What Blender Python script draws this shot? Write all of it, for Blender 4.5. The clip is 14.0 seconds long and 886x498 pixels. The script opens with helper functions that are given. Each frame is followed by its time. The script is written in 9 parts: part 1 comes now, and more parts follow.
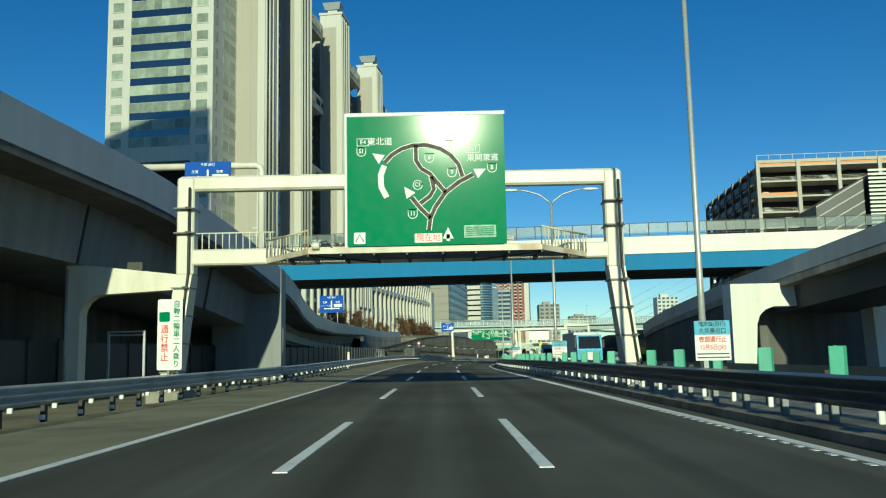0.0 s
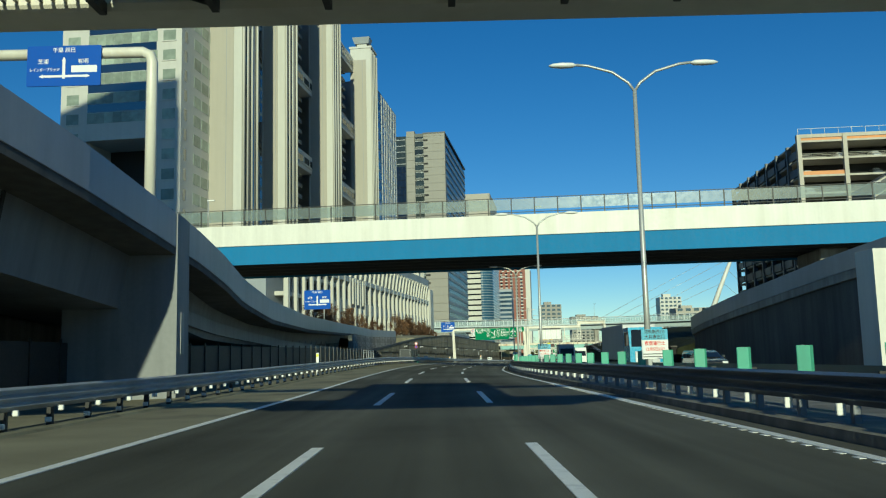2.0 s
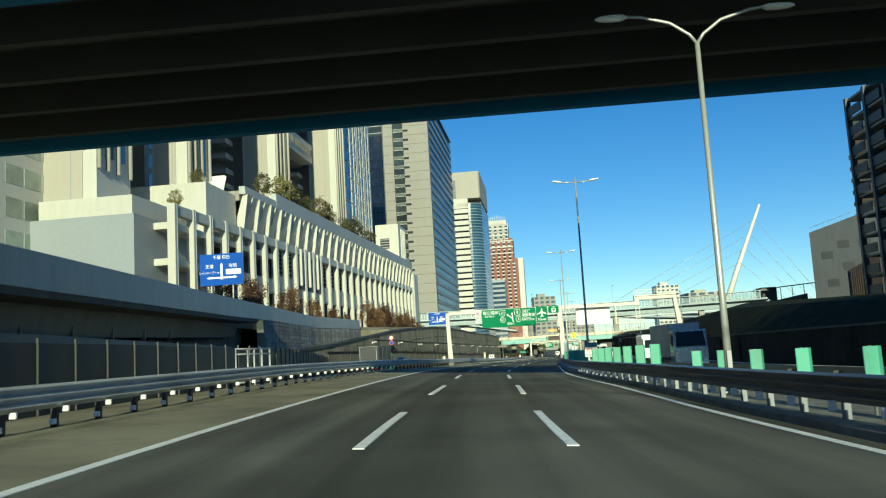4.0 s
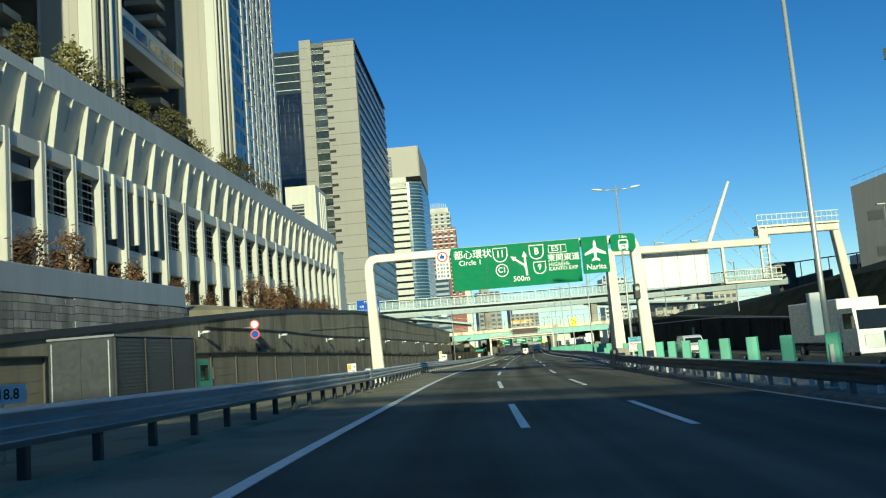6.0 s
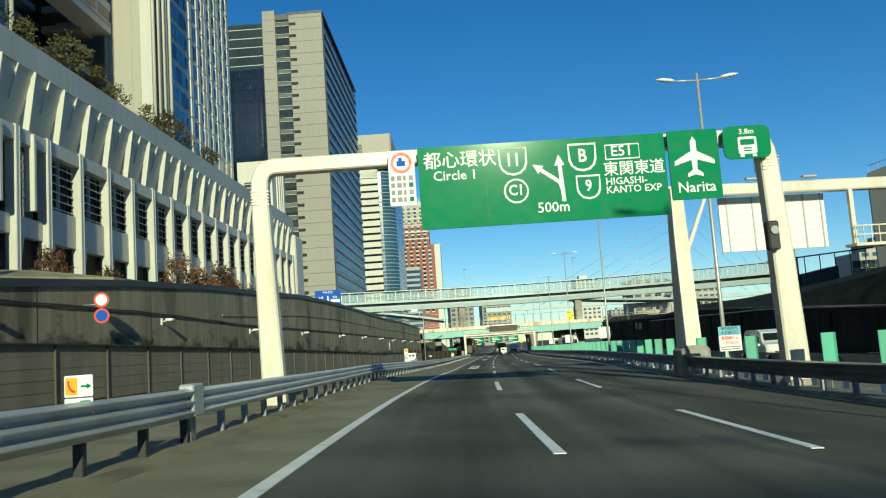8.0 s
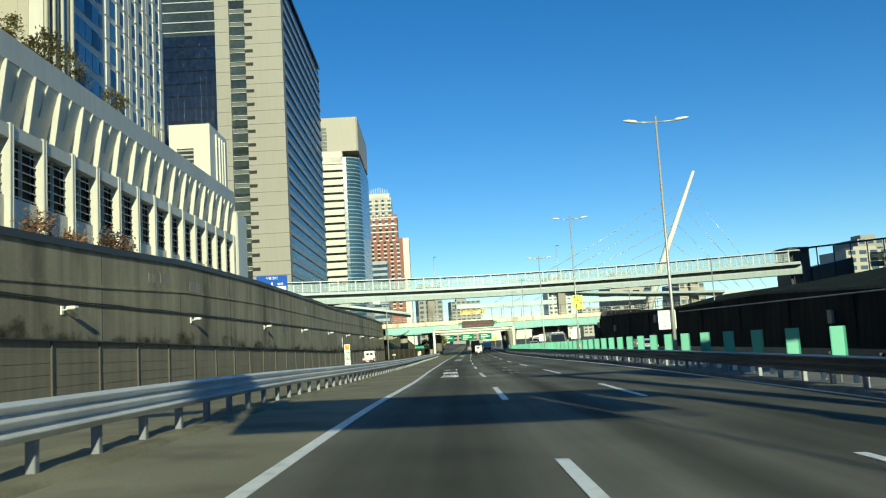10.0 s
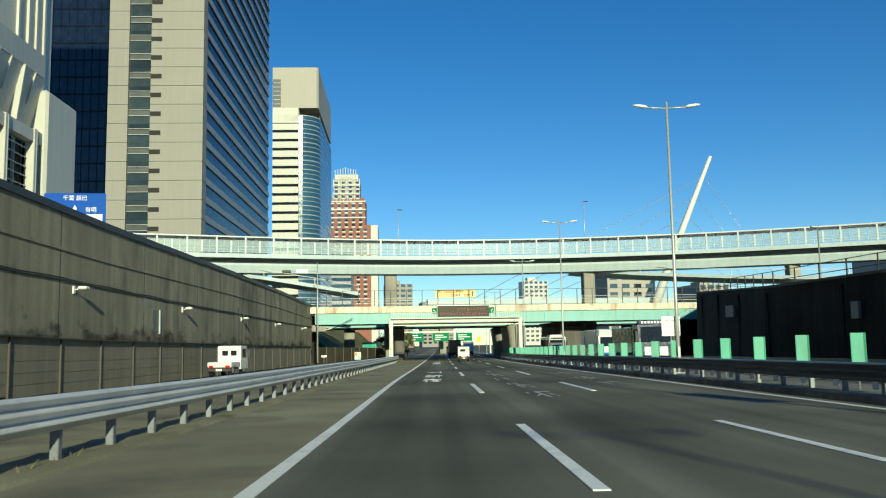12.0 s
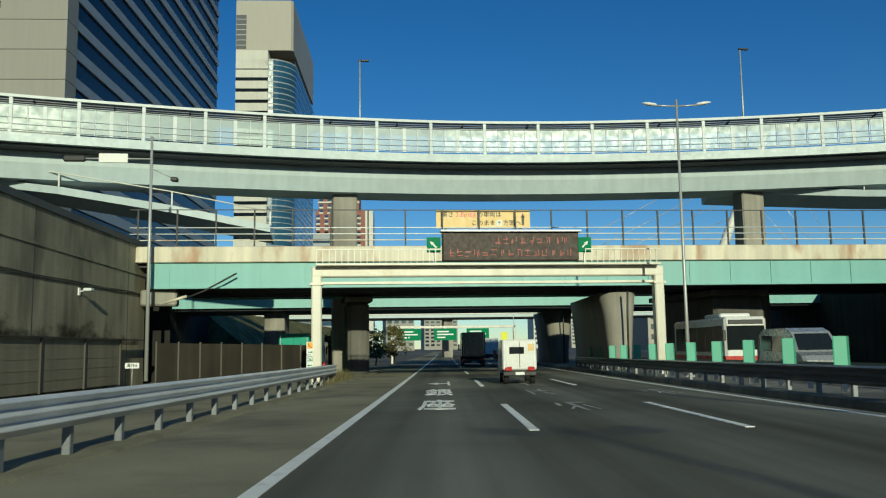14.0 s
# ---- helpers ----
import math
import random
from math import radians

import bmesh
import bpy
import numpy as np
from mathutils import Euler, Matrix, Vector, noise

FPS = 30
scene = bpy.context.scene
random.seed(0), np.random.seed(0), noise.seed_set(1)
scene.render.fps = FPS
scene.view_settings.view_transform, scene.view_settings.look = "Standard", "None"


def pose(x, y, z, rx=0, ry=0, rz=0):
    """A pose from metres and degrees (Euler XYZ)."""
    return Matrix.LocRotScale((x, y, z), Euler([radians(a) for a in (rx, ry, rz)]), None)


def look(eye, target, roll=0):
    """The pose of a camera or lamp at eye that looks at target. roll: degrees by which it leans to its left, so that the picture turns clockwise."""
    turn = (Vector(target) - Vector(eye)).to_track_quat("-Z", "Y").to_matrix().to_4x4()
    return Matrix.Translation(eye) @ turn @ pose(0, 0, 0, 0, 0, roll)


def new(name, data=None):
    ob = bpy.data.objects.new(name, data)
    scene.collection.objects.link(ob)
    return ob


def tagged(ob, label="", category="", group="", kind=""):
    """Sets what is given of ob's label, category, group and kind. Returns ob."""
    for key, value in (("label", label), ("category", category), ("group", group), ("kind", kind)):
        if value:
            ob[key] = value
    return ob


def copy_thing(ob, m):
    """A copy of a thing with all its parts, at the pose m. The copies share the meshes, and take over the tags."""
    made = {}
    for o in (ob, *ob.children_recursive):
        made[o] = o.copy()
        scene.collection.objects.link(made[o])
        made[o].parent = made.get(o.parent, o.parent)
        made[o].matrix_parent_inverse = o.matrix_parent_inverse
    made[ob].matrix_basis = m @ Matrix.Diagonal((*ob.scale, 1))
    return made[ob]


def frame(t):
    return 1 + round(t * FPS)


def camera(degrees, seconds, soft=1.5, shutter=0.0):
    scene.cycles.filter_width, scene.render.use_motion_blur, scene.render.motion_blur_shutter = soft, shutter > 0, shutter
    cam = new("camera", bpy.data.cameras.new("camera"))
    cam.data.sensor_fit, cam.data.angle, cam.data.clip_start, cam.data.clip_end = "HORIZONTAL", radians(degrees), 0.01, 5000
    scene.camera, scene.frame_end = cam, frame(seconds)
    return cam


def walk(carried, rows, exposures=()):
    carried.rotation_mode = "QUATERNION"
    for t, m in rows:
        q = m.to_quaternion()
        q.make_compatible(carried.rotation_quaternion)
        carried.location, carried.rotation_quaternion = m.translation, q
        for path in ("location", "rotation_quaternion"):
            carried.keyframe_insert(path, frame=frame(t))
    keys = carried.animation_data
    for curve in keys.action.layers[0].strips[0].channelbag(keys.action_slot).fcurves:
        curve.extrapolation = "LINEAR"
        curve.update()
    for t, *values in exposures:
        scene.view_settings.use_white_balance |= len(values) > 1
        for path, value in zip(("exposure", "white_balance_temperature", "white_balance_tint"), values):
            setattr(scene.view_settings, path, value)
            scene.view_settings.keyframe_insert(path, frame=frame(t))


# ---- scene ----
# time, place, turn of the car-borne camera
PATH = [
    (0, 0, -0, 1.4, 97.007, 1.152, 0.141),
    (0.1, -0.007, 1.163, 1.393, 97.021, 1.184, 0.141),
    (0.2, -0.013, 2.327, 1.386, 97.038, 1.225, 0.142),
    (0.3, -0.02, 3.491, 1.38, 97.056, 1.267, 0.143),
    (0.4, -0.027, 4.651, 1.373, 97.069, 1.302, 0.144),
    (0.5, -0.036, 5.805, 1.366, 97.074, 1.326, 0.146),
    (0.6, -0.046, 6.953, 1.36, 97.072, 1.34, 0.15),
    (0.7, -0.058, 8.097, 1.353, 97.063, 1.35, 0.155),
    (0.8, -0.071, 9.236, 1.347, 97.053, 1.357, 0.161),
    (0.9, -0.082, 10.369, 1.34, 97.044, 1.363, 0.165),
    (1, -0.089, 11.495, 1.334, 97.04, 1.366, 0.167),
    (1.1, -0.094, 12.611, 1.327, 97.042, 1.368, 0.166),
    (1.2, -0.097, 13.715, 1.32, 97.049, 1.37, 0.162),
    (1.3, -0.1, 14.816, 1.313, 97.059, 1.371, 0.156),
    (1.4, -0.104, 15.919, 1.307, 97.07, 1.373, 0.149),
    (1.5, -0.108, 17.031, 1.305, 97.082, 1.374, 0.143),
    (1.6, -0.115, 18.149, 1.306, 97.096, 1.375, 0.136),
    (1.7, -0.126, 19.269, 1.307, 97.109, 1.377, 0.13),
    (1.8, -0.137, 20.395, 1.308, 97.122, 1.378, 0.124),
    (1.9, -0.146, 21.53, 1.309, 97.129, 1.379, 0.121),
    (2, -0.149, 22.678, 1.31, 97.124, 1.378, 0.121),
    (2.1, -0.15, 23.85, 1.311, 97.104, 1.372, 0.122),
    (2.2, -0.15, 25.978, 1.313, 97.076, 1.357, 0.119),
    (2.3, -0.166, 29.37, 1.314, 97.059, 1.325, 0.101),
    (2.4, -0.193, 33.281, 1.314, 97.046, 1.298, 0.072),
    (2.5, -0.215, 36.927, 1.315, 97.033, 1.306, 0.041),
    (2.6, -0.221, 40.588, 1.29, 97.014, 1.386, 0.011),
    (2.7, -0.226, 44.259, 1.266, 96.998, 1.516, -0.02),
    (2.8, -0.232, 47.944, 1.266, 96.99, 1.661, -0.053),
    (2.9, -0.239, 51.648, 1.267, 96.988, 1.805, -0.088),
    (3, -0.247, 55.369, 1.269, 96.989, 1.946, -0.124),
    (3.1, -0.255, 59.103, 1.271, 96.99, 2.088, -0.161),
    (3.2, -0.263, 62.847, 1.274, 96.991, 2.231, -0.199),
    (3.3, -0.272, 66.598, 1.277, 96.991, 2.374, -0.238),
    (3.4, -0.281, 70.355, 1.28, 96.992, 2.517, -0.28),
    (3.5, -0.29, 74.112, 1.284, 96.993, 2.658, -0.325),
    (3.6, -0.3, 77.868, 1.288, 96.994, 2.797, -0.374),
    (3.7, -0.309, 81.62, 1.292, 96.995, 2.934, -0.427),
    (3.8, -0.318, 85.365, 1.296, 96.996, 3.068, -0.484),
    (3.9, -0.326, 89.099, 1.3, 96.997, 3.198, -0.547),
    (4, -0.334, 92.821, 1.303, 96.999, 3.324, -0.615),
    (4.1, -0.342, 96.526, 1.307, 97, 3.445, -0.69),
    (4.2, -0.348, 100.212, 1.31, 97.001, 3.561, -0.772),
    (4.3, -0.355, 103.876, 1.314, 97.002, 3.671, -0.861),
    (4.4, -0.36, 107.516, 1.316, 97.004, 3.774, -0.959),
    (4.5, -0.364, 111.127, 1.318, 97.005, 3.871, -1.065),
    (4.6, -0.367, 114.708, 1.32, 97.006, 3.959, -1.181),
    (4.7, -0.369, 118.255, 1.321, 97.008, 4.039, -1.314),
    (4.8, -0.37, 121.766, 1.322, 97.01, 4.109, -1.482),
    (4.9, -0.286, 125.152, 1.317, 97.011, 4.168, -1.704),
    (5, -0.139, 128.54, 1.308, 97.005, 4.22, -1.977),
    (5.1, -0.017, 132.094, 1.298, 96.983, 4.267, -2.277),
    (5.2, 0.105, 135.739, 1.285, 96.943, 4.312, -2.591),
    (5.3, 0.235, 139.43, 1.271, 96.893, 4.356, -2.908),
    (5.4, 0.382, 143.125, 1.256, 96.845, 4.4, -3.217),
    (5.5, 0.551, 146.78, 1.241, 96.81, 4.446, -3.508),
    (5.6, 0.777, 150.483, 1.225, 96.788, 4.496, -3.781),
    (5.7, 1.058, 154.232, 1.207, 96.773, 4.547, -4.037),
    (5.8, 1.351, 157.851, 1.189, 96.762, 4.597, -4.276),
    (5.9, 1.61, 161.165, 1.174, 96.751, 4.635, -4.491),
    (6, 1.82, 164.008, 1.16, 96.738, 4.652, -4.674),
    (6.1, 1.927, 165.329, 1.154, 96.718, 4.637, -4.816),
    (6.2, 2.016, 166.357, 1.148, 96.693, 4.609, -4.931),
    (6.3, 2.115, 167.496, 1.142, 96.664, 4.587, -5.03),
    (6.4, 2.215, 168.623, 1.136, 96.636, 4.572, -5.123),
    (6.5, 2.32, 169.775, 1.128, 96.617, 4.558, -5.214),
    (6.6, 2.429, 170.961, 1.12, 96.607, 4.537, -5.306),
    (6.7, 2.541, 172.168, 1.112, 96.602, 4.507, -5.399),
    (6.8, 2.655, 173.391, 1.102, 96.599, 4.469, -5.495),
    (6.9, 2.771, 174.627, 1.093, 96.597, 4.425, -5.591),
    (7, 2.89, 175.871, 1.082, 96.595, 4.376, -5.688),
    (7.1, 3.011, 177.121, 1.072, 96.593, 4.324, -5.785),
    (7.2, 3.134, 178.371, 1.06, 96.591, 4.271, -5.882),
    (7.3, 3.259, 179.619, 1.048, 96.588, 4.218, -5.978),
    (7.4, 3.386, 180.86, 1.035, 96.584, 4.167, -6.074),
    (7.5, 3.516, 182.091, 1.021, 96.579, 4.119, -6.168),
    (7.6, 3.65, 183.317, 1.005, 96.57, 4.072, -6.261),
    (7.7, 3.789, 184.543, 0.985, 96.559, 4.026, -6.353),
    (7.8, 3.932, 185.765, 0.964, 96.547, 3.98, -6.445),
    (7.9, 4.077, 186.981, 0.944, 96.538, 3.937, -6.538),
    (8, 4.221, 188.187, 0.926, 96.534, 3.897, -6.633),
    (8.1, 4.366, 189.374, 0.911, 96.535, 3.861, -6.73),
    (8.2, 4.514, 190.559, 0.897, 96.537, 3.829, -6.825),
    (8.3, 4.661, 191.717, 0.885, 96.537, 3.802, -6.915),
    (8.4, 4.801, 192.807, 0.873, 96.535, 3.778, -6.999),
    (8.5, 4.935, 193.845, 0.863, 96.53, 3.757, -7.078),
    (8.6, 5.065, 194.849, 0.853, 96.524, 3.737, -7.153),
    (8.7, 5.194, 195.836, 0.844, 96.517, 3.719, -7.225),
    (8.8, 5.324, 196.823, 0.835, 96.508, 3.701, -7.296),
    (8.9, 5.457, 197.827, 0.826, 96.498, 3.685, -7.368),
    (9, 5.596, 198.864, 0.817, 96.487, 3.668, -7.441),
    (9.1, 5.743, 199.953, 0.807, 96.475, 3.65, -7.517),
    (9.2, 5.9, 201.109, 0.798, 96.462, 3.632, -7.598),
    (9.3, 6.069, 202.35, 0.787, 96.448, 3.612, -7.685),
    (9.4, 6.253, 203.692, 0.775, 96.433, 3.59, -7.779),
    (9.5, 6.454, 205.154, 0.762, 96.418, 3.566, -7.882),
    (9.6, 6.675, 206.751, 0.748, 96.402, 3.539, -7.997),
    (9.7, 6.916, 208.501, 0.732, 96.384, 3.508, -8.132),
    (9.8, 7.195, 210.51, 0.714, 96.362, 3.472, -8.301),
    (9.9, 7.583, 213.233, 0.69, 96.333, 3.429, -8.52),
    (10, 8.062, 216.534, 0.66, 96.3, 3.377, -8.774),
    (10.1, 8.598, 220.182, 0.627, 96.268, 3.317, -9.034),
    (10.2, 9.16, 223.941, 0.592, 96.244, 3.247, -9.264),
    (10.3, 9.714, 227.579, 0.558, 96.23, 3.164, -9.441),
    (10.4, 10.271, 231.148, 0.522, 96.227, 3.062, -9.569),
    (10.5, 10.861, 234.833, 0.483, 96.23, 2.939, -9.669),
    (10.6, 11.475, 238.601, 0.442, 96.236, 2.796, -9.753),
    (10.7, 12.104, 242.416, 0.401, 96.243, 2.638, -9.831),
    (10.8, 12.74, 246.245, 0.358, 96.252, 2.474, -9.906),
    (10.9, 13.375, 250.054, 0.316, 96.26, 2.307, -9.982),
    (11, 13.999, 253.807, 0.275, 96.269, 2.139, -10.062),
    (11.1, 14.611, 257.507, 0.235, 96.277, 1.965, -10.145),
    (11.2, 15.221, 261.187, 0.195, 96.285, 1.785, -10.229),
    (11.3, 15.834, 264.86, 0.155, 96.295, 1.612, -10.314),
    (11.4, 16.457, 268.539, 0.114, 96.306, 1.458, -10.398),
    (11.5, 17.098, 272.234, 0.07, 96.32, 1.334, -10.482),
    (11.6, 17.761, 275.954, 0.021, 96.338, 1.234, -10.571),
    (11.7, 18.445, 279.69, -0.033, 96.361, 1.153, -10.662),
    (11.8, 19.139, 283.432, -0.087, 96.388, 1.088, -10.744),
    (11.9, 19.835, 287.171, -0.139, 96.419, 1.041, -10.805),
    (12, 20.521, 290.898, -0.185, 96.455, 1.015, -10.838),
    (12.1, 21.2, 294.614, -0.224, 96.5, 1.003, -10.848),
    (12.2, 21.876, 298.327, -0.259, 96.552, 0.998, -10.848),
    (12.3, 22.55, 302.032, -0.293, 96.604, 0.996, -10.843),
    (12.4, 23.223, 305.726, -0.325, 96.647, 0.993, -10.834),
    (12.5, 23.895, 309.406, -0.357, 96.678, 0.991, -10.818),
    (12.6, 24.566, 313.067, -0.39, 96.696, 0.987, -10.786),
    (12.7, 25.236, 316.711, -0.422, 96.708, 0.983, -10.738),
    (12.8, 25.905, 320.345, -0.453, 96.716, 0.979, -10.684),
    (12.9, 26.572, 323.977, -0.483, 96.72, 0.973, -10.64),
    (13, 27.239, 327.612, -0.513, 96.722, 0.961, -10.616),
    (13.1, 27.9, 331.245, -0.541, 96.719, 0.94, -10.612),
    (13.2, 28.554, 334.869, -0.569, 96.713, 0.907, -10.62),
    (13.3, 29.204, 338.489, -0.595, 96.704, 0.864, -10.633),
    (13.4, 29.855, 342.11, -0.621, 96.693, 0.815, -10.649),
    (13.5, 30.51, 345.737, -0.648, 96.683, 0.768, -10.665),
    (13.6, 31.173, 349.375, -0.675, 96.674, 0.728, -10.678),
    (13.7, 31.848, 353.028, -0.702, 96.668, 0.706, -10.685),
    (13.8, 32.539, 356.701, -0.732, 96.666, 0.717, -10.681),
    (13.9, 33.26, 360.411, -0.764, 96.668, 0.763, -10.664),
    (14, 33.994, 364.138, -0.797, 96.671, 0.823, -10.642),
]
cam = camera(55.19, 14.0, soft=1.2, shutter=0.03)
walk(cam, [(t, pose(x, y, z, rx, ry, rz)) for t, x, y, z, rx, ry, rz in PATH],
     [(0, -0.10, 6050, -13), (0.4, -0.30, 6050, -14), (1.0, -0.36, 6020, -13), (2.0, -0.22, 5980, -10), (2.7, -0.02, 6080, -11), (4.8, 0.20, 6280, -7), (6.5, 0.13, 6280, -7), (8.2, 0.04, 6280, -7), (9.8, 0.24, 6380, -5), (10.5, 0.40, 6400, -6), (11.1, 0.18, 6400, -6), (12.1, 0.18, 6380, -5), (12.5, 0.13, 6380, -5), (13.0, -0.09, 6300, -5), (13.5, -0.03, 6250, -4), (14.0, -0.36, 6100, -3)])

# ---- sun and sky: a low winter sun straight behind the car ----
SUN_UP = 15.6
world = bpy.data.worlds.new("world")
scene.world = world
world.use_nodes = True
wn = world.node_tree.nodes
sky = wn.new("ShaderNodeTexSky")
sky.sky_type = "NISHITA"
sky.sun_disc = False
sky.sun_elevation = radians(SUN_UP)
sky.sun_rotation = radians(180)
sky.altitude = 1500
sky.air_density, sky.dust_density, sky.ozone_density = 1.0, 0.0, 3.0
deep = wn.new("ShaderNodeHueSaturation")
deep.inputs["Hue"].default_value, deep.inputs["Saturation"].default_value = 0.508, 1.27
wn["Background"].inputs["Strength"].default_value = 0.106
world.node_tree.links.new(sky.outputs["Color"], deep.inputs["Color"])
world.node_tree.links.new(deep.outputs["Color"], wn["Background"].inputs["Color"])
sun = new("sun", bpy.data.lights.new("sun", "SUN"))
sun.data.energy, sun.data.angle, sun.data.color = 4.6, radians(0.53), (1.0, 0.92, 0.65)
sun.matrix_world = look((1.0, -100 * math.cos(radians(SUN_UP)), 100 * math.sin(radians(SUN_UP))), (0, 0, 0))
scene.view_settings.exposure = 0.0


# ---- materials ----
def surf(name, col, rough=0.6, metal=0.0, var=0.12, big=0.15, fine=6.0, streak=0.0, bump=0.0, island=0.0, spec=0.5, dirt=None, stretch=(1, 1, 1), coat=0.0):
    """A surface with large and fine variation, vertical streaks and fine relief."""
    m = bpy.data.materials.new(name)
    m.use_nodes = True
    n, l = m.node_tree.nodes, m.node_tree.links
    b = n["Principled BSDF"]
    b.inputs["Roughness"].default_value = rough
    b.inputs["Metallic"].default_value = metal
    b.inputs["Specular IOR Level"].default_value = spec
    b.inputs["Coat Weight"].default_value = coat
    b.inputs["Coat Roughness"].default_value = 0.12
    g = n.new("ShaderNodeNewGeometry")

    def noisy(scale, vec, detail=3.0):
        mp = n.new("ShaderNodeMapping")
        mp.inputs["Scale"].default_value = vec
        l.new(g.outputs["Position"], mp.inputs["Vector"])
        t = n.new("ShaderNodeTexNoise")
        t.inputs["Scale"].default_value = scale
        t.inputs["Detail"].default_value = detail
        l.new(mp.outputs["Vector"], t.inputs["Vector"])
        return t.outputs["Fac"]

    def ramp(fac, lo, hi, a=0.3, z=0.7):
        r = n.new("ShaderNodeMapRange")
        r.inputs["From Min"].default_value, r.inputs["From Max"].default_value = a, z
        r.inputs["To Min"].default_value, r.inputs["To Max"].default_value = lo, hi
        l.new(fac, r.inputs["Value"])
        return r.outputs["Result"]

    def times(a, c):
        x = n.new("ShaderNodeMath")
        x.operation = "MULTIPLY"
        l.new(a, x.inputs[0])
        l.new(c, x.inputs[1])
        return x.outputs[0]

    fac = ramp(noisy(big, stretch), 1 - var, 1 + var)
    fineout = noisy(fine, stretch, 4.0)
    fac = times(fac, ramp(fineout, 1 - var * 0.6, 1 + var * 0.6))
    if streak:
        fac = times(fac, ramp(noisy(1.0, (1.6, 1.6, 0.10)), 1 - streak, 1 + streak * 0.3))
    if island:
        r = n.new("ShaderNodeObjectInfo")
        fac = times(fac, ramp(r.outputs["Random"], 1 - island, 1 + island, 0.0, 1.0))
        fac = times(fac, ramp(g.outputs["Random Per Island"], 1 - island, 1 + island, 0.0, 1.0))
    mix = n.new("ShaderNodeVectorMath")
    mix.operation = "SCALE"
    mix.inputs[0].default_value = col
    l.new(fac, mix.inputs["Scale"])
    out = mix.outputs["Vector"]
    if dirt:
        mx = n.new("ShaderNodeMix")
        mx.data_type = "RGBA"
        mx.inputs["B"].default_value = (*dirt[0], 1)
        l.new(ramp(noisy(dirt[1], (1, 1, 0.35), 6.0), 0.0, dirt[2], 0.52, 0.68), mx.inputs["Factor"])
        l.new(out, mx.inputs["A"])
        out = mx.outputs["Result"]
    l.new(out, b.inputs["Base Color"])
    l.new(ramp(fineout, max(0.02, rough - 0.08), min(1, rough + 0.08)), b.inputs["Roughness"])
    if bump:
        bp = n.new("ShaderNodeBump")
        bp.inputs["Strength"].default_value = min(1.0, bump)
        bp.inputs["Distance"].default_value = 0.02
        l.new(fineout, bp.inputs["Height"])
        l.new(bp.outputs["Normal"], b.inputs["Normal"])
    return m


def glassy(name, col, rough=0.04, var=0.25):
    """Window glass of a tall building: a dark, mirror-like pane, each a little different."""
    m = surf(name, col, rough, 0.0, var, 0.08, 0.8, island=var, spec=1.0)
    b = m.node_tree.nodes["Principled BSDF"]
    b.inputs["IOR"].default_value = 1.9
    return m


ASPHALT = surf("asphalt", (0.126, 0.125, 0.104), 0.9, var=0.16, big=0.09, fine=45, bump=0.5, spec=0.08, dirt=((0.062, 0.061, 0.052), 0.10, 0.55))
# lanes: worn wheel tracks and patches along the road, laid out by metres across and along it
_n, _l = ASPHALT.node_tree.nodes, ASPHALT.node_tree.links
_b = _n["Principled BSDF"]
_uv = _n.new("ShaderNodeUVMap")
_uv.uv_map = "lane"
_old = _b.inputs["Base Color"].links[0].from_socket
for _sc, _det, _lo, _hi in (((0.55, 0.006, 1), 1.5, 0.66, 1.34), ((1.6, 0.03, 1), 3.0, 0.84, 1.16), ((0.25, 0.12, 1), 4.0, 0.80, 1.20)):
    _mp = _n.new("ShaderNodeMapping")
    _mp.inputs["Scale"].default_value = _sc
    _l.new(_uv.outputs["UV"], _mp.inputs["Vector"])
    _tx = _n.new("ShaderNodeTexNoise")
    _tx.inputs["Scale"].default_value, _tx.inputs["Detail"].default_value = 1.0, _det
    _l.new(_mp.outputs["Vector"], _tx.inputs["Vector"])
    _r = _n.new("ShaderNodeMapRange")
    _r.inputs["From Min"].default_value, _r.inputs["From Max"].default_value = 0.32, 0.68
    _r.inputs["To Min"].default_value, _r.inputs["To Max"].default_value = _lo, _hi
    _l.new(_tx.outputs["Fac"], _r.inputs["Value"])
    _v = _n.new("ShaderNodeVectorMath")
    _v.operation = "SCALE"
    _l.new(_old, _v.inputs[0])
    _l.new(_r.outputs["Result"], _v.inputs["Scale"])
    _old = _v.outputs["Vector"]
# the surfacing gets paler along the road, between 150 m and 270 m
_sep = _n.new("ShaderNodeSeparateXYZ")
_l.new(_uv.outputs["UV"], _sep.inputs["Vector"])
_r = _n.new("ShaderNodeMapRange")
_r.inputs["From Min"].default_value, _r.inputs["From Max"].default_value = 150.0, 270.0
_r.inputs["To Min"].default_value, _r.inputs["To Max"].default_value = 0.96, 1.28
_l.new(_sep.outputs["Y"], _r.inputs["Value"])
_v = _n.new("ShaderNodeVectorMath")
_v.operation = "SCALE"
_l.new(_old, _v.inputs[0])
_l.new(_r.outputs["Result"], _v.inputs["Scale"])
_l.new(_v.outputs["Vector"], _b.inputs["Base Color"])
SHOULDER = surf("shoulder_asphalt", (0.295, 0.272, 0.190), 0.9, var=0.2, big=0.3, fine=40, bump=0.5, spec=0.08, dirt=((0.12, 0.108, 0.09), 0.35, 0.6))
GROUND = surf("ground", (0.10, 0.09, 0.075), 0.9, var=0.3, big=0.02, fine=2, bump=0.3)
KERBSTONE = surf("kerb_concrete", (0.27, 0.25, 0.165), 0.9, var=0.2, big=0.5, fine=20, bump=0.4, spec=0.1, dirt=((0.13, 0.115, 0.075), 0.6, 0.7))
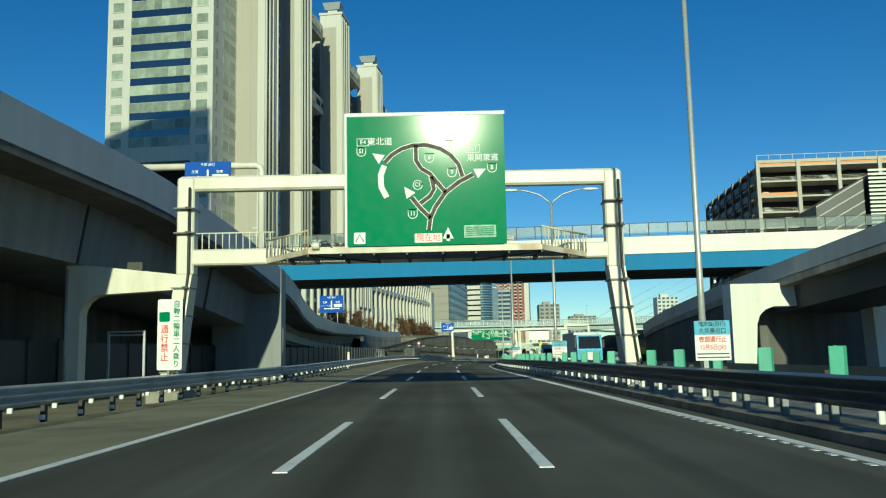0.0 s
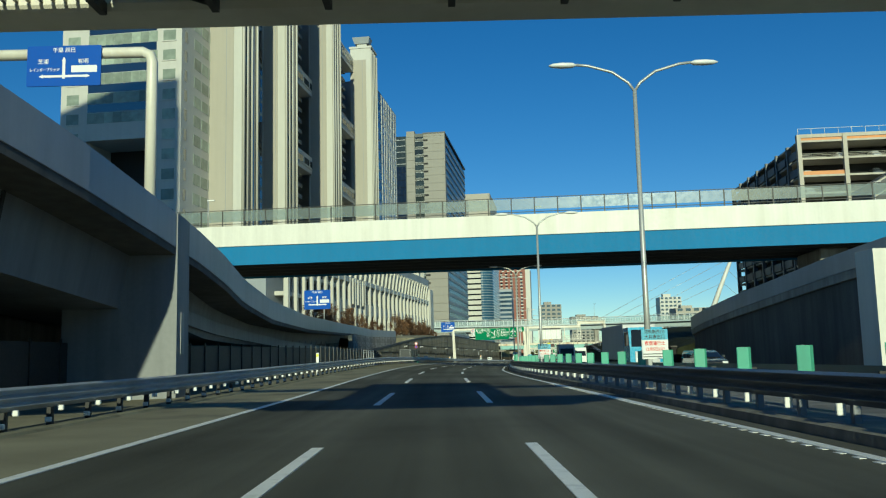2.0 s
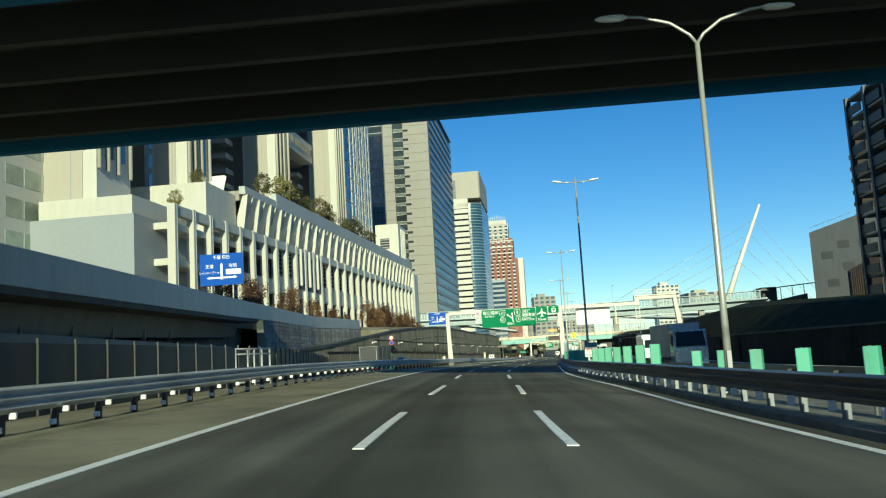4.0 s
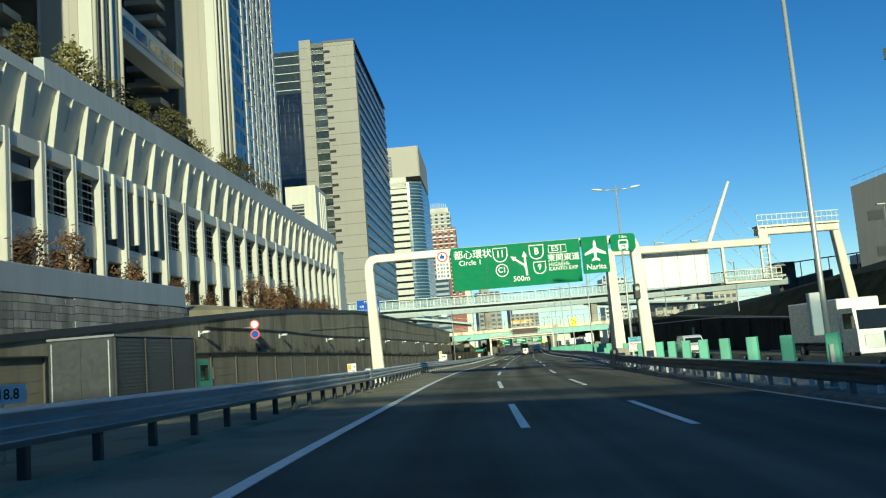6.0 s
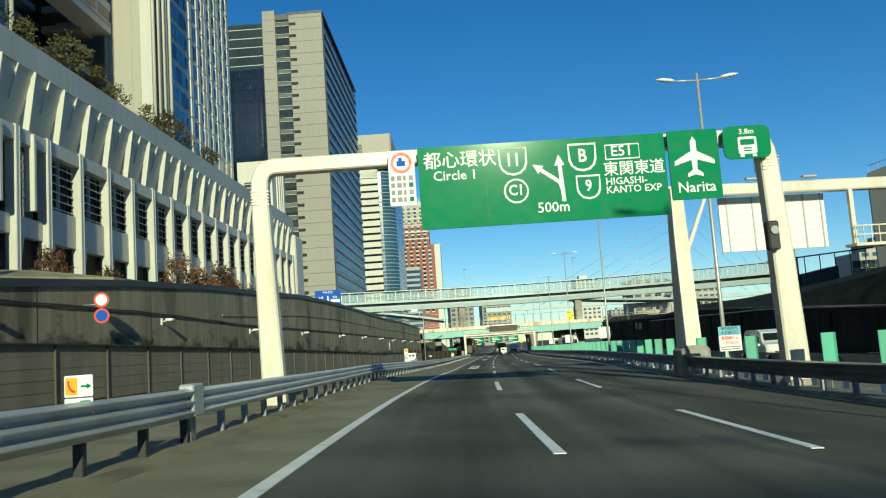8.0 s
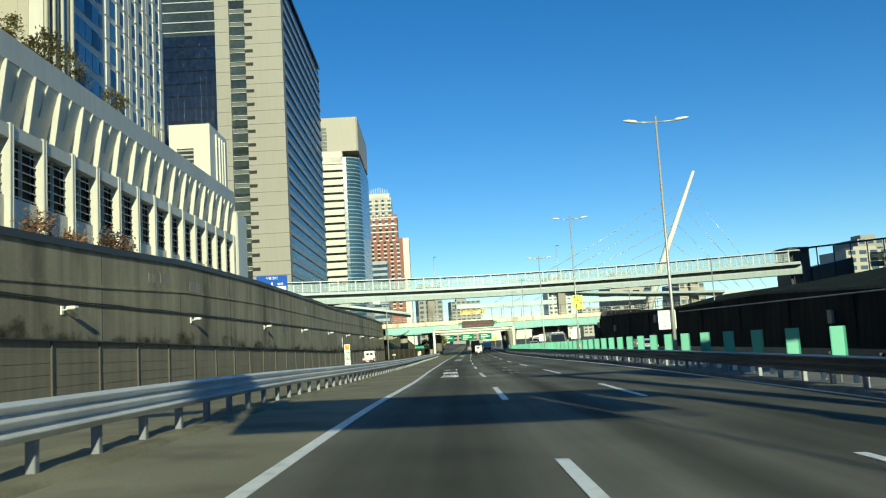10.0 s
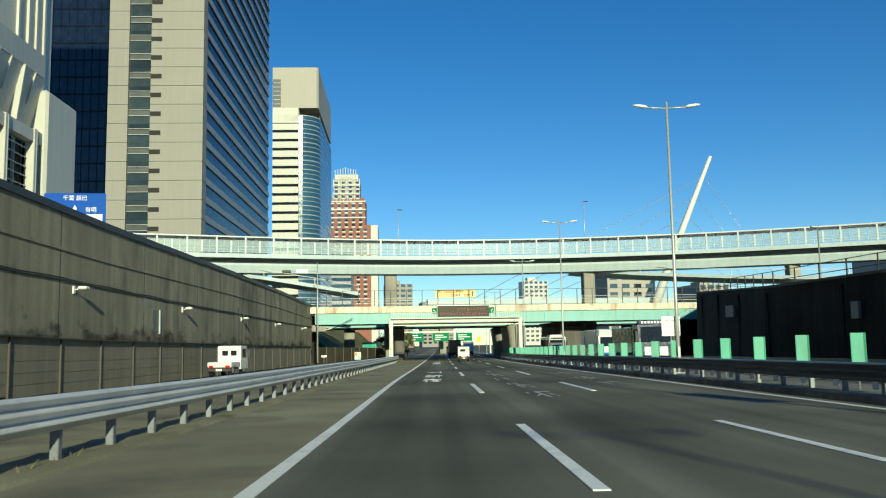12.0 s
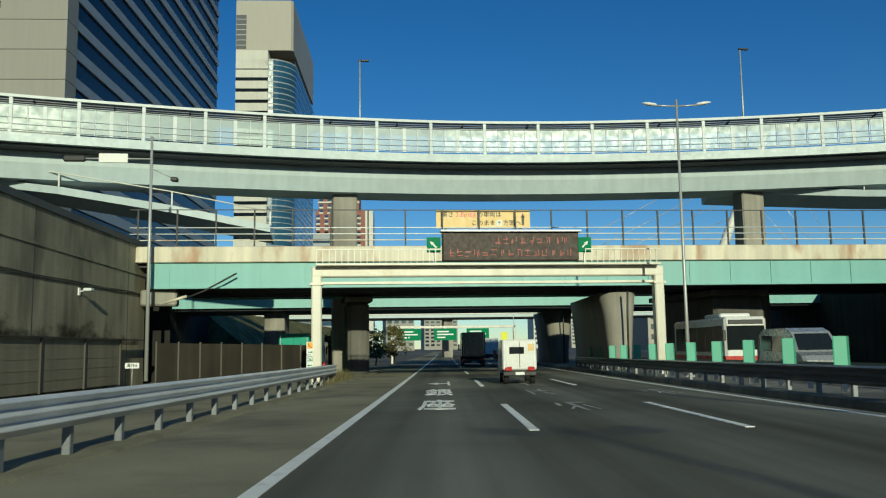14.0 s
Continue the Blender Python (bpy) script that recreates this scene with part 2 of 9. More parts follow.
PAINT = surf("road_paint", (0.95, 0.94, 0.90), 0.5, var=0.05, big=0.8, fine=25, bump=0.6, dirt=((0.36, 0.36, 0.34), 3.0, 0.30))
WORN = surf("worn_road_paint", (0.50, 0.50, 0.47), 0.75, var=0.3, big=0.8, fine=25, dirt=((0.09, 0.088, 0.075), 1.6, 1.0), spec=0.2)
CONCRETE = surf("concrete", (0.34, 0.32, 0.28), 0.8, var=0.12, big=0.25, fine=8, streak=0.30, bump=0.25, dirt=((0.13, 0.12, 0.105), 0.25, 0.6))
DARKCONC = surf("stained_concrete", (0.25, 0.232, 0.20), 0.82, var=0.16, big=0.2, fine=7, streak=0.42, bump=0.3, dirt=((0.085, 0.078, 0.068), 0.22, 0.75))
PANELCONC = surf("panel_concrete", (0.225, 0.205, 0.15), 0.85, var=0.1, big=0.5, fine=9, streak=0.2, bump=0.2, island=0.05)
GREYSTEEL = surf("grey_painted_steel", (0.37, 0.39, 0.42), 0.45, var=0.07, big=0.2, fine=5, streak=0.10, dirt=((0.25, 0.25, 0.25), 0.3, 0.35))
WALLCONC = surf("wall_concrete", (0.305, 0.275, 0.19), 0.82, var=0.16, big=0.2, fine=7, streak=0.28, bump=0.3, dirt=((0.10, 0.088, 0.062), 0.35, 0.9))
# concrete coloured near-black: the deep shade on these walls is in the base colour
SHADEWALL = surf("shade_black_wall", (0.036, 0.035, 0.033), 0.9, var=0.3, big=0.3, fine=5, streak=0.4, bump=0.3, spec=0.2)
# concrete darkened to hold the shade under ramps and bridges
SHADECONC = surf("shade_dark_concrete", (0.13, 0.125, 0.115), 0.85, var=0.2, big=0.2, fine=7, streak=0.3, bump=0.3)
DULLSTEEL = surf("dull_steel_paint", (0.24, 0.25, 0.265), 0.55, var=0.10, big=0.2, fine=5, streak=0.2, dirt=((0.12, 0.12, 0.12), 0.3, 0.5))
BANKGRASS = surf("dry_bank_grass", (0.16, 0.15, 0.07), 0.95, var=0.4, big=0.5, fine=4, bump=1.0, spec=0.1, dirt=((0.07, 0.075, 0.035), 0.4, 0.8))
# foliage, darkened further so that the bank's shade is part of its colour
IVY = surf("shaded_ivy_bank", (0.022, 0.026, 0.014), 0.95, var=0.5, big=0.6, fine=3, bump=1.0, spec=0.1)
BLOCK = surf("block_wall", (0.36, 0.345, 0.315), 0.85, var=0.12, big=0.4, fine=9, streak=0.38, bump=0.3, island=0.22)
CREAM = surf("cream_paint", (0.74, 0.705, 0.605), 0.4, var=0.04, big=0.5, fine=8, streak=0.10, dirt=((0.42, 0.33, 0.22), 0.7, 0.32))
CREAMRUST = surf("rusty_cream_paint", (0.70, 0.64, 0.50), 0.5, var=0.06, big=0.5, fine=8, streak=0.25, dirt=((0.38, 0.19, 0.085), 0.9, 0.8))
GALV = surf("galvanised_rail", (0.50, 0.52, 0.54), 0.38, 0.3, var=0.1, big=0.5, fine=12, dirt=((0.22, 0.21, 0.20), 0.8, 0.35))
POSTM = surf("post_steel", (0.33, 0.34, 0.35), 0.5, 0.45, var=0.1, fine=12)
RAILZINC = surf("zinc_rail", (0.71, 0.725, 0.74), 0.42, 0.1, var=0.08, big=0.5, fine=12, streak=0.05, dirt=((0.42, 0.41, 0.40), 0.9, 0.25))
RAILPOST = surf("rail_post_steel", (0.24, 0.255, 0.28), 0.55, 0.4, var=0.12, fine=12)
FENCEBROWN = surf("dark_brown_fence_panel", (0.036, 0.032, 0.024), 0.85, var=0.2, big=0.4, fine=6, streak=0.3, spec=0.2)
FENCEPOST = surf("fence_post_steel", (0.085, 0.075, 0.06), 0.7, var=0.2, fine=10)
DARKRAIL = surf("sooty_rail", (0.16, 0.165, 0.175), 0.42, 0.55, var=0.15, big=0.5, fine=12)
DARKSTEEL = surf("dark_steel", (0.035, 0.035, 0.036), 0.55, var=0.2, fine=10)
POLE = surf("grey_pole", (0.47, 0.48, 0.47), 0.42, 0.35, var=0.06, fine=12)
LAMPWHITE = surf("lamp_head", (0.80, 0.80, 0.78), 0.35, var=0.03)
WHITE = surf("white_plastic", (0.80, 0.80, 0.78), 0.45, var=0.04, fine=8)
SIGNGREEN = surf("sign_green", (0.005, 0.198, 0.080), 0.62, var=0.05, big=0.6, fine=3, coat=0.10, spec=0.15)
SIGNBLUE = surf("sign_blue", (0.010, 0.085, 0.44), 0.6, var=0.05, coat=0.08, spec=0.15)
SIGNWHITE = surf("sign_white", (0.80, 0.81, 0.80), 0.6, var=0.03)
SIGNYELLOW = surf("sign_yellow", (0.78, 0.76, 0.02), 0.4, var=0.04)
SIGNAMBER = surf("sign_amber", (0.74, 0.50, 0.16), 0.45, var=0.06, dirt=((0.5, 0.34, 0.12), 1.0, 0.4))
SIGNRED = surf("sign_red", (0.62, 0.035, 0.03), 0.4, var=0.04)
SIGNBROWN = surf("sign_brown", (0.045, 0.028, 0.022), 0.6, var=0.06)
SIGNCYAN = surf("sign_cyan", (0.10, 0.42, 0.60), 0.4, var=0.05)
BLACK = surf("black_print", (0.012, 0.012, 0.012), 0.5, var=0.05)
PANELGREEN = surf("glare_panel_green", (0.105, 0.40, 0.28), 0.5, var=0.06, fine=10, island=0.08, dirt=((0.07, 0.22, 0.17), 1.2, 0.5))
BRIDGEBLUE = surf("bridge_blue", (0.012, 0.18, 0.40), 0.75, var=0.04, big=0.1, fine=4, streak=0.06)
BRIDGEWHITE = surf("bridge_white", (0.74, 0.73, 0.67), 0.5, var=0.04, big=0.1, fine=4, streak=0.10, dirt=((0.5, 0.46, 0.38), 0.4, 0.25))
BRIDGEGREEN = surf("bridge_green", (0.22, 0.475, 0.45), 0.45, var=0.04, big=0.1, fine=4, streak=0.08, dirt=((0.2, 0.36, 0.33), 0.3, 0.3))
# both pale paints are tinted blue to carry the footbridge's shaded side
FOOTWHITE = surf("footbridge_shade_white", (0.62, 0.665, 0.68), 0.5, var=0.04, big=0.1, fine=4, streak=0.08)
BRIDGEPALE = surf("bridge_shade_pale", (0.46, 0.545, 0.57), 0.45, var=0.04, big=0.08, fine=4, streak=0.10)
# near-black for decks and inner girders: the shade below them is coloured in
UNDERSHADE = surf("underside_shade", (0.055, 0.058, 0.062), 0.7, var=0.15, big=0.2, fine=5)
RAILGLASS = surf("frosted_panel", (0.58, 0.67, 0.68), 0.4, var=0.06, big=0.2, fine=2, spec=0.4)


def clear_panel(name, col, share):
    """A tinted see-through panel; share is how much of it is solid."""
    m = surf(name, col, 0.3, var=0.06, big=0.2, fine=2, spec=0.5)
    n, l = m.node_tree.nodes, m.node_tree.links
    mixs, tr = n.new("ShaderNodeMixShader"), n.new("ShaderNodeBsdfTransparent")
    tr.inputs["Color"].default_value = (0.80, 0.88, 0.88, 1)
    mixs.inputs["Fac"].default_value = share
    l.new(tr.outputs["BSDF"], mixs.inputs[1])
    l.new(n["Principled BSDF"].outputs["BSDF"], mixs.inputs[2])
    l.new(mixs.outputs["Shader"], n["Material Output"].inputs["Surface"])
    return m


def stain_sheet(name, col):
    """A see-through film of soot: patches that thin out with height along the sheet's own v."""
    m = surf(name, col, 0.9, var=0.2, big=0.4, fine=6, spec=0.1)
    n, l = m.node_tree.nodes, m.node_tree.links
    uv, mp, tx, sep = n.new("ShaderNodeUVMap"), n.new("ShaderNodeMapping"), n.new("ShaderNodeTexNoise"), n.new("ShaderNodeSeparateXYZ")
    uv.uv_map = "stain"
    mp.inputs["Scale"].default_value = (0.45, 1.6, 1)
    tx.inputs["Scale"].default_value, tx.inputs["Detail"].default_value, tx.inputs["Roughness"].default_value = 1.0, 6.0, 0.62
    l.new(uv.outputs["UV"], mp.inputs["Vector"])
    l.new(mp.outputs["Vector"], tx.inputs["Vector"])
    l.new(uv.outputs["UV"], sep.inputs["Vector"])
    ma = n.new("ShaderNodeMath")
    ma.operation = "MULTIPLY_ADD"
    l.new(sep.outputs["Y"], ma.inputs[0])
    ma.inputs[1].default_value = -0.34
    l.new(tx.outputs["Fac"], ma.inputs[2])
    r = n.new("ShaderNodeMapRange")
    r.inputs["From Min"].default_value, r.inputs["From Max"].default_value = 0.36, 0.58
    r.inputs["To Min"].default_value, r.inputs["To Max"].default_value = 0.0, 0.8
    l.new(ma.outputs["Value"], r.inputs["Value"])
    mixs, tr = n.new("ShaderNodeMixShader"), n.new("ShaderNodeBsdfTransparent")
    l.new(r.outputs["Result"], mixs.inputs["Fac"])
    l.new(tr.outputs["BSDF"], mixs.inputs[1])
    l.new(n["Principled BSDF"].outputs["BSDF"], mixs.inputs[2])
    l.new(mixs.outputs["Shader"], n["Material Output"].inputs["Surface"])
    return m


SOOTSTAIN = stain_sheet("wall_soot", (0.06, 0.05, 0.035))
SCREENGLASS = clear_panel("bridge_screen_glass", (0.30, 0.34, 0.34), 0.35)
DARKPANE = clear_panel("stair_pane", (0.03, 0.07, 0.08), 0.65)
PANEGLASS = clear_panel("footbridge_pane", (0.62, 0.73, 0.75), 0.32)
TILEWHITE = surf("white_cladding", (0.55, 0.54, 0.495), 0.5, var=0.03, big=0.03, fine=0.8, streak=0.05)
TILEBEIGE = surf("beige_cladding", (0.40, 0.37, 0.315), 0.6, var=0.03, big=0.03, fine=0.8, streak=0.04)
TILEGREY = surf("grey_stone_cladding", (0.295, 0.278, 0.245), 0.65, var=0.04, big=0.04, fine=1.2, streak=0.05)
PODWHITE = surf("podium_white", (0.55, 0.535, 0.475), 0.5, var=0.04, big=0.06, fine=2, streak=0.07)
SHADEGREY = surf("cool_grey_panel", (0.29, 0.315, 0.34), 0.5, var=0.05, big=0.06, fine=2)
GLASSBLUE = glassy("blue_window_glass", (0.045, 0.085, 0.13))
CURVEGLASS = surf("curved_blue_glass", (0.028, 0.085, 0.145), 0.18, var=0.2, big=0.05, fine=0.7, spec=0.5)
GLASSDARK = glassy("dark_window_glass", (0.010, 0.014, 0.020))
# pale base stands in for the bright horizon mirrored in the panes
GLASSGREEN = surf("horizon_pale_glass", (0.27, 0.315, 0.255), 0.10, var=0.3, big=0.08, fine=0.8, island=0.3, spec=0.5)
NIGHTGLASS = surf("navy_curtain_wall", (0.010, 0.018, 0.042), 0.10, var=0.25, big=0.06, fine=0.6, island=0.2, spec=0.45)
STRIPGLASS = surf("smoky_strip_glass", (0.030, 0.040, 0.040), 0.12, var=0.3, big=0.05, fine=0.7, island=0.35, spec=0.5)
STRIPBAND = surf("grey_green_strip_band", (0.062, 0.072, 0.066), 0.4, var=0.1, big=0.05, fine=0.8, island=0.15)
FLANKGLASS = surf("dark_flank_glass", (0.007, 0.009, 0.014), 0.22, var=0.2, big=0.04, fine=0.6, spec=0.15)
WINGGREY = surf("cool_pale_cladding", (0.47, 0.48, 0.48), 0.55, var=0.04, big=0.04, fine=1.0, streak=0.06)
SPANDREL = surf("dark_spandrel", (0.05, 0.055, 0.062), 0.4, var=0.08)
BRICKRED = surf("red_brick_cladding", (0.27, 0.10, 0.07), 0.7, var=0.05, big=0.03, fine=1.0)
CARPARK = surf("car_park_slab", (0.50, 0.465, 0.395), 0.7, var=0.05, streak=0.1)
# near-black that paints the shade inside openings; also used for slot windows and balconies
RECESS = surf("recess_shade_black", (0.022, 0.021, 0.020), 0.8, var=0.1)
ROOFGREY = surf("roof_parapet_grey", (0.43, 0.45, 0.45), 0.6, var=0.06, big=0.1, fine=2, streak=0.12)
GREYBLOCK = surf("slate_grey_cladding", (0.075, 0.082, 0.095), 0.6, var=0.08, big=0.06, fine=1.0, streak=0.12)
ORANGE = surf("orange_panel", (0.62, 0.25, 0.07), 0.5, var=0.06)
TYRE = surf("tyre_rubber", (0.012, 0.012, 0.012), 0.8, var=0.1)
CARWHITE = surf("white_car_paint", (0.76, 0.76, 0.74), 0.28, var=0.02, coat=0.6)
CARSILVER = surf("silver_car_paint", (0.40, 0.42, 0.44), 0.28, 0.4, var=0.02, coat=0.6)
CARBLUE = surf("blue_truck_paint", (0.04, 0.36, 0.58), 0.28, var=0.02, coat=0.6)
CARNAVY = surf("navy_truck_paint", (0.012, 0.022, 0.075), 0.25, var=0.02, coat=0.6)
SLATGREY = surf("dark_slat_paint", (0.085, 0.09, 0.095), 0.5, var=0.12, fine=4)
CARDARK = surf("dark_car_paint", (0.03, 0.035, 0.04), 0.25, var=0.02, coat=0.6)
CARRED = surf("red_truck_paint", (0.50, 0.03, 0.025), 0.3, var=0.02, coat=0.5)
CARGREEN = surf("green_cargo_paint", (0.025, 0.36, 0.25), 0.4, var=0.04)
BOXGREY = surf("cargo_box_grey", (0.44, 0.45, 0.46), 0.45, 0.2, var=0.05, streak=0.08)
CARGLASS = surf("windscreen", (0.014, 0.018, 0.021), 0.06, var=0.1, spec=0.5)
TAILRED = surf("tail_light", (0.45, 0.01, 0.01), 0.25, var=0.02)
LEAFBROWN = surf("autumn_leaf", (0.125, 0.066, 0.032), 0.8, var=0.3, big=0.8, fine=3, island=0.5)
LEAFGREEN = surf("evergreen_leaf", (0.115, 0.105, 0.036), 0.8, var=0.3, big=0.8, fine=3, island=0.5)
BARK = surf("bark", (0.09, 0.065, 0.045), 0.9, var=0.2, fine=10)
GRASSM = surf("dry_grass", (0.13, 0.115, 0.05), 0.9, var=0.3, big=1, fine=6, island=0.4)


# ---- mesh helpers ----
class Form:
    """Collects corners and faces of one mesh."""

    def __init__(self):
        self.v, self.f, self.s = [], [], []

    def add(self, verts, faces, smooth=False):
        o = len(self.v)
        self.v.extend(tuple(p) for p in verts)
        self.f.extend(tuple(i + o for i in q) for q in faces)
        self.s.extend([smooth] * len(faces))
        return self

    def box(self, x0, x1, y0, y1, z0, z1, m=None, c=0.0):
        x0, x1, y0, y1, z0, z1 = min(x0, x1), max(x0, x1), min(y0, y1), max(y0, y1), min(z0, z1), max(z0, z1)
        if c <= 0:
            vs = [(x, y, z) for x in (x0, x1) for y in (y0, y1) for z in (z0, z1)]
            fs = [(0, 1, 3, 2), (4, 6, 7, 5), (0, 4, 5, 1), (2, 3, 7, 6), (0, 2, 6, 4), (1, 5, 7, 3)]
        else:
            c = min(c, (x1 - x0) * 0.45, (y1 - y0) * 0.45, (z1 - z0) * 0.45)
            lo, hi = (x0, y0, z0), (x1, y1, z1)
            vs, idx = [], {}
            for sx in (0, 1):
                for sy in (0, 1):
                    for sz in (0, 1):
                        s = (sx, sy, sz)
                        for ax in range(3):
                            p = [hi[k] - c if s[k] else lo[k] + c for k in range(3)]
                            p[ax] = hi[ax] if s[ax] else lo[ax]
                            idx[(s, ax)] = len(vs)
                            vs.append(tuple(p))
            fs = []
            for ax in range(3):
                a, b = (ax + 1) % 3, (ax + 2) % 3
                for sd in (0, 1):
                    q = []
                    for p, r in ((0, 0), (1, 0), (1, 1), (0, 1)):
                        s = [0, 0, 0]
                        s[ax], s[a], s[b] = sd, p, r
                        q.append(idx[(tuple(s), ax)])
                    fs.append(tuple(q if sd else q[::-1]))
            for ax in range(3):
                a, b = (ax + 1) % 3, (ax + 2) % 3
                for p in (0, 1):
                    for r in (0, 1):
                        s0, s1 = [0, 0, 0], [0, 0, 0]
                        s0[a] = s1[a] = p
                        s0[b] = s1[b] = r
                        s1[ax] = 1
                        s0, s1 = tuple(s0), tuple(s1)
                        q = (idx[(s0, a)], idx[(s1, a)], idx[(s1, b)], idx[(s0, b)])
                        fs.append(q if p != r else q[::-1])
            for s in ((i, j, k) for i in (0, 1) for j in (0, 1) for k in (0, 1)):
                q = (idx[(s, 0)], idx[(s, 1)], idx[(s, 2)])
                fs.append(q if sum(s) % 2 else q[::-1])
        if m is not None:
            vs = [m @ Vector(p) for p in vs]
        return self.add(vs, fs)

    def tube(self, pts, r, seg=8, r2=None, cap=True):
        """A round bar along points; the radius runs from r to r2."""
        pts = [Vector(p) for p in pts]
        r2 = r if r2 is None else r2
        vs, fs, n = [], [], len(pts)
        for i, p in enumerate(pts):
            d = (pts[min(i + 1, n - 1)] - pts[max(i - 1, 0)]).normalized()
            a = d.cross(Vector((0, 0, 1)) if abs(d.z) < 0.9 else Vector((1, 0, 0))).normalized()
            b = d.cross(a)
            rr = r + (r2 - r) * i / max(1, n - 1)
            vs += [p + rr * (math.cos(2 * math.pi * k / seg) * a + math.sin(2 * math.pi * k / seg) * b) for k in range(seg)]
        for i in range(n - 1):
            for k in range(seg):
                q = (k + 1) % seg
                fs.append((i * seg + k, i * seg + q, (i + 1) * seg + q, (i + 1) * seg + k))
        self.add(vs, fs, True)
        if cap:
            o = len(self.v) - len(vs)
            self.f += [tuple(o + k for k in reversed(range(seg))), tuple(o + (n - 1) * seg + k for k in range(seg))]
            self.s += [False, False]
        return self

    def prism(self, poly, z0, z1, m=None):
        """An upright prism over a plan outline (counter-clockwise)."""
        n = len(poly)
        vs = [(x, y, z0) for x, y in poly] + [(x, y, z1) for x, y in poly]
        fs = [tuple(reversed(range(n))), tuple(range(n, 2 * n))] + [(i, (i + 1) % n, n + (i + 1) % n, n + i) for i in range(n)]
        if m is not None:
            vs = [m @ Vector(p) for p in vs]
        return self.add(vs, fs)

    def sweep(self, rows, closed=True, smooth=False):
        """Skins rows of points (one row per station, equal length); closed joins the last point of a row to the first."""
        k, n = len(rows[0]), len(rows)
        fs = []
        for i in range(n - 1):
            for j in range(k if closed else k - 1):
                q = (j + 1) % k
                fs.append((i * k + j, (i + 1) * k + j, (i + 1) * k + q, i * k + q))
        if closed:
            fs += [tuple(range(k)), tuple(reversed(range((n - 1) * k, n * k)))]
        return self.add([p for r in rows for p in r], fs, smooth)

    def mesh(self, name, mat):
        me = bpy.data.meshes.new(name)
        me.from_pydata(self.v, [], self.f)
        if any(self.s):
            me.polygons.foreach_set("use_smooth", self.s)
        me.materials.append(mat)
        me.update()
        return me


def part(name, form, mat, parent, label=""):
    ob = new(name, form if isinstance(form, bpy.types.Mesh) else form.mesh(name, mat))
    ob.parent = parent
    return tagged(ob, label) if label else ob


def thing(name, label, category, group="", kind="", m=None):
    ob = new(name)
    ob.empty_display_size = 0.2
    if m is not None:
        ob.matrix_basis = m
    return tagged(ob, label, category, group, kind)


def solid(name, form, mat, label, category, group="", kind="", m=None):
    ob = new(name, form if isinstance(form, bpy.types.Mesh) else form.mesh(name, mat))
    if m is not None:
        ob.matrix_basis = m
    return tagged(ob, label, category, group, kind)


def words(text, size, mat, parent, m, name="lettering", squeeze=1.0, align="CENTER", depth=0.004, bold=0.009):
    """Writing as a mesh, lying in its own XY plane, set by m."""
    cu = bpy.data.curves.new(name, "FONT")
    cu.body, cu.size, cu.align_x, cu.align_y, cu.extrude = text, size, align, "CENTER", depth
    cu.resolution_u = 2
    cu.offset = bold * size
    tmp = bpy.data.objects.new("tmp", cu)
    scene.collection.objects.link(tmp)
    me = bpy.data.meshes.new_from_object(tmp.evaluated_get(bpy.context.evaluated_depsgraph_get()))
    bpy.data.objects.remove(tmp)
    me.name = name
    me.materials.clear()
    me.materials.append(mat)
    ob = new(name, me)
    ob.parent = parent
    ob.matrix_basis = m @ Matrix.Diagonal((squeeze, 1, 1, 1))
    return ob


# ---- the line of the road: stations along y of the left edge line ----
ST = [(-120, -4.7, 0.2, 0.0, 10.4), (-60, -5.0, 0.12, 0.0, 10.4), (0, -5.25, 0.03, 0.0, 10.4), (50, -5.4, -0.05, 0.2, 10.3), (87, -5.35, 0.03, 1.4, 10.2), (110, -4.7, 0.10, 2.4, 10.4),
      (130, -3.45, 0.11, 3.1, 10.7), (144, -2.6, 0.04, 3.3, 10.8), (158, -1.5, -0.04, 3.4, 11.0), (173, 0.15, -0.17, 3.3, 11.3), (191, 2.4, -0.38, 2.8, 11.5), (216, 5.8, -0.65, 2.3, 11.8),
      (236, 9.1, -0.82, 1.8, 11.8), (256, 12.7, -1.09, 0.9, 11.8), (281, 16.9, -1.42, 0.1, 11.8), (307, 21.5, -1.71, 0.0, 11.6), (331, 25.8, -1.90, -0.1, 11.3), (363, 31.8, -2.16, -0.1, 10.9),
      (389, 36.7, -2.34, 0.0, 10.7), (430, 44.4, -2.55, 0.0, 10.7), (520, 61.4, -2.8, 0.0, 10.7), (900, 133.0, -3.0, 0.0, 10.7), (1500, 246.0, -3.0, 0.0, 10.7)]
_SY = np.array([r[0] for r in ST], float)
_SV = np.array([r[1:] for r in ST], float)
_SM = np.gradient(_SV, _SY, axis=0)


def station(y):
    k = int(np.clip(np.searchsorted(_SY, y, side="right") - 1, 0, len(ST) - 2))
    h = _SY[k + 1] - _SY[k]
    s = (y - _SY[k]) / h
    return ((1 + 2 * s) * (1 - s) ** 2 * _SV[k] + s * (1 - s) ** 2 * h * _SM[k] + s * s * (3 - 2 * s) * _SV[k + 1] + s * s * (s - 1) * h * _SM[k + 1])


def heading(y):
    return (station(y + 0.5)[0] - station(y - 0.5)[0])


def wide(y):
    return station(y)[3]


def rp(y, u, h=0.0):
    """A point beside the road: u metres right of the left edge line at the station y, h above the road there."""
    x, z, bank, w = station(y)
    g = heading(y)
    c = 1 / math.sqrt(1 + g * g)
    return (x + u * c, y - u * g * c, z - math.tan(radians(bank)) * min(max(u, -4.5), w + 5) + h)


def yaw_at(y):
    return -math.degrees(math.atan(heading(y)))


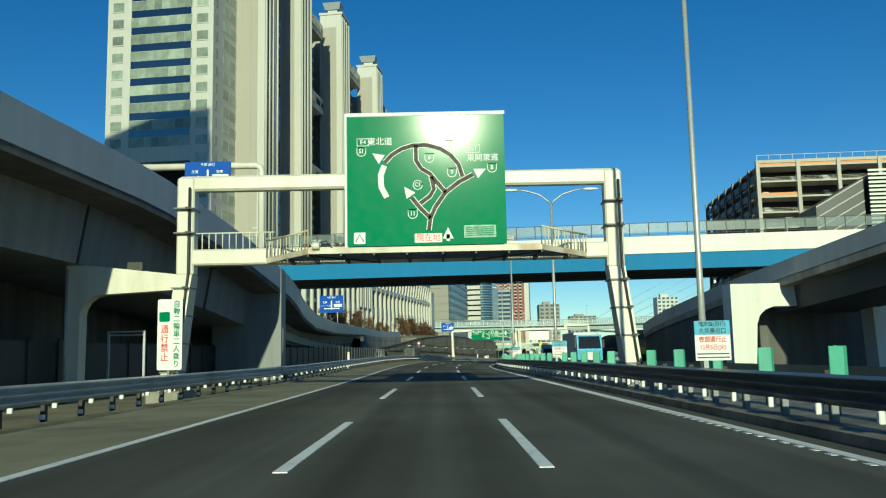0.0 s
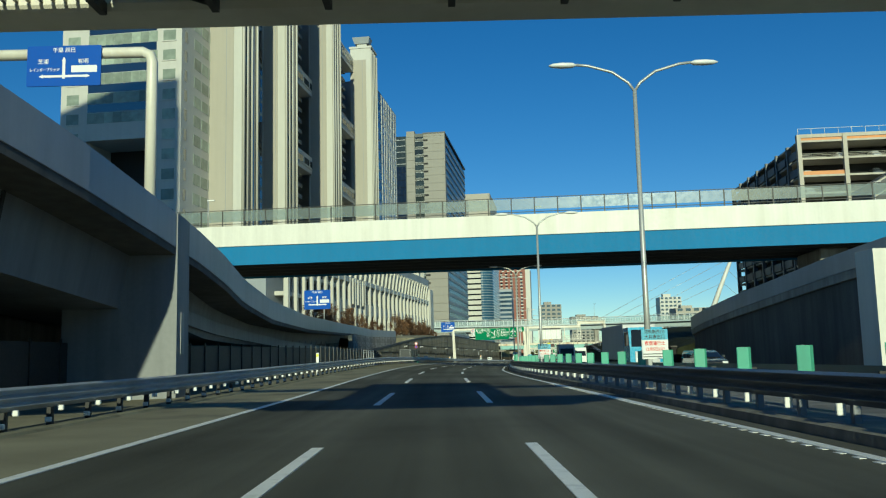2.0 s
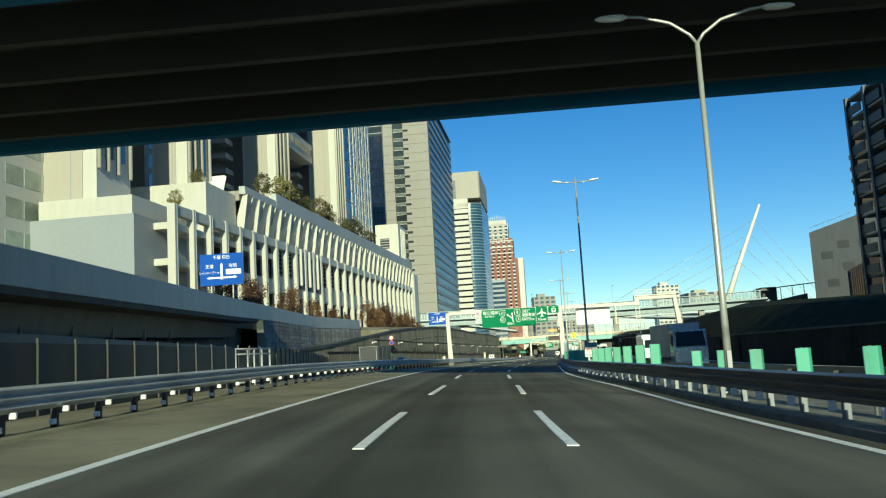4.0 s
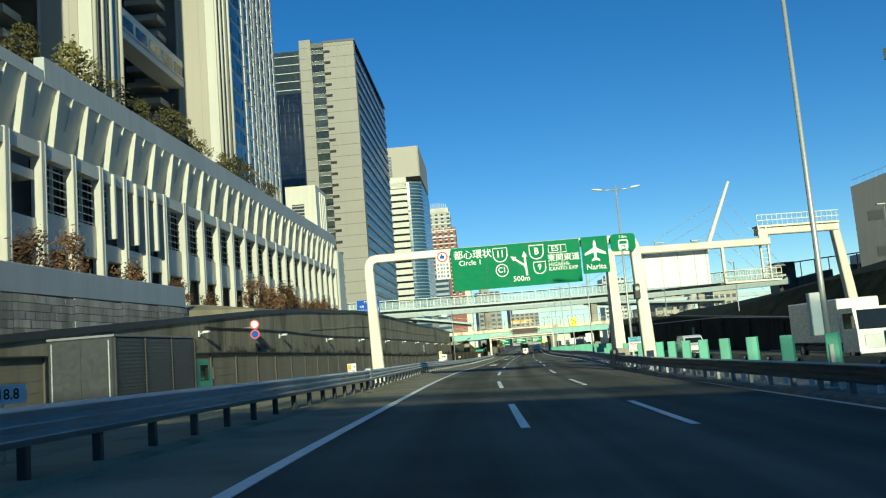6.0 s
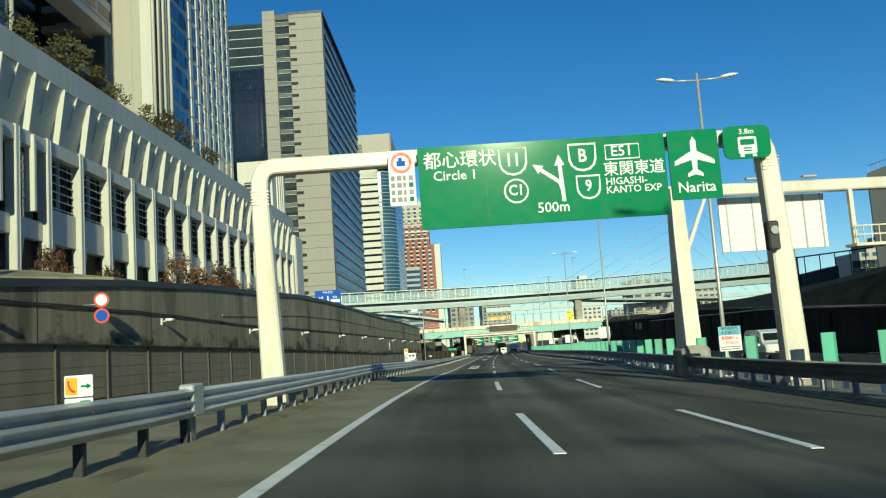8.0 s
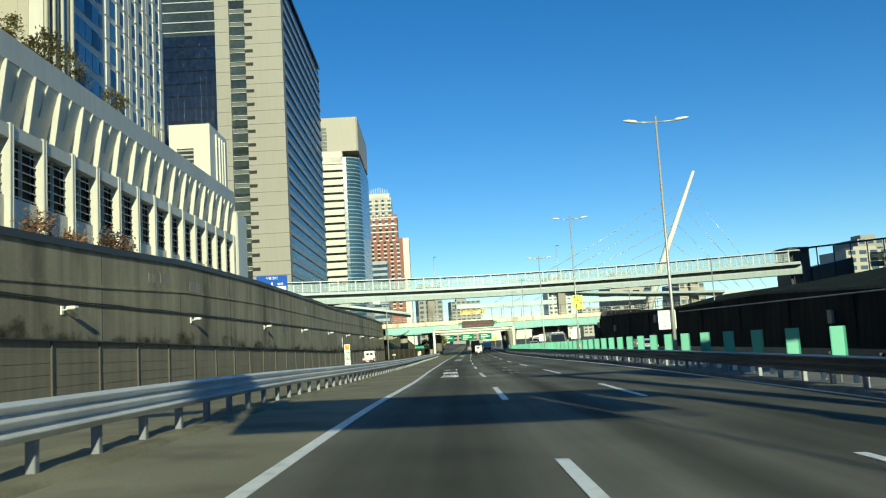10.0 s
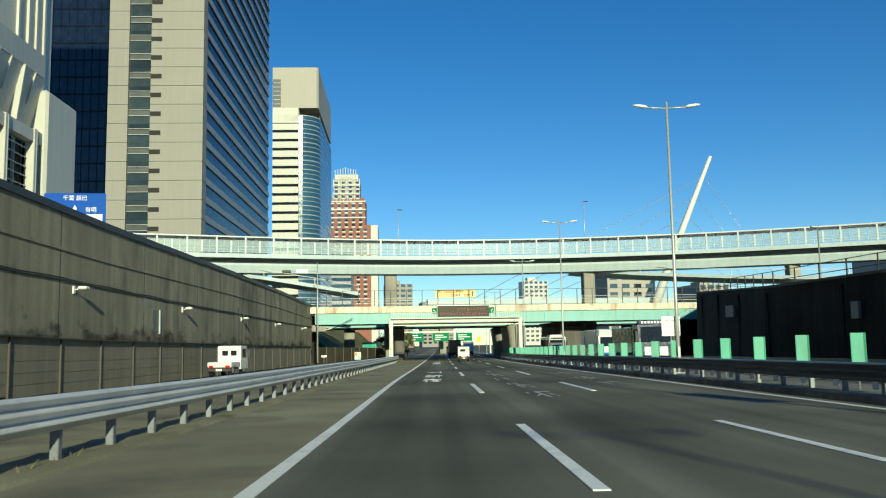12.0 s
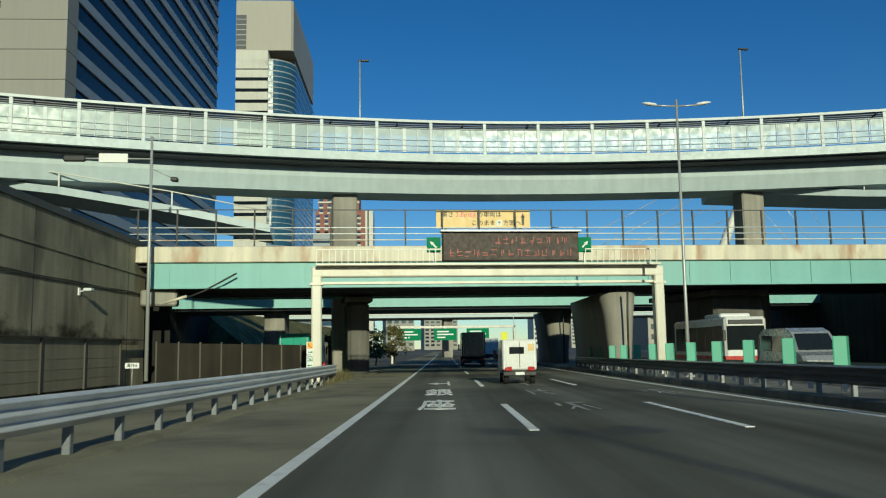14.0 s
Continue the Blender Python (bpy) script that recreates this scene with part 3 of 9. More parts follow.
def at_road(y, u, h=0.0, turn=0.0):
    return pose(*rp(y, u, h), 0, 0, yaw_at(y) + turn)


def span(a, b, step):
    n = max(1, int(round((b - a) / step)))
    return [a + (b - a) * i / n for i in range(n + 1)]


def along(y0, y1, step, profile):
    """Rows of points of a cross profile [(u, h), ...] carried along the road; u and h may be functions of y."""
    return [[rp(y, u(y) if callable(u) else u, h(y) if callable(h) else h) for u, h in profile] for y in span(y0, y1, step)]


def table(rows):
    ys, vs = np.array([r[0] for r in rows], float), np.array([r[1:] for r in rows], float)
    return lambda y: [float(np.interp(y, ys, vs[:, k])) for k in range(vs.shape[1])]


# the building grid beside the road: b to the right, a ahead, from the podium's far corner
GRID = pose(-6.4, 393.0, 0, 0, 0, -8.0)
# ---- ground, road and markings ----
g = Form()
xs = [-3500, -600, -200, -60, 0, 60, 200, 600, 3500]
ys = [-3500, -500, -120, 0, 120, 250, 400, 600, 1200, 4500]
g.add([(x, y, -4.2) for y in ys for x in xs], [(j * 9 + i, j * 9 + i + 1, j * 9 + i + 10, j * 9 + i + 9) for j in range(9) for i in range(8)])
solid("ground", g, GROUND, "bare city ground far around the expressway", "ground", kind="structure")

ROAD0, ROAD1 = -110, 900
road = thing("road", "dark grey asphalt expressway with three lanes", "road", kind="structure")
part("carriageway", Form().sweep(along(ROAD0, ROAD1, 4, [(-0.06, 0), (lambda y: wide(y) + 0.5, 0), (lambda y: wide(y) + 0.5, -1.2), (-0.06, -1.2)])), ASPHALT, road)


def lane_map(ob, u0, u1):
    """Metres across and along the road, for the wear of the lanes."""
    lay = ob.data.uv_layers.new(name="lane")
    for lp in ob.data.loops:
        k = lp.vertex_index
        y = ob.data.vertices[k].co.y
        lay.data[lp.index].uv = (u0(y) if k % 4 in (0, 3) else u1(y), y)


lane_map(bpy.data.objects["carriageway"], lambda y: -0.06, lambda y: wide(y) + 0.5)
part("hard_shoulder", Form().sweep(along(ROAD0, ROAD1, 4, [(-4.2, -0.012), (-0.06, -0.002), (-0.06, -1.2), (-4.2, -1.2)])), SHOULDER, road, "brownish worn asphalt hard shoulder")
part("edge_line", Form().sweep(along(ROAD0, 640, 3, [(-0.10, 0.010), (0.10, 0.010), (0.10, -0.02), (-0.10, -0.02)])), PAINT, road, "solid white edge line")
part("edge_line", Form().sweep(along(ROAD0, 640, 3, [(lambda y: wide(y) - 0.10, 0.010), (lambda y: wide(y) + 0.10, 0.010), (lambda y: wide(y) + 0.10, -0.02), (lambda y: wide(y) - 0.10, -0.02)])), PAINT, road, "solid white edge line")

D1 = table([(-100, 3.25), (100, 3.3), (140, 3.62), (205, 3.5), (240, 3.45), (264, 3.36), (285, 3.5), (390, 3.55), (900, 3.55)])
D2 = table([(-100, 6.45), (60, 6.5), (100, 6.5), (140, 6.66), (180, 6.72), (207, 7.1), (390, 7.4), (900, 7.3)])


def dash(y, off, length):
    f = Form()
    f.sweep([[rp(q, off(q)[0] - 0.09, 0.014), rp(q, off(q)[0] + 0.09, 0.014), rp(q, off(q)[0] + 0.09, -0.02), rp(q, off(q)[0] - 0.09, -0.02)] for q in span(y, y + length, 2.6)])
    return f


starts = [10.4 - 19.0 * k for k in range(0, 6)] + [28.0, 47.0, 66.5, 86.2, 105.8, 122.0] + [141.4 + 19.6 * k for k in range(0, 5)] + [239.6 + 20.0 * k for k in range(0, 18)]
for y in starts:
    for off in (D1, D2):
        part("lane_dash", dash(y, off, 7.7), PAINT, road)

# toothed inner edge of the right-hand line along the first stretch
for y in span(2, 62, 0.5):
    u = wide(y) - 0.16
    part("edge_tooth", Form().sweep([[rp(q, u - 0.045, 0.006), rp(q, u + 0.045, 0.006), rp(q, u + 0.045, -0.02), rp(q, u - 0.045, -0.02)] for q in (y, y + 0.2)]), PAINT, road)


def paint_word(text, y, u, tall, broad, mat):
    """A character stretched along the lane, readable for the driver."""
    x, yy, z = rp(y, u, 0.0)
    m = pose(x, yy, z, math.degrees(math.atan(station(y + 1)[1] - station(y)[1])), station(y)[2], yaw_at(y)) @ Matrix.Diagonal((broad, tall, 1, 1))
    return words(text, 1.0, mat, road, m, "road_lettering", depth=0.014, bold=0.013)


def paint_arrow(y, u, turn, mat, size=1.0):
    f = Form()
    for poly in ([(0.30, -2.2), (0.42, -2.2), (0.42, 2.6), (0.30, 2.6)], [(-0.12, -0.35), (0.30, -0.35), (0.30, 0.45), (-0.12, 0.45)], [(-0.62, 0.05), (-0.12, -1.3), (-0.12, 1.4)]) if turn else ([(-0.09, -2.5), (0.09, -2.5), (0.09, 1.2), (-0.09, 1.2)], [(-0.42, 1.1), (0.42, 1.1), (0, 2.7)]):
        f.add([rp(y + q * size, u + p * size, 0.014) for p, q in poly], [tuple(range(len(poly)))])
    return part("road_arrow", f, mat, road)


for y0, u0, near, far in ((261.0, 1.60, "座", "銀"), (330.0, 1.84, "宿", "新"), (385.0, 1.76, "座", "銀")):
    paint_word(near, y0 + 2.3, u0, 4.7, 1.02, PAINT)
    paint_word(far, y0 + 9.6, u0, 4.9, 1.02, PAINT)
    paint_arrow(y0 + 18.0, u0 + 0.05, True, PAINT)


def paint_stroke(y, u, p0, q0, p1, q1, w, mat):
    """One worn painted stroke of an unreadable mark, w metres wide."""
    f = Form()
    d = math.hypot(p1 - p0, q1 - q0)
    nx, ny = (q1 - q0) / d * w / 2, -(p1 - p0) / d * w / 2
    n = max(1, int(d / 0.7))
    for k in range(n):
        a, b = k / n, (k + 1) / n
        f.add([rp(y + q0 + (q1 - q0) * s + e * ny, u + p0 + (p1 - p0) * s + e * nx, 0.012) for s, e in ((a, -1), (a, 1), (b, 1), (b, -1))], [(3, 2, 1, 0)])
    return part("worn_stroke", f, mat, road)


MARKS = [[(-0.05, -2.3, -0.12, 0.2, 0.13), (0.36, -2.3, 0.05, 0.1, 0.10), (-0.36, 0.1, -0.34, 2.1, 0.09), (0.0, 0.4, 0.02, 2.3, 0.08), (-0.3, 1.1, 0.0, 1.1, 0.3), (-0.3, 2.2, 0.05, 2.2, 0.25), (0.05, 0.3, 0.42, 0.0, 0.12)],
         [(-0.42, -0.3, -0.38, 0.9, 0.10), (0.02, -2.2, -0.06, 1.0, 0.12), (-0.1, 0.9, 0.4, 1.1, 0.35), (0.36, -1.8, 0.20, 0.2, 0.07), (-0.30, -1.6, -0.10, -0.6, 0.08)],
         [(-0.40, -1.6, -0.40, 1.8, 0.08), (0.0, -0.2, 0.32, -1.9, 0.10), (-0.3, 0.6, 0.3, 0.7, 0.30), (0.08, 0.7, 0.08, 2.0, 0.10)]]
for u, rows in ((5.36, ((263.6, 2), (269.9, 0), (318.5, 1), (325.2, 0), (332.2, 2), (340.0, 0), (386.6, 1), (394.0, 2))), (9.3, ((325.6, 2), (332.6, 1), (340.6, 2), (393.6, 1)))):
    for y0, k in rows:
        for st in MARKS[k]:
            paint_stroke(y0, u, *st, WORN)
for y0 in (277.2, 347.6, 401.2):
    paint_stroke(y0, 5.5, 0, -1.5, 0, 1.2, 0.10, WORN)
    paint_stroke(y0, 5.5, -0.16, 1.0, 0.16, 1.0, 0.9, WORN)

# ---- left edge: kerb, guard rail, side road ----
RAIL_U = table([(-110, -4.6), (0, -4.3), (50, -3.55), (100, -3.5), (140, -3.42), (177, -2.88), (201, -2.40), (225, -2.9), (248, -3.55), (275, -3.5), (300, -3.35), (322, -3.27), (350, -3.4), (378, -3.55), (900, -3.55)])
kerb = solid("kerb", Form().sweep(along(ROAD0, 700, 3, [(lambda y: RAIL_U(y)[0] + 0.28, 0.0), (lambda y: RAIL_U(y)[0] + 0.30, 0.06), (lambda y: RAIL_U(y)[0] + 0.56, 0.045), (lambda y: RAIL_U(y)[0] + 0.66, -0.1), (lambda y: RAIL_U(y)[0] + 0.28, -0.6)])), KERBSTONE, "low worn concrete kerb beside the guard rail", "kerb", kind="structure")
solid("side_road", Form().sweep(along(ROAD0, 470, 4, [(-19.5, -0.35), (lambda y: RAIL_U(y)[0] - 0.25, -0.10), (lambda y: RAIL_U(y)[0] + 0.3, -0.05), (lambda y: RAIL_U(y)[0] + 0.3, -1.5), (-19.5, -1.5)])), SHOULDER, "dusty asphalt ramp road behind the guard rail", "road", kind="structure")

WPROF = [(0.02, -0.02), (0.125, 0.075), (0.125, 0.09), (0.02, 0.145), (0.015, 0.155), (0.125, 0.245), (0.125, 0.26), (0.02, 0.315), (0.015, 0.325), (0.125, 0.415), (0.125, 0.43), (0.03, 0.475), (0.0, 0.475), (0.0, -0.02)]


def guard_rail(label, ufun, side, y0, y1, beams, steel, poststeel, step, reflectors):
    """A corrugated guard rail on posts; side +1 faces right."""
    t = thing("guard_rail", label, "guard rail", "guard rails", "structure")
    for base in beams:
        part("beam", Form().sweep(along(y0, y1, 2.0, [((lambda y, p=p: ufun(y) + side * p), base + h) for p, h in WPROF])), steel, t)
    post = Form().box(-0.065, 0.065, -0.065, 0.065, -0.25, beams[-1] + 0.30, c=0.012).box(-0.10, 0.10, -0.03, 0.03, beams[0] + 0.08, beams[0] + 0.36).mesh("post", poststeel)
    tall_ref = 0.13 if side < 0 else 0.06
    ref = Form().box(-0.07, 0.07, -0.05, 0.03, -tall_ref, 0.06, c=0.015).mesh("reflector", WHITE)
    for i, y in enumerate(span(y0, y1, step)):
        p = part("post", post, None, t)
        p.matrix_basis = at_road(y, ufun(y) - side * 0.09)
        if reflectors and reflectors[0] < y < reflectors[1]:
            r = part("reflector", ref, None, t, "small white reflector")
            r.matrix_basis = at_road(y, ufun(y) + side * 0.15, beams[0] - 0.05)
            if side > 0 and ufun(y) < 0:
                part("post_reflector", ref, None, p, "small white reflector").matrix_basis = pose(0.0, -0.08, 0.12)
    return t


guard_rail("long grey corrugated guard rail on dark posts", lambda y: RAIL_U(y)[0], 1, -10, 203, (0.43,), GALV, DARKSTEEL, 2.0, (-8, 165))
guard_rail("galvanised corrugated guard rail on grey steel posts", lambda y: RAIL_U(y)[0], 1, 203.4, 407, (0.43,), RAILZINC, RAILPOST, 2.0, None)
tk = thing("rail_joint", "square steel joint box between two guard rails", "rail joint", kind="structure", m=at_road(203.2, RAIL_U(203.2)[0]))
part("joint_box", Form().box(-0.14, 0.12, -0.30, 0.30, 0.42, 0.98, c=0.03), GALV, tk)
part("joint_post", Form().box(-0.16, -0.02, -0.08, 0.08, -0.2, 0.8, c=0.015), POSTM, tk)

# ---- median: rails, glare panels, opposite carriageway ----
RMED = table([(-110, 1.15), (60, 1.15), (150, 0.9), (185, 0.45), (200, 0.22), (228, 0.22), (260, 0.8), (293, 1.25), (330, 1.6), (900, 1.6)])


def rmed(y):
    return wide(y) + RMED(y)[0]


solid("median", Form().sweep(along(ROAD0, 700, 4, [(lambda y: rmed(y) - 0.32, -0.05), (lambda y: rmed(y) - 0.30, 0.10), (lambda y: rmed(y) - 0.1, 0.15), (lambda y: wide(y) + 5.4, 0.12), (lambda y: wide(y) + 5.5, -0.05), (lambda y: wide(y) + 5.5, -1.2), (lambda y: rmed(y) - 0.32, -1.2)])), DARKCONC, "dirty concrete median strip between the carriageways", "median", kind="structure")
guard_rail("sooty corrugated guard rail along the median", rmed, -1, -10, 430, (0.46,), DARKRAIL, RAILPOST, 2.0, (-8, 430))
guard_rail("sooty corrugated guard rail on the far side of the median", lambda y: wide(y) + 4.9, 1, -10, 430, (0.42,), DARKRAIL, DARKSTEEL, 4.0, (-8, 300))
glare = thing("glare_fence", "row of pale green anti-glare plates on the median", "glare fence", kind="structure")
plate = Form()
plate.sweep([[(-0.22, -0.02, z), (-0.17, 0.03, z), (0.17, 0.03, z), (0.22, -0.02, z), (0.22, -0.035, z), (0.17, 0.012, z), (-0.17, 0.012, z), (-0.22, -0.035, z)] for z in (0.0, 0.05, 0.92, 0.95)])
plate = plate.mesh("plate", PANELGREEN)
stub = Form().tube([(0, 0.06, -0.72), (0, 0.06, 0.8)], 0.03, 6).mesh("stub_post", POSTM)
for y in [15.6 + 3.45 * k for k in range(-6, 32)] + [198.9 + 3.5 * k for k in range(-20, 66)]:
    near = y < 128
    u = rmed(y) + (0.95 if near else 0.72)
    p = part("plate", plate, None, glare)
    p.matrix_basis = at_road(y, u, 0.44 if near else 0.84, random.uniform(-6, 6)) @ Matrix.Diagonal((0.78 if near else 1.0, 1, 1 if near else 0.92, 1))
    q = part("stub_post", stub, None, glare)
    q.matrix_basis = at_road(y, u, 0.60)

opp = thing("opposite_road", "dark asphalt opposite carriageway behind the median", "road", kind="structure")
ocw = part("carriageway", Form().sweep(along(ROAD0, ROAD1, 4, [(lambda y: wide(y) + 5.5, -0.06), (lambda y: wide(y) + 17.5, -0.1), (lambda y: wide(y) + 17.5, -1.2), (lambda y: wide(y) + 5.5, -1.2)])), ASPHALT, opp)
lane_map(ocw, lambda y: 40.0, lambda y: 52.0)
for du in (6.2, 16.6):
    part("edge_line", Form().sweep(along(ROAD0, 500, 4, [(lambda y: wide(y) + du - 0.1, -0.05), (lambda y: wide(y) + du + 0.1, -0.05), (lambda y: wide(y) + du + 0.1, -0.1), (lambda y: wide(y) + du - 0.1, -0.1)])), PAINT, opp)

# ---- left concrete retaining wall with cable, lower panel fence and wall lamps ----
WALLP = table([(188, -15.3, 2.6), (200, -13.2, 3.2), (217, -10.2, 4.35), (234, -7.2, 5.5), (248, -4.8, 6.2), (262, -2.4, 6.6), (275, -0.1, 7.1), (295, 3.4, 7.25), (321, 8.0, 7.0), (340, 11.2, 6.75), (367, 15.9, 6.75), (395, 20.7, 6.6), (421, 25.3, 6.15)])


def wp(y, off=0.0, z=0.0):
    """A point on the retaining wall's face, off metres out of it."""
    return (WALLP(y)[0] + off * 0.985, y - off * 0.172, z)


def road_z(y):
    return station(y)[1]


wall = thing("wall_left", "tall stained concrete retaining wall with dark coping", "wall", kind="structure")
yy = span(188, 421, 3.0)
part("wall_face", Form().sweep([[wp(y, 0, -4), wp(y, 0, WALLP(y)[1] - 0.35), wp(y, -0.6, WALLP(y)[1] - 0.35), wp(y, -0.6, -4)] for y in yy]), WALLCONC, wall)
part("coping", Form().sweep([[wp(y, 0.12, WALLP(y)[1] - 0.35), wp(y, 0.12, WALLP(y)[1]), wp(y, -0.7, WALLP(y)[1]), wp(y, -0.7, WALLP(y)[1] - 0.35)] for y in yy]), DARKSTEEL, wall, "dark weathered coping")
part("ledge", Form().sweep([[wp(y, 0.07, WALLP(y)[1] - 2.15), wp(y, 0.07, WALLP(y)[1] - 2.0), wp(y, -0.1, WALLP(y)[1] - 1.95), wp(y, -0.1, WALLP(y)[1] - 2.2)] for y in yy if y > 250]), WALLCONC, wall)


LAMP_ROWS = [(221.1, 3.5), (239.5, 3.5), (257.6, 3.2), (276.0, 3.2), (297.2, 3.1), (315.6, 3.0), (335.6, 2.9), (354.1, 2.7), (373.0, 2.6), (390.8, 2.5), (411.0, 2.45)]


def lamp_line(y):
    """Height of the row of wall lamps."""
    return float(np.interp(y, [a for a, b in LAMP_ROWS], [b for a, b in LAMP_ROWS]))


part("cable", Form().tube([wp(y, 0.06, lamp_line(y) + 0.42 - 0.03 * math.sin(y * 0.9)) for y in span(222, 420, 2.0)], 0.035, 6), DARKSTEEL, wall, "black cable run")
part("cable", Form().tube([wp(y, 0.05, lamp_line(y) + 0.31 - 0.02 * math.sin(y * 1.3)) for y in span(222, 420, 2.0)], 0.03, 6), DARKSTEEL, wall, "black cable run")
for y in span(226, 418, 12.0):
    part("wall_joint", Form().sweep([[wp(y - 0.03, 0.012, z), wp(y + 0.03, 0.012, z), wp(y + 0.03, -0.05, z), wp(y - 0.03, -0.05, z)] for z in (road_z(y) - 0.3, WALLP(y)[1] - 0.36)]), DARKSTEEL, wall)
for y in (305.5, 307.4, 372, 374):
    part("inlet", Form().sweep([[wp(y - 0.35, 0.03, z), wp(y + 0.35, 0.03, z), wp(y + 0.35, -0.05, z), wp(y - 0.35, -0.05, z)] for z in (WALLP(y)[1] - 4.4, WALLP(y)[1] - 3.2)]), SPANDREL, wall, "dark inlet box")

part("inlet", Form().sweep([[wp(347.7, 0.03, z), wp(348.9, 0.03, z), wp(348.9, -0.05, z), wp(347.7, -0.05, z)] for z in (0.92, 2.38)]), SPANDREL, wall, "dark inlet box")
part("inlet_frame", Form().sweep([[wp(348.92, 0.10, z), wp(349.05, 0.10, z), wp(349.05, -0.05, z), wp(348.92, -0.05, z)] for z in (0.85, 2.42)]), GALV, wall)
for y, w, h, dz in ((268.5, 1.1, 0.5, 1.1), (270.4, 1.6, 0.6, 1.0), (276.0, 2.2, 0.8, 1.3), (285.0, 0.9, 0.7, 1.2), (300.0, 1.5, 0.5, 3.4), (318.0, 1.2, 0.9, 1.2), (346.0, 1.8, 0.6, 3.6), (392.0, 1.4, 0.8, 1.4)):
    part("repair_patch", Form().sweep([[wp(y, 0.014, z), wp(y + w, 0.014, z), wp(y + w, -0.05, z), wp(y, -0.05, z)] for z in (WALLP(y)[1] - dz - h, WALLP(y)[1] - dz)]), CONCRETE, wall, "paler mortar patch")
fence = thing("panel_fence", "low concrete panel fence with thin dark posts along the wall", "fence", kind="structure")


def fence_top(y):
    return float(np.interp(y, [150, 227, 268, 334, 401, 430], [2.4, 2.1, 1.55, 0.35, -0.05, -0.1]))


# soot stains above the fence, thinning out upwards
ssy = span(206, 420, 2.0)
sme = bpy.data.meshes.new("soot_stain")
sme.from_pydata([wp(y, 0.012, fence_top(y) + h) for y in ssy for h in (-0.25, 1.9)], [], [(2 * k, 2 * k + 2, 2 * k + 3, 2 * k + 1) for k in range(len(ssy) - 1)])
suv = sme.uv_layers.new(name="stain")
for lp in sme.loops:
    suv.data[lp.index].uv = (ssy[lp.vertex_index // 2], float(lp.vertex_index % 2))
sme.materials.append(SOOTSTAIN)
part("soot_stain", sme, None, wall, "sooty stains along the foot of the wall")
pst = Form().box(-0.05, 0.05, -0.05, 0.05, 0, 2.6).mesh("fence_post", FENCEPOST)
FENCE_YS = [197.35 + 4.85 * k for k in range(46)]
for y in FENCE_YS:
    p = part("fence_post", pst, None, fence)
    p.matrix_basis = pose(*wp(y, 0.53, fence_top(y) - 2.55), 0, 0, -10)
for y in FENCE_YS[:-1]:
    f = Form()
    for k in range(5):
        z0 = fence_top(y) - 2.5 + k * 0.5
        f.add([wp(y + 0.005, 0.5, z0), wp(y + 4.845, 0.5, z0), wp(y + 4.845, 0.5, z0 + 0.482), wp(y + 0.005, 0.5, z0 + 0.482), wp(y + 0.005, 0.42, z0), wp(y + 4.845, 0.42, z0), wp(y + 4.845, 0.42, z0 + 0.482), wp(y + 0.005, 0.42, z0 + 0.482)],
              [(0, 1, 2, 3), (3, 2, 6, 7), (0, 4, 5, 1), (0, 3, 7, 4), (1, 5, 6, 2)])
    part("fence_panel", f, PANELCONC, fence)
part("top_rail", Form().sweep([[wp(y, 0.70, fence_top(y)), wp(y, 0.70, fence_top(y) + 0.06), wp(y, 0.40, fence_top(y) + 0.06), wp(y, 0.40, fence_top(y))] for y in span(196, 419, 4)]), DARKSTEEL, fence)

end_fence = thing("panel_fence", "dark brown panel fence on posts from the wall to the gantry", "fence", kind="structure")
for k in range(8):
    q0, q1 = k / 8, (k + 1) / 8
    xa, ya, xb, yb = 26.2 + 10.3 * q0, 420.2 + 4.0 * q0, 26.2 + 10.3 * q1, 420.2 + 4.0 * q1
    part("fence_panel", Form().add([(xa, ya, -2.9), (xb, yb, -2.9), (xb, yb + 0.06, -2.9), (xa, ya + 0.06, -2.9), (xa, ya, -0.22 - 0.25 * q0), (xb, yb, -0.22 - 0.25 * q1), (xb, yb + 0.06, -0.22 - 0.25 * q1), (xa, ya + 0.06, -0.22 - 0.25 * q0)], [(3, 2, 1, 0), (4, 5, 6, 7), (0, 1, 5, 4), (1, 2, 6, 5), (2, 3, 7, 6), (3, 0, 4, 7)]), FENCEBROWN, end_fence)
    part("fence_post", Form().box(xa - 0.05, xa + 0.05, ya - 0.1, ya - 0.01, -2.9, -0.12 - 0.25 * q0), FENCEPOST, end_fence)

lamp0 = thing("wall_lamp", "small white floodlight on an arm fixed to the wall", "wall lamp", "wall lamps along the retaining wall")
part("arm", Form().tube([(-0.5, 0, 0.05), (-0.05, 0, 0.12)], 0.035, 6), LAMPWHITE, lamp0)
part("bracket", Form().box(-0.55, -0.45, -0.12, 0.12, -0.15, 0.25, c=0.02), LAMPWHITE, lamp0)
hd = part("lamp_head", Form().box(-0.22, 0.22, -0.26, 0.20, 0.06, 0.22, c=0.05), LAMPWHITE, lamp0)
part("lamp_glass", Form().box(-0.18, 0.18, -0.22, 0.16, 0.045, 0.058), GLASSDARK, hd)
for k, (y, z) in enumerate(LAMP_ROWS):
    m = pose(*wp(y, 0.52, z - 0.1), 0, 0, -10)
    if k:
        copy_thing(lamp0, m)
    else:
        lamp0.matrix_basis = m

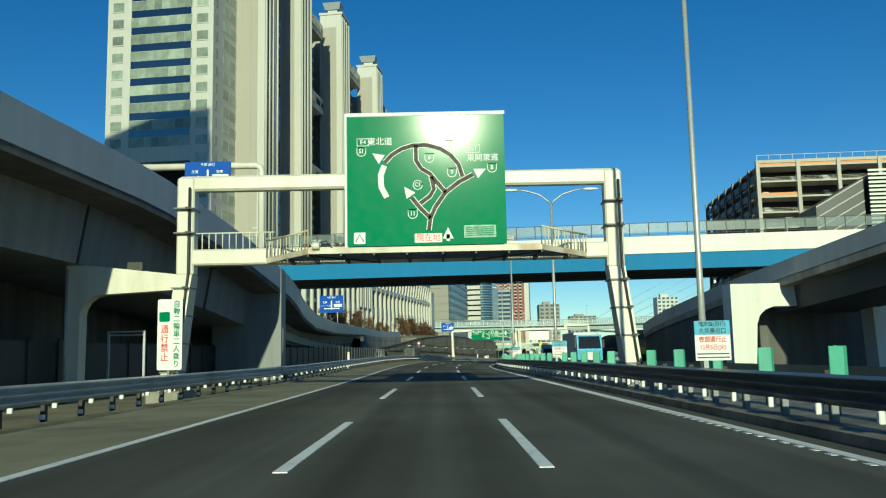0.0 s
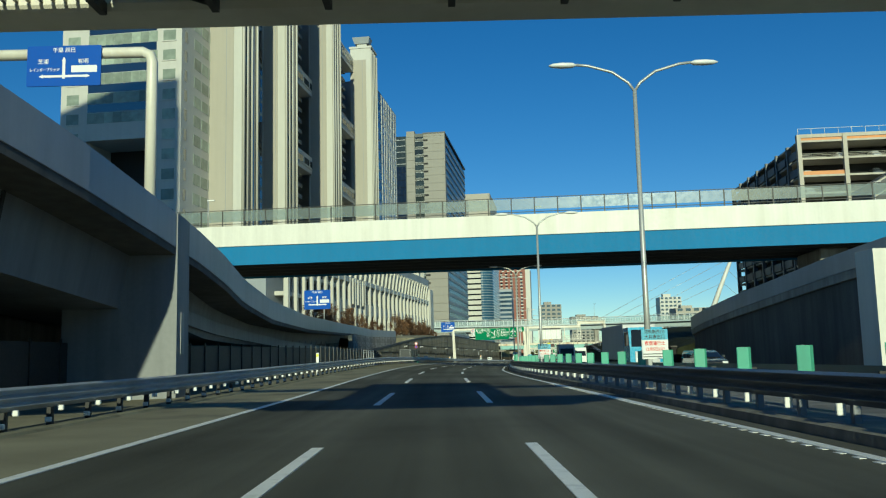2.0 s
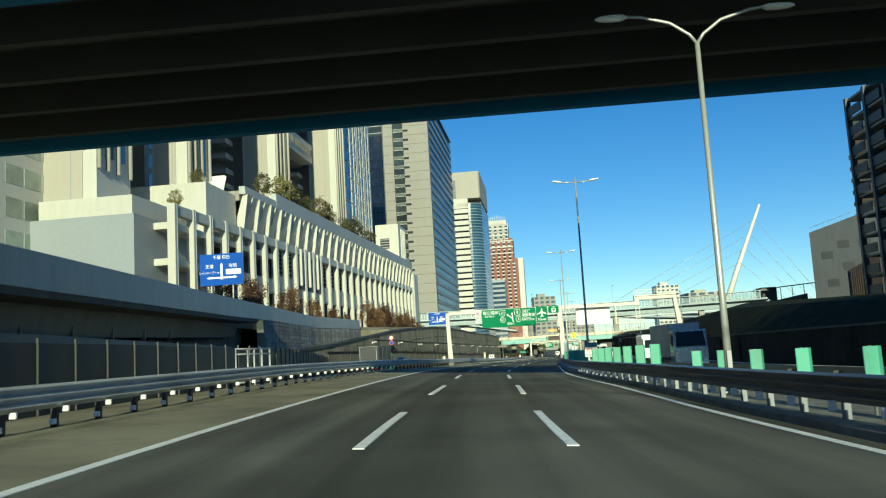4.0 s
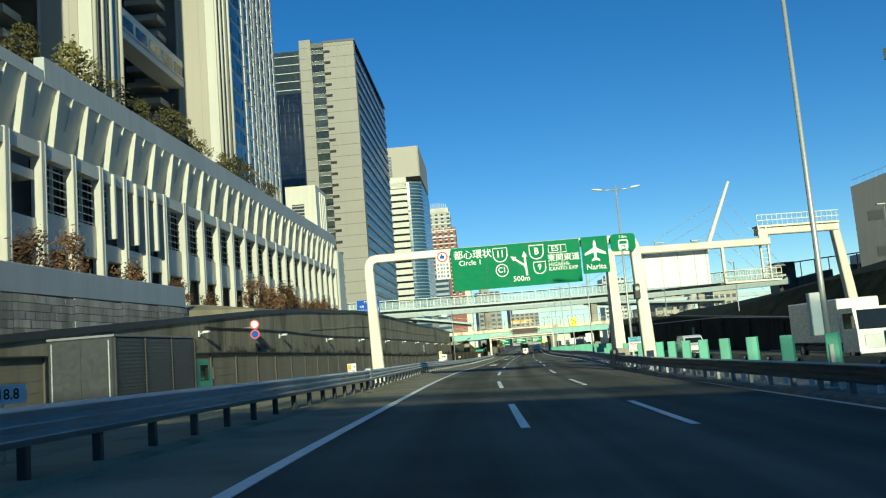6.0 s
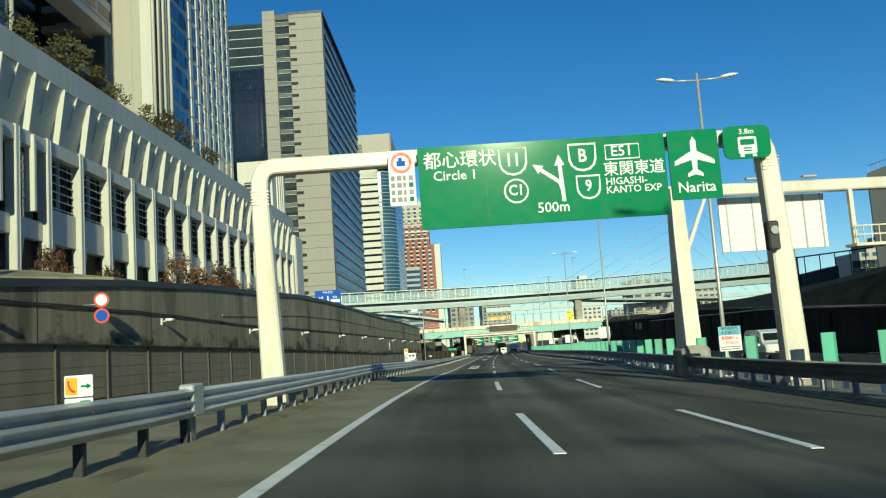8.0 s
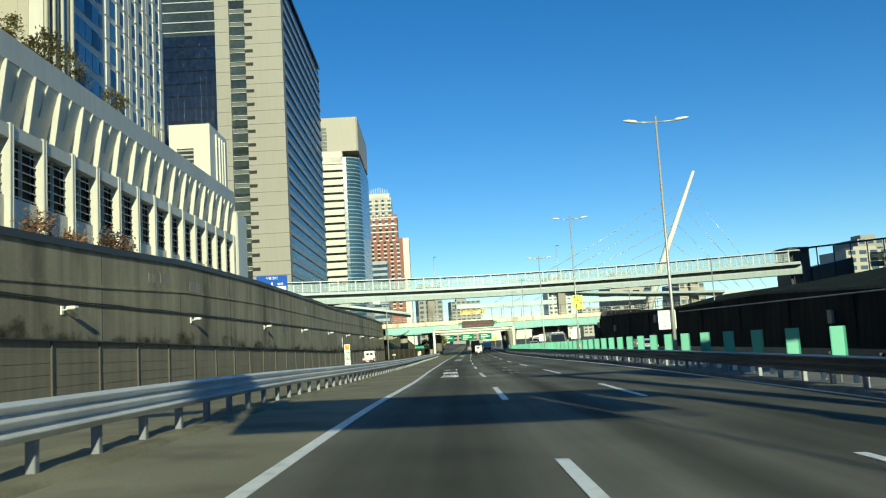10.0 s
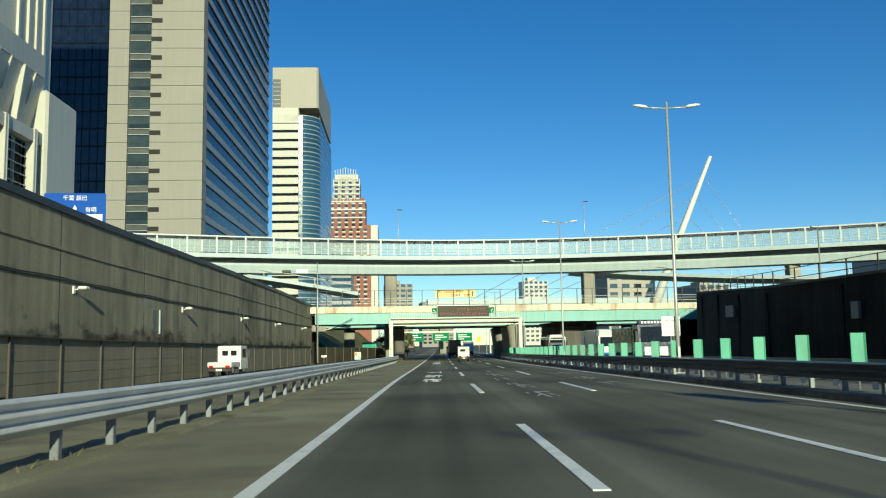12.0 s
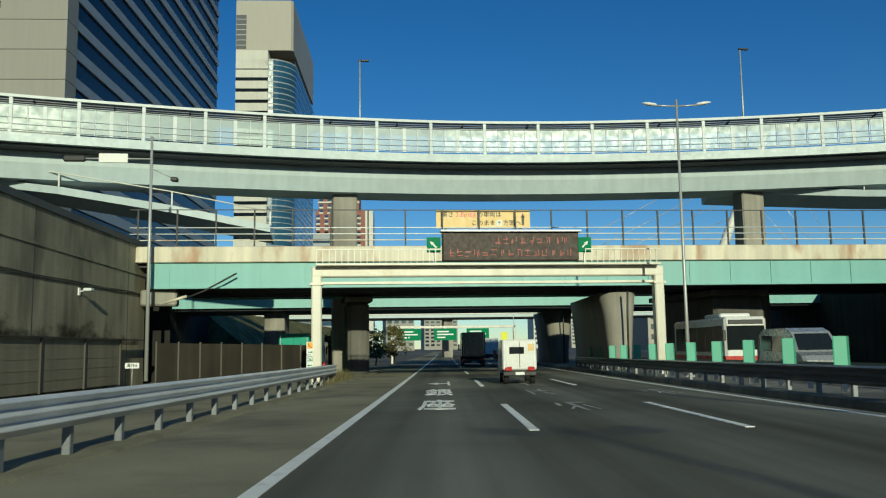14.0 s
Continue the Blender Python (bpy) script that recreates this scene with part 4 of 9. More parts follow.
# street terrace behind the wall, up to the podium
terrace = Form()
rowst = []
for y in span(60, 421, 6):
    xw = WALLP(y)[0] - 0.5 if y >= 229 else float(np.interp(y, [60, 115, 178, 203, 229], [-13.5, -17.0, -18.8, -17.6, -13.5]))
    zt = float(np.interp(y, [60, 200, 229, 275, 421], [5.0, 5.6, 5.6, 6.6, 5.9]))
    rowst.append([(xw, y, zt), (xw - 4, y, zt + 0.6), (-140, y, 9.0), (-140, y, -4), (xw, y, -4 if y > 232 else zt - 0.7)])
terrace.sweep(rowst)
solid("street_terrace", terrace, SHOULDER, "raised street level behind the retaining wall", "terrace", kind="structure")
# ---- left viaduct ramp ----
RAMP = table([(-60, -15.5, 9.7), (0, -14.0, 9.6), (24, -13.0, 9.4), (35, -11.9, 9.2), (47.6, -11.0, 8.1), (60, -11.0, 7.15), (66, -11.4, 6.75), (73.5, -12.1, 6.15), (88, -13.3, 5.75), (115, -14.8, 5.85), (160, -16.0, 6.6), (178, -16.6, 7.0), (203, -15.5, 6.95), (229, -11.9, 7.3)])


def ramp_pt(y, off, z):
    """off metres left of the parapet's outer face."""
    return (RAMP(y)[0] - off, y, RAMP(y)[1] + z)


ramp = thing("ramp_viaduct", "curved grey viaduct ramp with a smooth parapet and box girder", "viaduct", kind="structure")
part("parapet", Form().sweep([[ramp_pt(y, 0, -1.45), ramp_pt(y, 0.0, -0.04), ramp_pt(y, 0.06, 0), ramp_pt(y, 0.3, 0), ramp_pt(y, 0.3, -1.45)] for y in span(-60, 229, 3)], smooth=False), GREYSTEEL, ramp, "smooth grey steel parapet")
part("deck", Form().sweep([[ramp_pt(y, 0.05, -1.75), ramp_pt(y, 0.05, -1.452), ramp_pt(y, 9.5, -1.2), ramp_pt(y, 9.5, -1.75)] for y in span(-60, 172, 3)]), SHADECONC, ramp)
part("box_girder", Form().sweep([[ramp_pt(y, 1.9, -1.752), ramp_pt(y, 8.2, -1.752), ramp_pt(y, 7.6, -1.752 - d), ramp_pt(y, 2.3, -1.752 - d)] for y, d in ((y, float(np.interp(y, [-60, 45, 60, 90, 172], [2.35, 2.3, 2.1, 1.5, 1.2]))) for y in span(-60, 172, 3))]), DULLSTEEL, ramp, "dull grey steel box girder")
for y in (5, 19.5, 33, 47):
    part("girder_rib", Form().sweep([[ramp_pt(q, 1.86, -1.76), ramp_pt(q, 1.94, -1.76), ramp_pt(q, 2.34, -4.08), ramp_pt(q, 2.24, -4.08)] for q in (y, y + 0.12)]), DARKSTEEL, ramp)
def lower_z(y):
    return float(np.interp(y, [58, 75, 110, 170], [3.5, 2.9, 2.4, 2.2]))


part("lower_beam", Form().sweep([[(RAMP(y)[0] - 2.0, y, lower_z(y)), (RAMP(y)[0] - 2.0, y, lower_z(y) + 0.75), (RAMP(y)[0] - 8, y, lower_z(y) + 0.75), (RAMP(y)[0] - 8, y, lower_z(y))] for y in span(58, 170, 3)]), DULLSTEEL, ramp, "dull grey edge of a lower slab")
for y in span(62, 150, 5.5):
    if RAMP(y)[1] - 1.8 > lower_z(y) + 0.8:
        part("slim_post", Form().sweep([[(RAMP(q)[0] - 2.12, q, lower_z(q) + 0.75), (RAMP(q)[0] - 2.30, q, lower_z(q) + 0.75), (RAMP(q)[0] - 2.30, q, RAMP(q)[1] - 1.76), (RAMP(q)[0] - 2.12, q, RAMP(q)[1] - 1.76)] for q in (y, y + 0.16)]), DULLSTEEL, ramp)
part("far_wall", Form().box(-20.4, -19.4, -60, 178, -4, 5.2), DARKCONC, ramp, "stained concrete wall under the ramp")
# portal piers
pier = thing("viaduct_pier", "cream painted portal pier carrying the ramp", "pier", "viaduct piers")
pier_line = [(-15.0, -0.6), (-14.42, -0.6), (-14.40, 3.15)] + [(-13.60 - 0.80 * math.cos(q), 3.15 + 0.82 * math.sin(q)) for q in (0.35, 0.75, 1.15, 1.57)] + [(-10.4, 4.12), (-10.4, 4.70), (-14.2, 5.15), (-15.0, 5.15)]
pn_ = len(pier_line)
part("portal", Form().add([(x, y, z) for y in (33.5, 34.2) for x, z in pier_line], [tuple(range(pn_)), tuple(reversed(range(pn_, 2 * pn_)))] + [((k + 1) % pn_, k, pn_ + k, pn_ + (k + 1) % pn_) for k in range(pn_)]), CREAM, pier)
part("bearing", Form().box(-12.6, -12.0, 33.6, 34.1, 4.93, 5.25), DARKSTEEL, pier)
part("drain_pipe", Form().tube([(-14.9, 33.42, -0.5), (-14.9, 33.42, 5.0)], 0.05, 6), POLE, pier)
pier2 = thing("viaduct_pier", "broad grey painted wall pier under the ramp", "pier", "viaduct piers")
part("column", Form().prism([(-15.6, 57.0), (-10.95, 57.0), (-10.95, 58.6), (-15.6, 58.6)], -0.6, 6.0), DULLSTEEL, pier2)
part("flare", Form().add([(-15.6, 57.0, 6.0), (-10.95, 57.0, 6.0), (-10.95, 58.6, 6.0), (-15.6, 58.6, 6.0), (-17.5, 57.0, 7.2), (-10.95, 57.0, 7.35), (-10.95, 58.6, 7.2), (-17.5, 58.6, 7.2)], [(3, 2, 1, 0), (4, 5, 6, 7), (0, 1, 5, 4), (1, 2, 6, 5), (2, 3, 7, 6), (3, 0, 4, 7)]), DULLSTEEL, pier2)
part("hatch", Form().box(-10.95, -10.92, 57.5, 57.9, 1.6, 3.3, c=0.01), POSTM, pier2, "thin steel hatch frame")
# concrete block wall under the parapet where the ramp comes down
blockwall = thing("block_wall", "weathered grey block wall below the ramp parapet", "wall", kind="structure")
part("backing", Form().sweep([[(RAMP(y)[0] - 0.12, y, -1), (RAMP(y)[0] - 0.12, y, RAMP(y)[1] - 1.46), (RAMP(y)[0] - 0.9, y, RAMP(y)[1] - 1.46), (RAMP(y)[0] - 0.9, y, -1)] for y in span(176, 232, 3)]), DARKCONC, blockwall)
for i, y in enumerate(span(176, 230, 6.0)[:-1]):
    f = Form()
    for k in range(8):
        zt = RAMP(y)[1] - 1.5 - k * 0.42
        if zt < 1.8:
            break
        for q in range(7):
            u0 = max(0.0, q - (0.5 if k % 2 else 0.0))
            u1 = min(6.0, q + 1 - (0.5 if k % 2 else 0.0))
            if u1 - u0 < 0.1:
                continue
            xa, xb, p = RAMP(y + u0)[0] - 0.02, RAMP(y + u1)[0] - 0.02, 0.006 * ((q * 5 + k * 3 + i) % 4)
            f.add([(xa + p, y + u0 + 0.02, zt - 0.39), (xb + p, y + u1 - 0.02, zt - 0.39), (xb + p, y + u1 - 0.02, zt), (xa + p, y + u0 + 0.02, zt), (xa - 0.13, y + u0 + 0.02, zt - 0.39), (xb - 0.13, y + u1 - 0.02, zt - 0.39), (xb - 0.13, y + u1 - 0.02, zt), (xa - 0.13, y + u0 + 0.02, zt)],
                  [(0, 1, 2, 3), (3, 2, 6, 7), (0, 4, 5, 1), (0, 3, 7, 4), (1, 5, 6, 2)])
    part("block_course", f, BLOCK, blockwall)
# plain dark fence under the ramp
fen = thing("mesh_fence", "dark mesh fence on posts below the ramp", "fence", kind="structure")
fp = Form().box(-0.04, 0.04, -0.04, 0.04, 0, 2.75).mesh("fence_post", DARKSTEEL)
FENX = table([(-20, -15.5), (60, -15.3), (100, -13.0), (150, -11.0), (196, -13.2)])
for y in span(-6, 196, 2.5):
    q = part("fence_post", fp, None, fen)
    q.location = (FENX(y)[0], y, road_z(y) - 0.4)
part("mesh", Form().sweep([[(FENX(y)[0] - 0.02, y, road_z(y) - 0.3), (FENX(y)[0] - 0.02, y, road_z(y) + 2.2), (FENX(y)[0] - 0.05, y, road_z(y) + 2.2), (FENX(y)[0] - 0.05, y, road_z(y) - 0.3)] for y in span(-6, 196, 4)]), DARKSTEEL, fen)

# ---- blue and white road bridge across ----
BB = pose(0, 114.3, 0, 0, 0, -6.2)
blue = thing("road_bridge", "wide road bridge with blue girder, white parapet and glass screen", "bridge", kind="structure", m=BB)
part("girder", Form().box(-95, 120, 0, 0.5, 11.8, 13.9), BRIDGEBLUE, blue, "bright blue steel edge girder")
part("parapet", Form().box(-95, 120, -0.18, 0.42, 13.903, 16.2, c=0.03), BRIDGEWHITE, blue, "cream white parapet")
part("deck", Form().box(-95, 120, 0.55, 15.5, 13.0, 14.6), UNDERSHADE, blue)
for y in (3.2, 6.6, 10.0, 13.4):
    part("inner_girder", Form().box(-95, 120, y, y + 0.4, 11.85, 12.99), UNDERSHADE, blue)
part("girder", Form().box(-95, 120, 15.52, 16.0, 11.8, 13.9), BRIDGEBLUE, blue)
part("parapet", Form().box(-95, 120, 15.5, 16.1, 13.903, 16.2), BRIDGEWHITE, blue)
sp = Form().box(-0.06, 0.06, -0.05, 0.05, 16.2, 18.05).mesh("screen_post", DARKSTEEL)
pn = Form().box(0.07, 2.43, -0.02, 0.02, 16.75, 17.95).mesh("screen_panel", SCREENGLASS)
for i in range(80):
    x = -90 + i * 2.5
    part("screen_post", sp, None, blue).location = (x, 0.1, 0)
    part("screen_panel", pn, None, blue).location = (x, 0.1, 0)
    part("screen_post", sp, None, blue).location = (x, 15.8, 0)
    part("screen_panel", pn, None, blue).location = (x, 15.8, 0)
for z in (16.45, 18.02):
    for y in (0.06, 15.76):
        part("screen_rail", Form().box(-95, 120, y, y + 0.08, z, z + 0.07), DARKSTEEL, blue)
for x in (-58, 42, 75):
    f = Form().box(x - 1.5, x + 1.5, 4.0, 12.0, -4, 11.84, c=0.15)
    part("pier", f, CONCRETE, blue)

# ---- viaduct and pier on the far side of the opposite carriageway ----
RV = table([(-60, 29.0, 11.8), (20, 29.5, 11.6), (45, 29.5, 10.0), (66, 27.0, 8.2), (80, 26.4, 7.4), (100, 26.2, 6.0), (112, 27.0, 5.3), (118, 27.5, 4.8)])
rv = thing("ramp_viaduct", "grey viaduct ramp on the far side of the road", "viaduct", kind="structure")
part("parapet", Form().sweep([[(RV(y)[0], y, RV(y)[1] - 1.3), (RV(y)[0], y, RV(y)[1]), (RV(y)[0] + 0.3, y, RV(y)[1]), (RV(y)[0] + 0.3, y, RV(y)[1] - 1.3)] for y in span(-60, 118, 4)]), GREYSTEEL, rv)
part("deck", Form().sweep([[(RV(y)[0] + 0.05, y, RV(y)[1] - 1.9), (RV(y)[0] + 0.05, y, RV(y)[1] - 1.302), (RV(y)[0] + 10, y, RV(y)[1] - 1.3), (RV(y)[0] + 10, y, RV(y)[1] - 1.9)] for y in span(-60, 118, 4)]), CONCRETE, rv)
part("box_girder", Form().sweep([[(RV(y)[0] + 1.4, y, RV(y)[1] - 3.7), (RV(y)[0] + 1.2, y, RV(y)[1] - 1.903), (RV(y)[0] + 8, y, RV(y)[1] - 1.903), (RV(y)[0] + 8, y, RV(y)[1] - 3.7)] for y in span(-60, 72, 4)]), UNDERSHADE, rv)
part("ramp_wall", Form().sweep([[(RV(y)[0] + 0.3, y, -3), (RV(y)[0] + 0.3, y, RV(y)[1] - 1.905), (RV(y)[0] + 9.5, y, RV(y)[1] - 1.905), (RV(y)[0] + 9.5, y, -3)] for y in span(73, 118, 4)]), SHADECONC, rv, "shaded concrete ramp wall")
pr = thing("viaduct_pier", "pale cream portal pier carrying the far ramp", "pier", "viaduct piers")
far_line = [(23.0, -1.0), (24.7, -1.0), (25.0, 3.2), (25.25, 3.9), (25.7, 4.35), (26.4, 4.6), (34.3, 4.6), (34.5, -1.0), (36.0, -1.0), (36.0, 6.45), (23.0, 6.45)]
pn_ = len(far_line)
part("portal", Form().add([(x, y, z) for y in (68.0, 70.0) for x, z in far_line], [tuple(range(pn_)), tuple(reversed(range(pn_, 2 * pn_)))] + [((k + 1) % pn_, k, pn_ + k, pn_ + (k + 1) % pn_) for k in range(pn_)]), BRIDGEWHITE, pr)

# ---- dark retaining wall on the right ----
RW = table([(128, 27.5, 2.6), (160, 28.5, 3.8), (185, 31.5, 4.6), (200, 33.5, 5.0), (240, 38.5, 4.6), (275, 43.0, 3.2), (300, 46.0, 2.8), (341, 51.5, 3.1), (375, 64.0, 4.8), (402, 80.0, 5.6), (430, 96.0, 6.0)])
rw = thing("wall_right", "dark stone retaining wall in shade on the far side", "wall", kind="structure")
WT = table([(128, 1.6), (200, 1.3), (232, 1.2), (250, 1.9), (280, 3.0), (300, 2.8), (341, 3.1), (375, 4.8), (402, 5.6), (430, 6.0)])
part("wall_face", Form().sweep([[(RW(y)[0], y, -4), (RW(y)[0] + 0.3, y, WT(y)[0]), (RW(y)[0] + 1.0, y, WT(y)[0]), (RW(y)[0] + 1.0, y, -4)] for y in span(128, 430, 4)]), SHADEWALL, rw)
part("wall_cap", Form().sweep([[(RW(y)[0] + 0.2, y, WT(y)[0] + 0.002), (RW(y)[0] + 0.2, y, WT(y)[0] + 0.16), (RW(y)[0] + 1.05, y, WT(y)[0] + 0.16), (RW(y)[0] + 1.05, y, WT(y)[0] + 0.002)] for y in span(128, 430, 4)]), SHADECONC, rw, "dark concrete coping")
wrib = Form().box(-0.06, 0.05, -0.12, 0.12, -4, 1.0).mesh("wall_rib", SHADEWALL)
for y in span(180, 370, 9.6):
    q = part("wall_rib", wrib, None, rw)
    q.matrix_basis = pose(RW(y)[0] + 0.16, y, 0) @ Matrix.Diagonal((1, 1, 1, 1)) @ pose(0, 0, WT(y)[0] - 1.3)
BANKUP = table([(128, 0.3), (200, 0.5), (230, 2.0), (325, 2.0), (365, 0.0), (430, 0.0)])
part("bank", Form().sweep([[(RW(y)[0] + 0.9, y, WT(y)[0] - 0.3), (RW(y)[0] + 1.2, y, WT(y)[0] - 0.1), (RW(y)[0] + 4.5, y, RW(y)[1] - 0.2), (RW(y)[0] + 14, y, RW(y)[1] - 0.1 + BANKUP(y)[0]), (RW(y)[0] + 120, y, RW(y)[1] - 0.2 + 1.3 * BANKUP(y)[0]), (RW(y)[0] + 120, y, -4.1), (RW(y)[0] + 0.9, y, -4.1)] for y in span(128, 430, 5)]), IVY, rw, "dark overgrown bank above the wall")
part("ledge_rail", Form().tube([(RW(y)[0] - 0.1, y, float(np.interp(y, [205, 258, 300], [0.6, 2.2, 2.4]))) for y in span(205, 300, 5)], 0.05, 6), POLE, rw, "thin pale rail along the wall")
for y, z, w in ((306.0, 1.4, 1.0), (309.0, 1.5, 0.7), (268.0, 0.4, 0.5), (330.0, 0.8, 0.6), (352.0, 1.6, 1.2)):
    part("wall_plate", Form().box(-0.12, 0.1, 0, w, z, z + 0.9, c=0.02), POSTM, rw, "small grey plate fixed to the wall").location = (RW(y)[0], y, 0)
rf = thing("bank_railing", "thin dark railing on top of the far wall", "railing", kind="structure")
rfp = Form().box(-0.03, 0.03, -0.03, 0.03, 0, 1.1).mesh("railing_post", DARKSTEEL)
for y in span(308, 428, 3.0):
    part("railing_post", rfp, None, rf).location = (RW(y)[0] + 0.6, y, RW(y)[1])
for z in (0.5, 1.08):
    part("rail", Form().tube([(RW(y)[0] + 0.6, y, RW(y)[1] + z) for y in span(308, 428, 8)], 0.025, 5), DARKSTEEL, rf)

# ---- beige and green bridge, with its columns ----
GB = pose(26.0, 419.3, 0, 0, 0, -5.4)
gb = thing("girder_bridge", "old bridge with rusty cream edge beam and pale green girder", "bridge", kind="structure", m=GB)
part("edge_beam", Form().box(-1.5, 150, -0.25, 0.35, 4.75, 5.75, c=0.04), CREAMRUST, gb, "cream edge beam with rust streaks")
part("girder", Form().box(-0.3, 150, 0.0, 0.35, 3.25, 4.746), BRIDGEGREEN, gb, "pale green steel girder")
part("girder_flange", Form().box(-0.3, 150, -0.12, 0.45, 3.12, 3.246), BRIDGEGREEN, gb)
part("deck", Form().box(-1.5, 150, 0.36, 14, 4.5, 5.4), UNDERSHADE, gb)
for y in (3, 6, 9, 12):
    part("inner_girder", Form().box(-0.3, 150, y, y + 0.3, 3.3, 4.49), UNDERSHADE, gb)
part("girder", Form().box(-0.3, 150, 14.01, 14.4, 3.25, 5.6), BRIDGEGREEN, gb)
for i in range(52):
    part("stiffener", Form().box(-0.03, 0.03, -0.06, -0.002, 3.25, 4.74), BRIDGEGREEN, gb).location = (i * 2.8 + 1, 0, 0)
rp1 = Form().box(-0.05, 0.05, -0.05, 0.05, 5.75, 8.15).mesh("railing_post", DARKSTEEL)
for i in range(38):
    part("railing_post", rp1, None, gb).location = (i * 2.4 - 1, 0.1, 0)
for z in (6.15, 6.55, 6.95):
    part("hand_rail", Form().box(-1.5, 92, 0.05, 0.15, z, z + 0.055), CREAMRUST if z < 6.3 else POSTM, gb)
part("hand_rail", Form().box(-1.5, 92, 0.08, 0.12, 8.1, 8.16), DARKSTEEL, gb)


def nose_pier(x, y, w, length, z1, label):
    """A long pier along the road with round ends, flaring a little towards its top."""
    t = thing("bridge_pier", label, "pier", "bridge piers", m=pose(x, y, 0, 0, 0, -10.5))
    rows = []
    for z, k in ((-4, 1.0), (-1.5, 1.0), (z1 - 1.6, 1.28), (z1, 1.55)):
        r = w / 2 * k
        rows.append([(r * math.cos(a), r + r * math.sin(a), z) for a in [math.pi + math.pi * j / 10 for j in range(11)]] + [(r * math.cos(a), length - r + r * math.sin(a), z) for a in [math.pi * j / 10 for j in range(11)]])
    part("shaft", Form().sweep(rows, smooth=True), CONCRETE, t)
    for q in (-0.35, 0.35):
        part("bearing", Form().box(q - 0.18, q + 0.18, 0.4, 0.9, z1 + 0.002, z1 + 0.38, c=0.03), DARKSTEEL, t)
    part("drain_pipe", Form().tube([(0.25, -w * 0.42, -3.5), (0.25, -w * 0.52, z1 - 1.6), (0.25, -w * 0.70, z1)], 0.07, 6), DARKSTEEL, t)
    part("maintenance_rail", Form().tube([(-w * 0.7, 0.3, z1 + 0.4), (-w * 0.3, -0.2, z1 + 0.42), (w * 0.3, -0.2, z1 + 0.42), (w * 0.7, 0.3, z1 + 0.4)], 0.04, 5), DARKSTEEL, t)


def wall_pier(x0, x1, y0, y1, z1, label):
    t = thing("bridge_pier", label, "pier", "bridge piers")
    part("shaft", Form().box(x0, x1, y0, y1, -4, z1, c=0.25), SHADECONC, t)
    part("cap", Form().box(x0 - 0.25, x1 + 0.25, y0 - 0.1, y1 + 0.1, z1, z1 + 0.4, c=0.05), SHADECONC, t)


abut = thing("abutment", "dark concrete abutment below the old bridge", "abutment", kind="structure")
part("abutment_wall", Form().box(-4, 23.0, 441, 447, -4, 4.35), SHADEWALL, abut)
part("side_wall", Form().sweep([[(x, y, -4), (x, y, 4.4), (x - 40, y, 4.4), (x - 40, y, -4)] for x, y in ((26.4, 425), (23.5, 440), (24.5, 462), (25.5, 466))]), SHADEWALL, abut, "wall below the bridges, coloured dark as if in shade")
part("side_wall", Form().sweep([[(x, y, -4), (x, y, 4.4), (x + 60, y, 4.4), (x + 60, y, -4)] for x, y in ((84, 426), (88, 445), (92, 462))]), SHADEWALL, abut, "wall below the bridges, coloured dark as if in shade")
part("grass_bank", Form().sweep([[(x, y, -3.6), (x - 3, y, -1.0), (x - 9, y, 4.2), (x - 30, y, 4.6), (x - 30, y, -4)] for x, y in ((33.5, 466), (37, 480), (44, 510), (54, 560))]), BANKGRASS, abut, "sunlit grassy bank beyond the bridges")
part("bearing_block", Form().box(25.2, 27.4, 419.8, 421.2, 2.1, 3.1, c=0.1), CONCRETE, abut, "pale bearing block with a chain")
wall_pier(38.7, 40.3, 427, 430.5, 2.7, "dark concrete wall pier beside the hard shoulder")
nose_pier(56.1, 417.5, 1.6, 15, 2.75, "long concrete pier in the median with a rounded pale nose")
nose_pier(62.2, 448.6, 2.0, 12, 2.9, "rounded median pier under the second bridge")
wall_pier(64.5, 68.5, 420.5, 431, 2.7, "dark concrete wall pier beyond the far lanes")
# second green bridge and a far pale bridge behind it
for y0, x0, z0, lab in ((448, 12, 3.2, "second pale green girder bridge behind the first"), (560, -30, 6.0, "far pale girder bridge across the road")):
    t = thing("girder_bridge", lab, "bridge", kind="structure", m=pose(x0, y0, 0, 0, 0, -5.4))
    far = y0 > 500
    part("girder", Form().box(0, 170, 0, 0.5, z0, z0 + (0.7 if far else 1.6)), BRIDGEPALE if far else BRIDGEGREEN, t)
    part("parapet", Form().box(0, 170, -0.2, 0.4, z0 + (0.703 if far else 1.603), z0 + (1.1 if far else 2.6)), BRIDGEWHITE, t)
    part("deck", Form().box(0, 170, 0.6, 12, z0 - 0.2, z0 + (0.6 if far else 1.5)), UNDERSHADE, t)
    for x in (20, 62, 100):
        part("pier", Form().box(x, x + 2, 3, 8, -4, z0 - 0.21, c=0.1), CONCRETE, t)

# ---- curved footbridge with glass screens ----
FC = table([(-30, 418.0), (0, 423.3), (14.5, 426.1), (24, 427.7), (32, 428.8), (42, 429.4), (52, 428.9), (63, 426.8), (72, 424.3), (80, 421.2), (89, 417.6), (111, 404.5), (140, 384.0)])
_FX = span(-30, 140, 2.0)
_FY = [FC(x)[0] for x in _FX]
_FY = list(np.convolve([_FY[0]] * 3 + _FY + [_FY[-1]] * 3, np.ones(7) / 7, "valid"))


def fb(x, off, z):
    y = float(np.interp(x, _FX, _FY))
    g = float(np.interp(x + 1, _FX, _FY) - np.interp(x - 1, _FX, _FY)) / 2
    c = 1 / math.sqrt(1 + g * g)
    return (x - off * g * c, y + off * c, z)


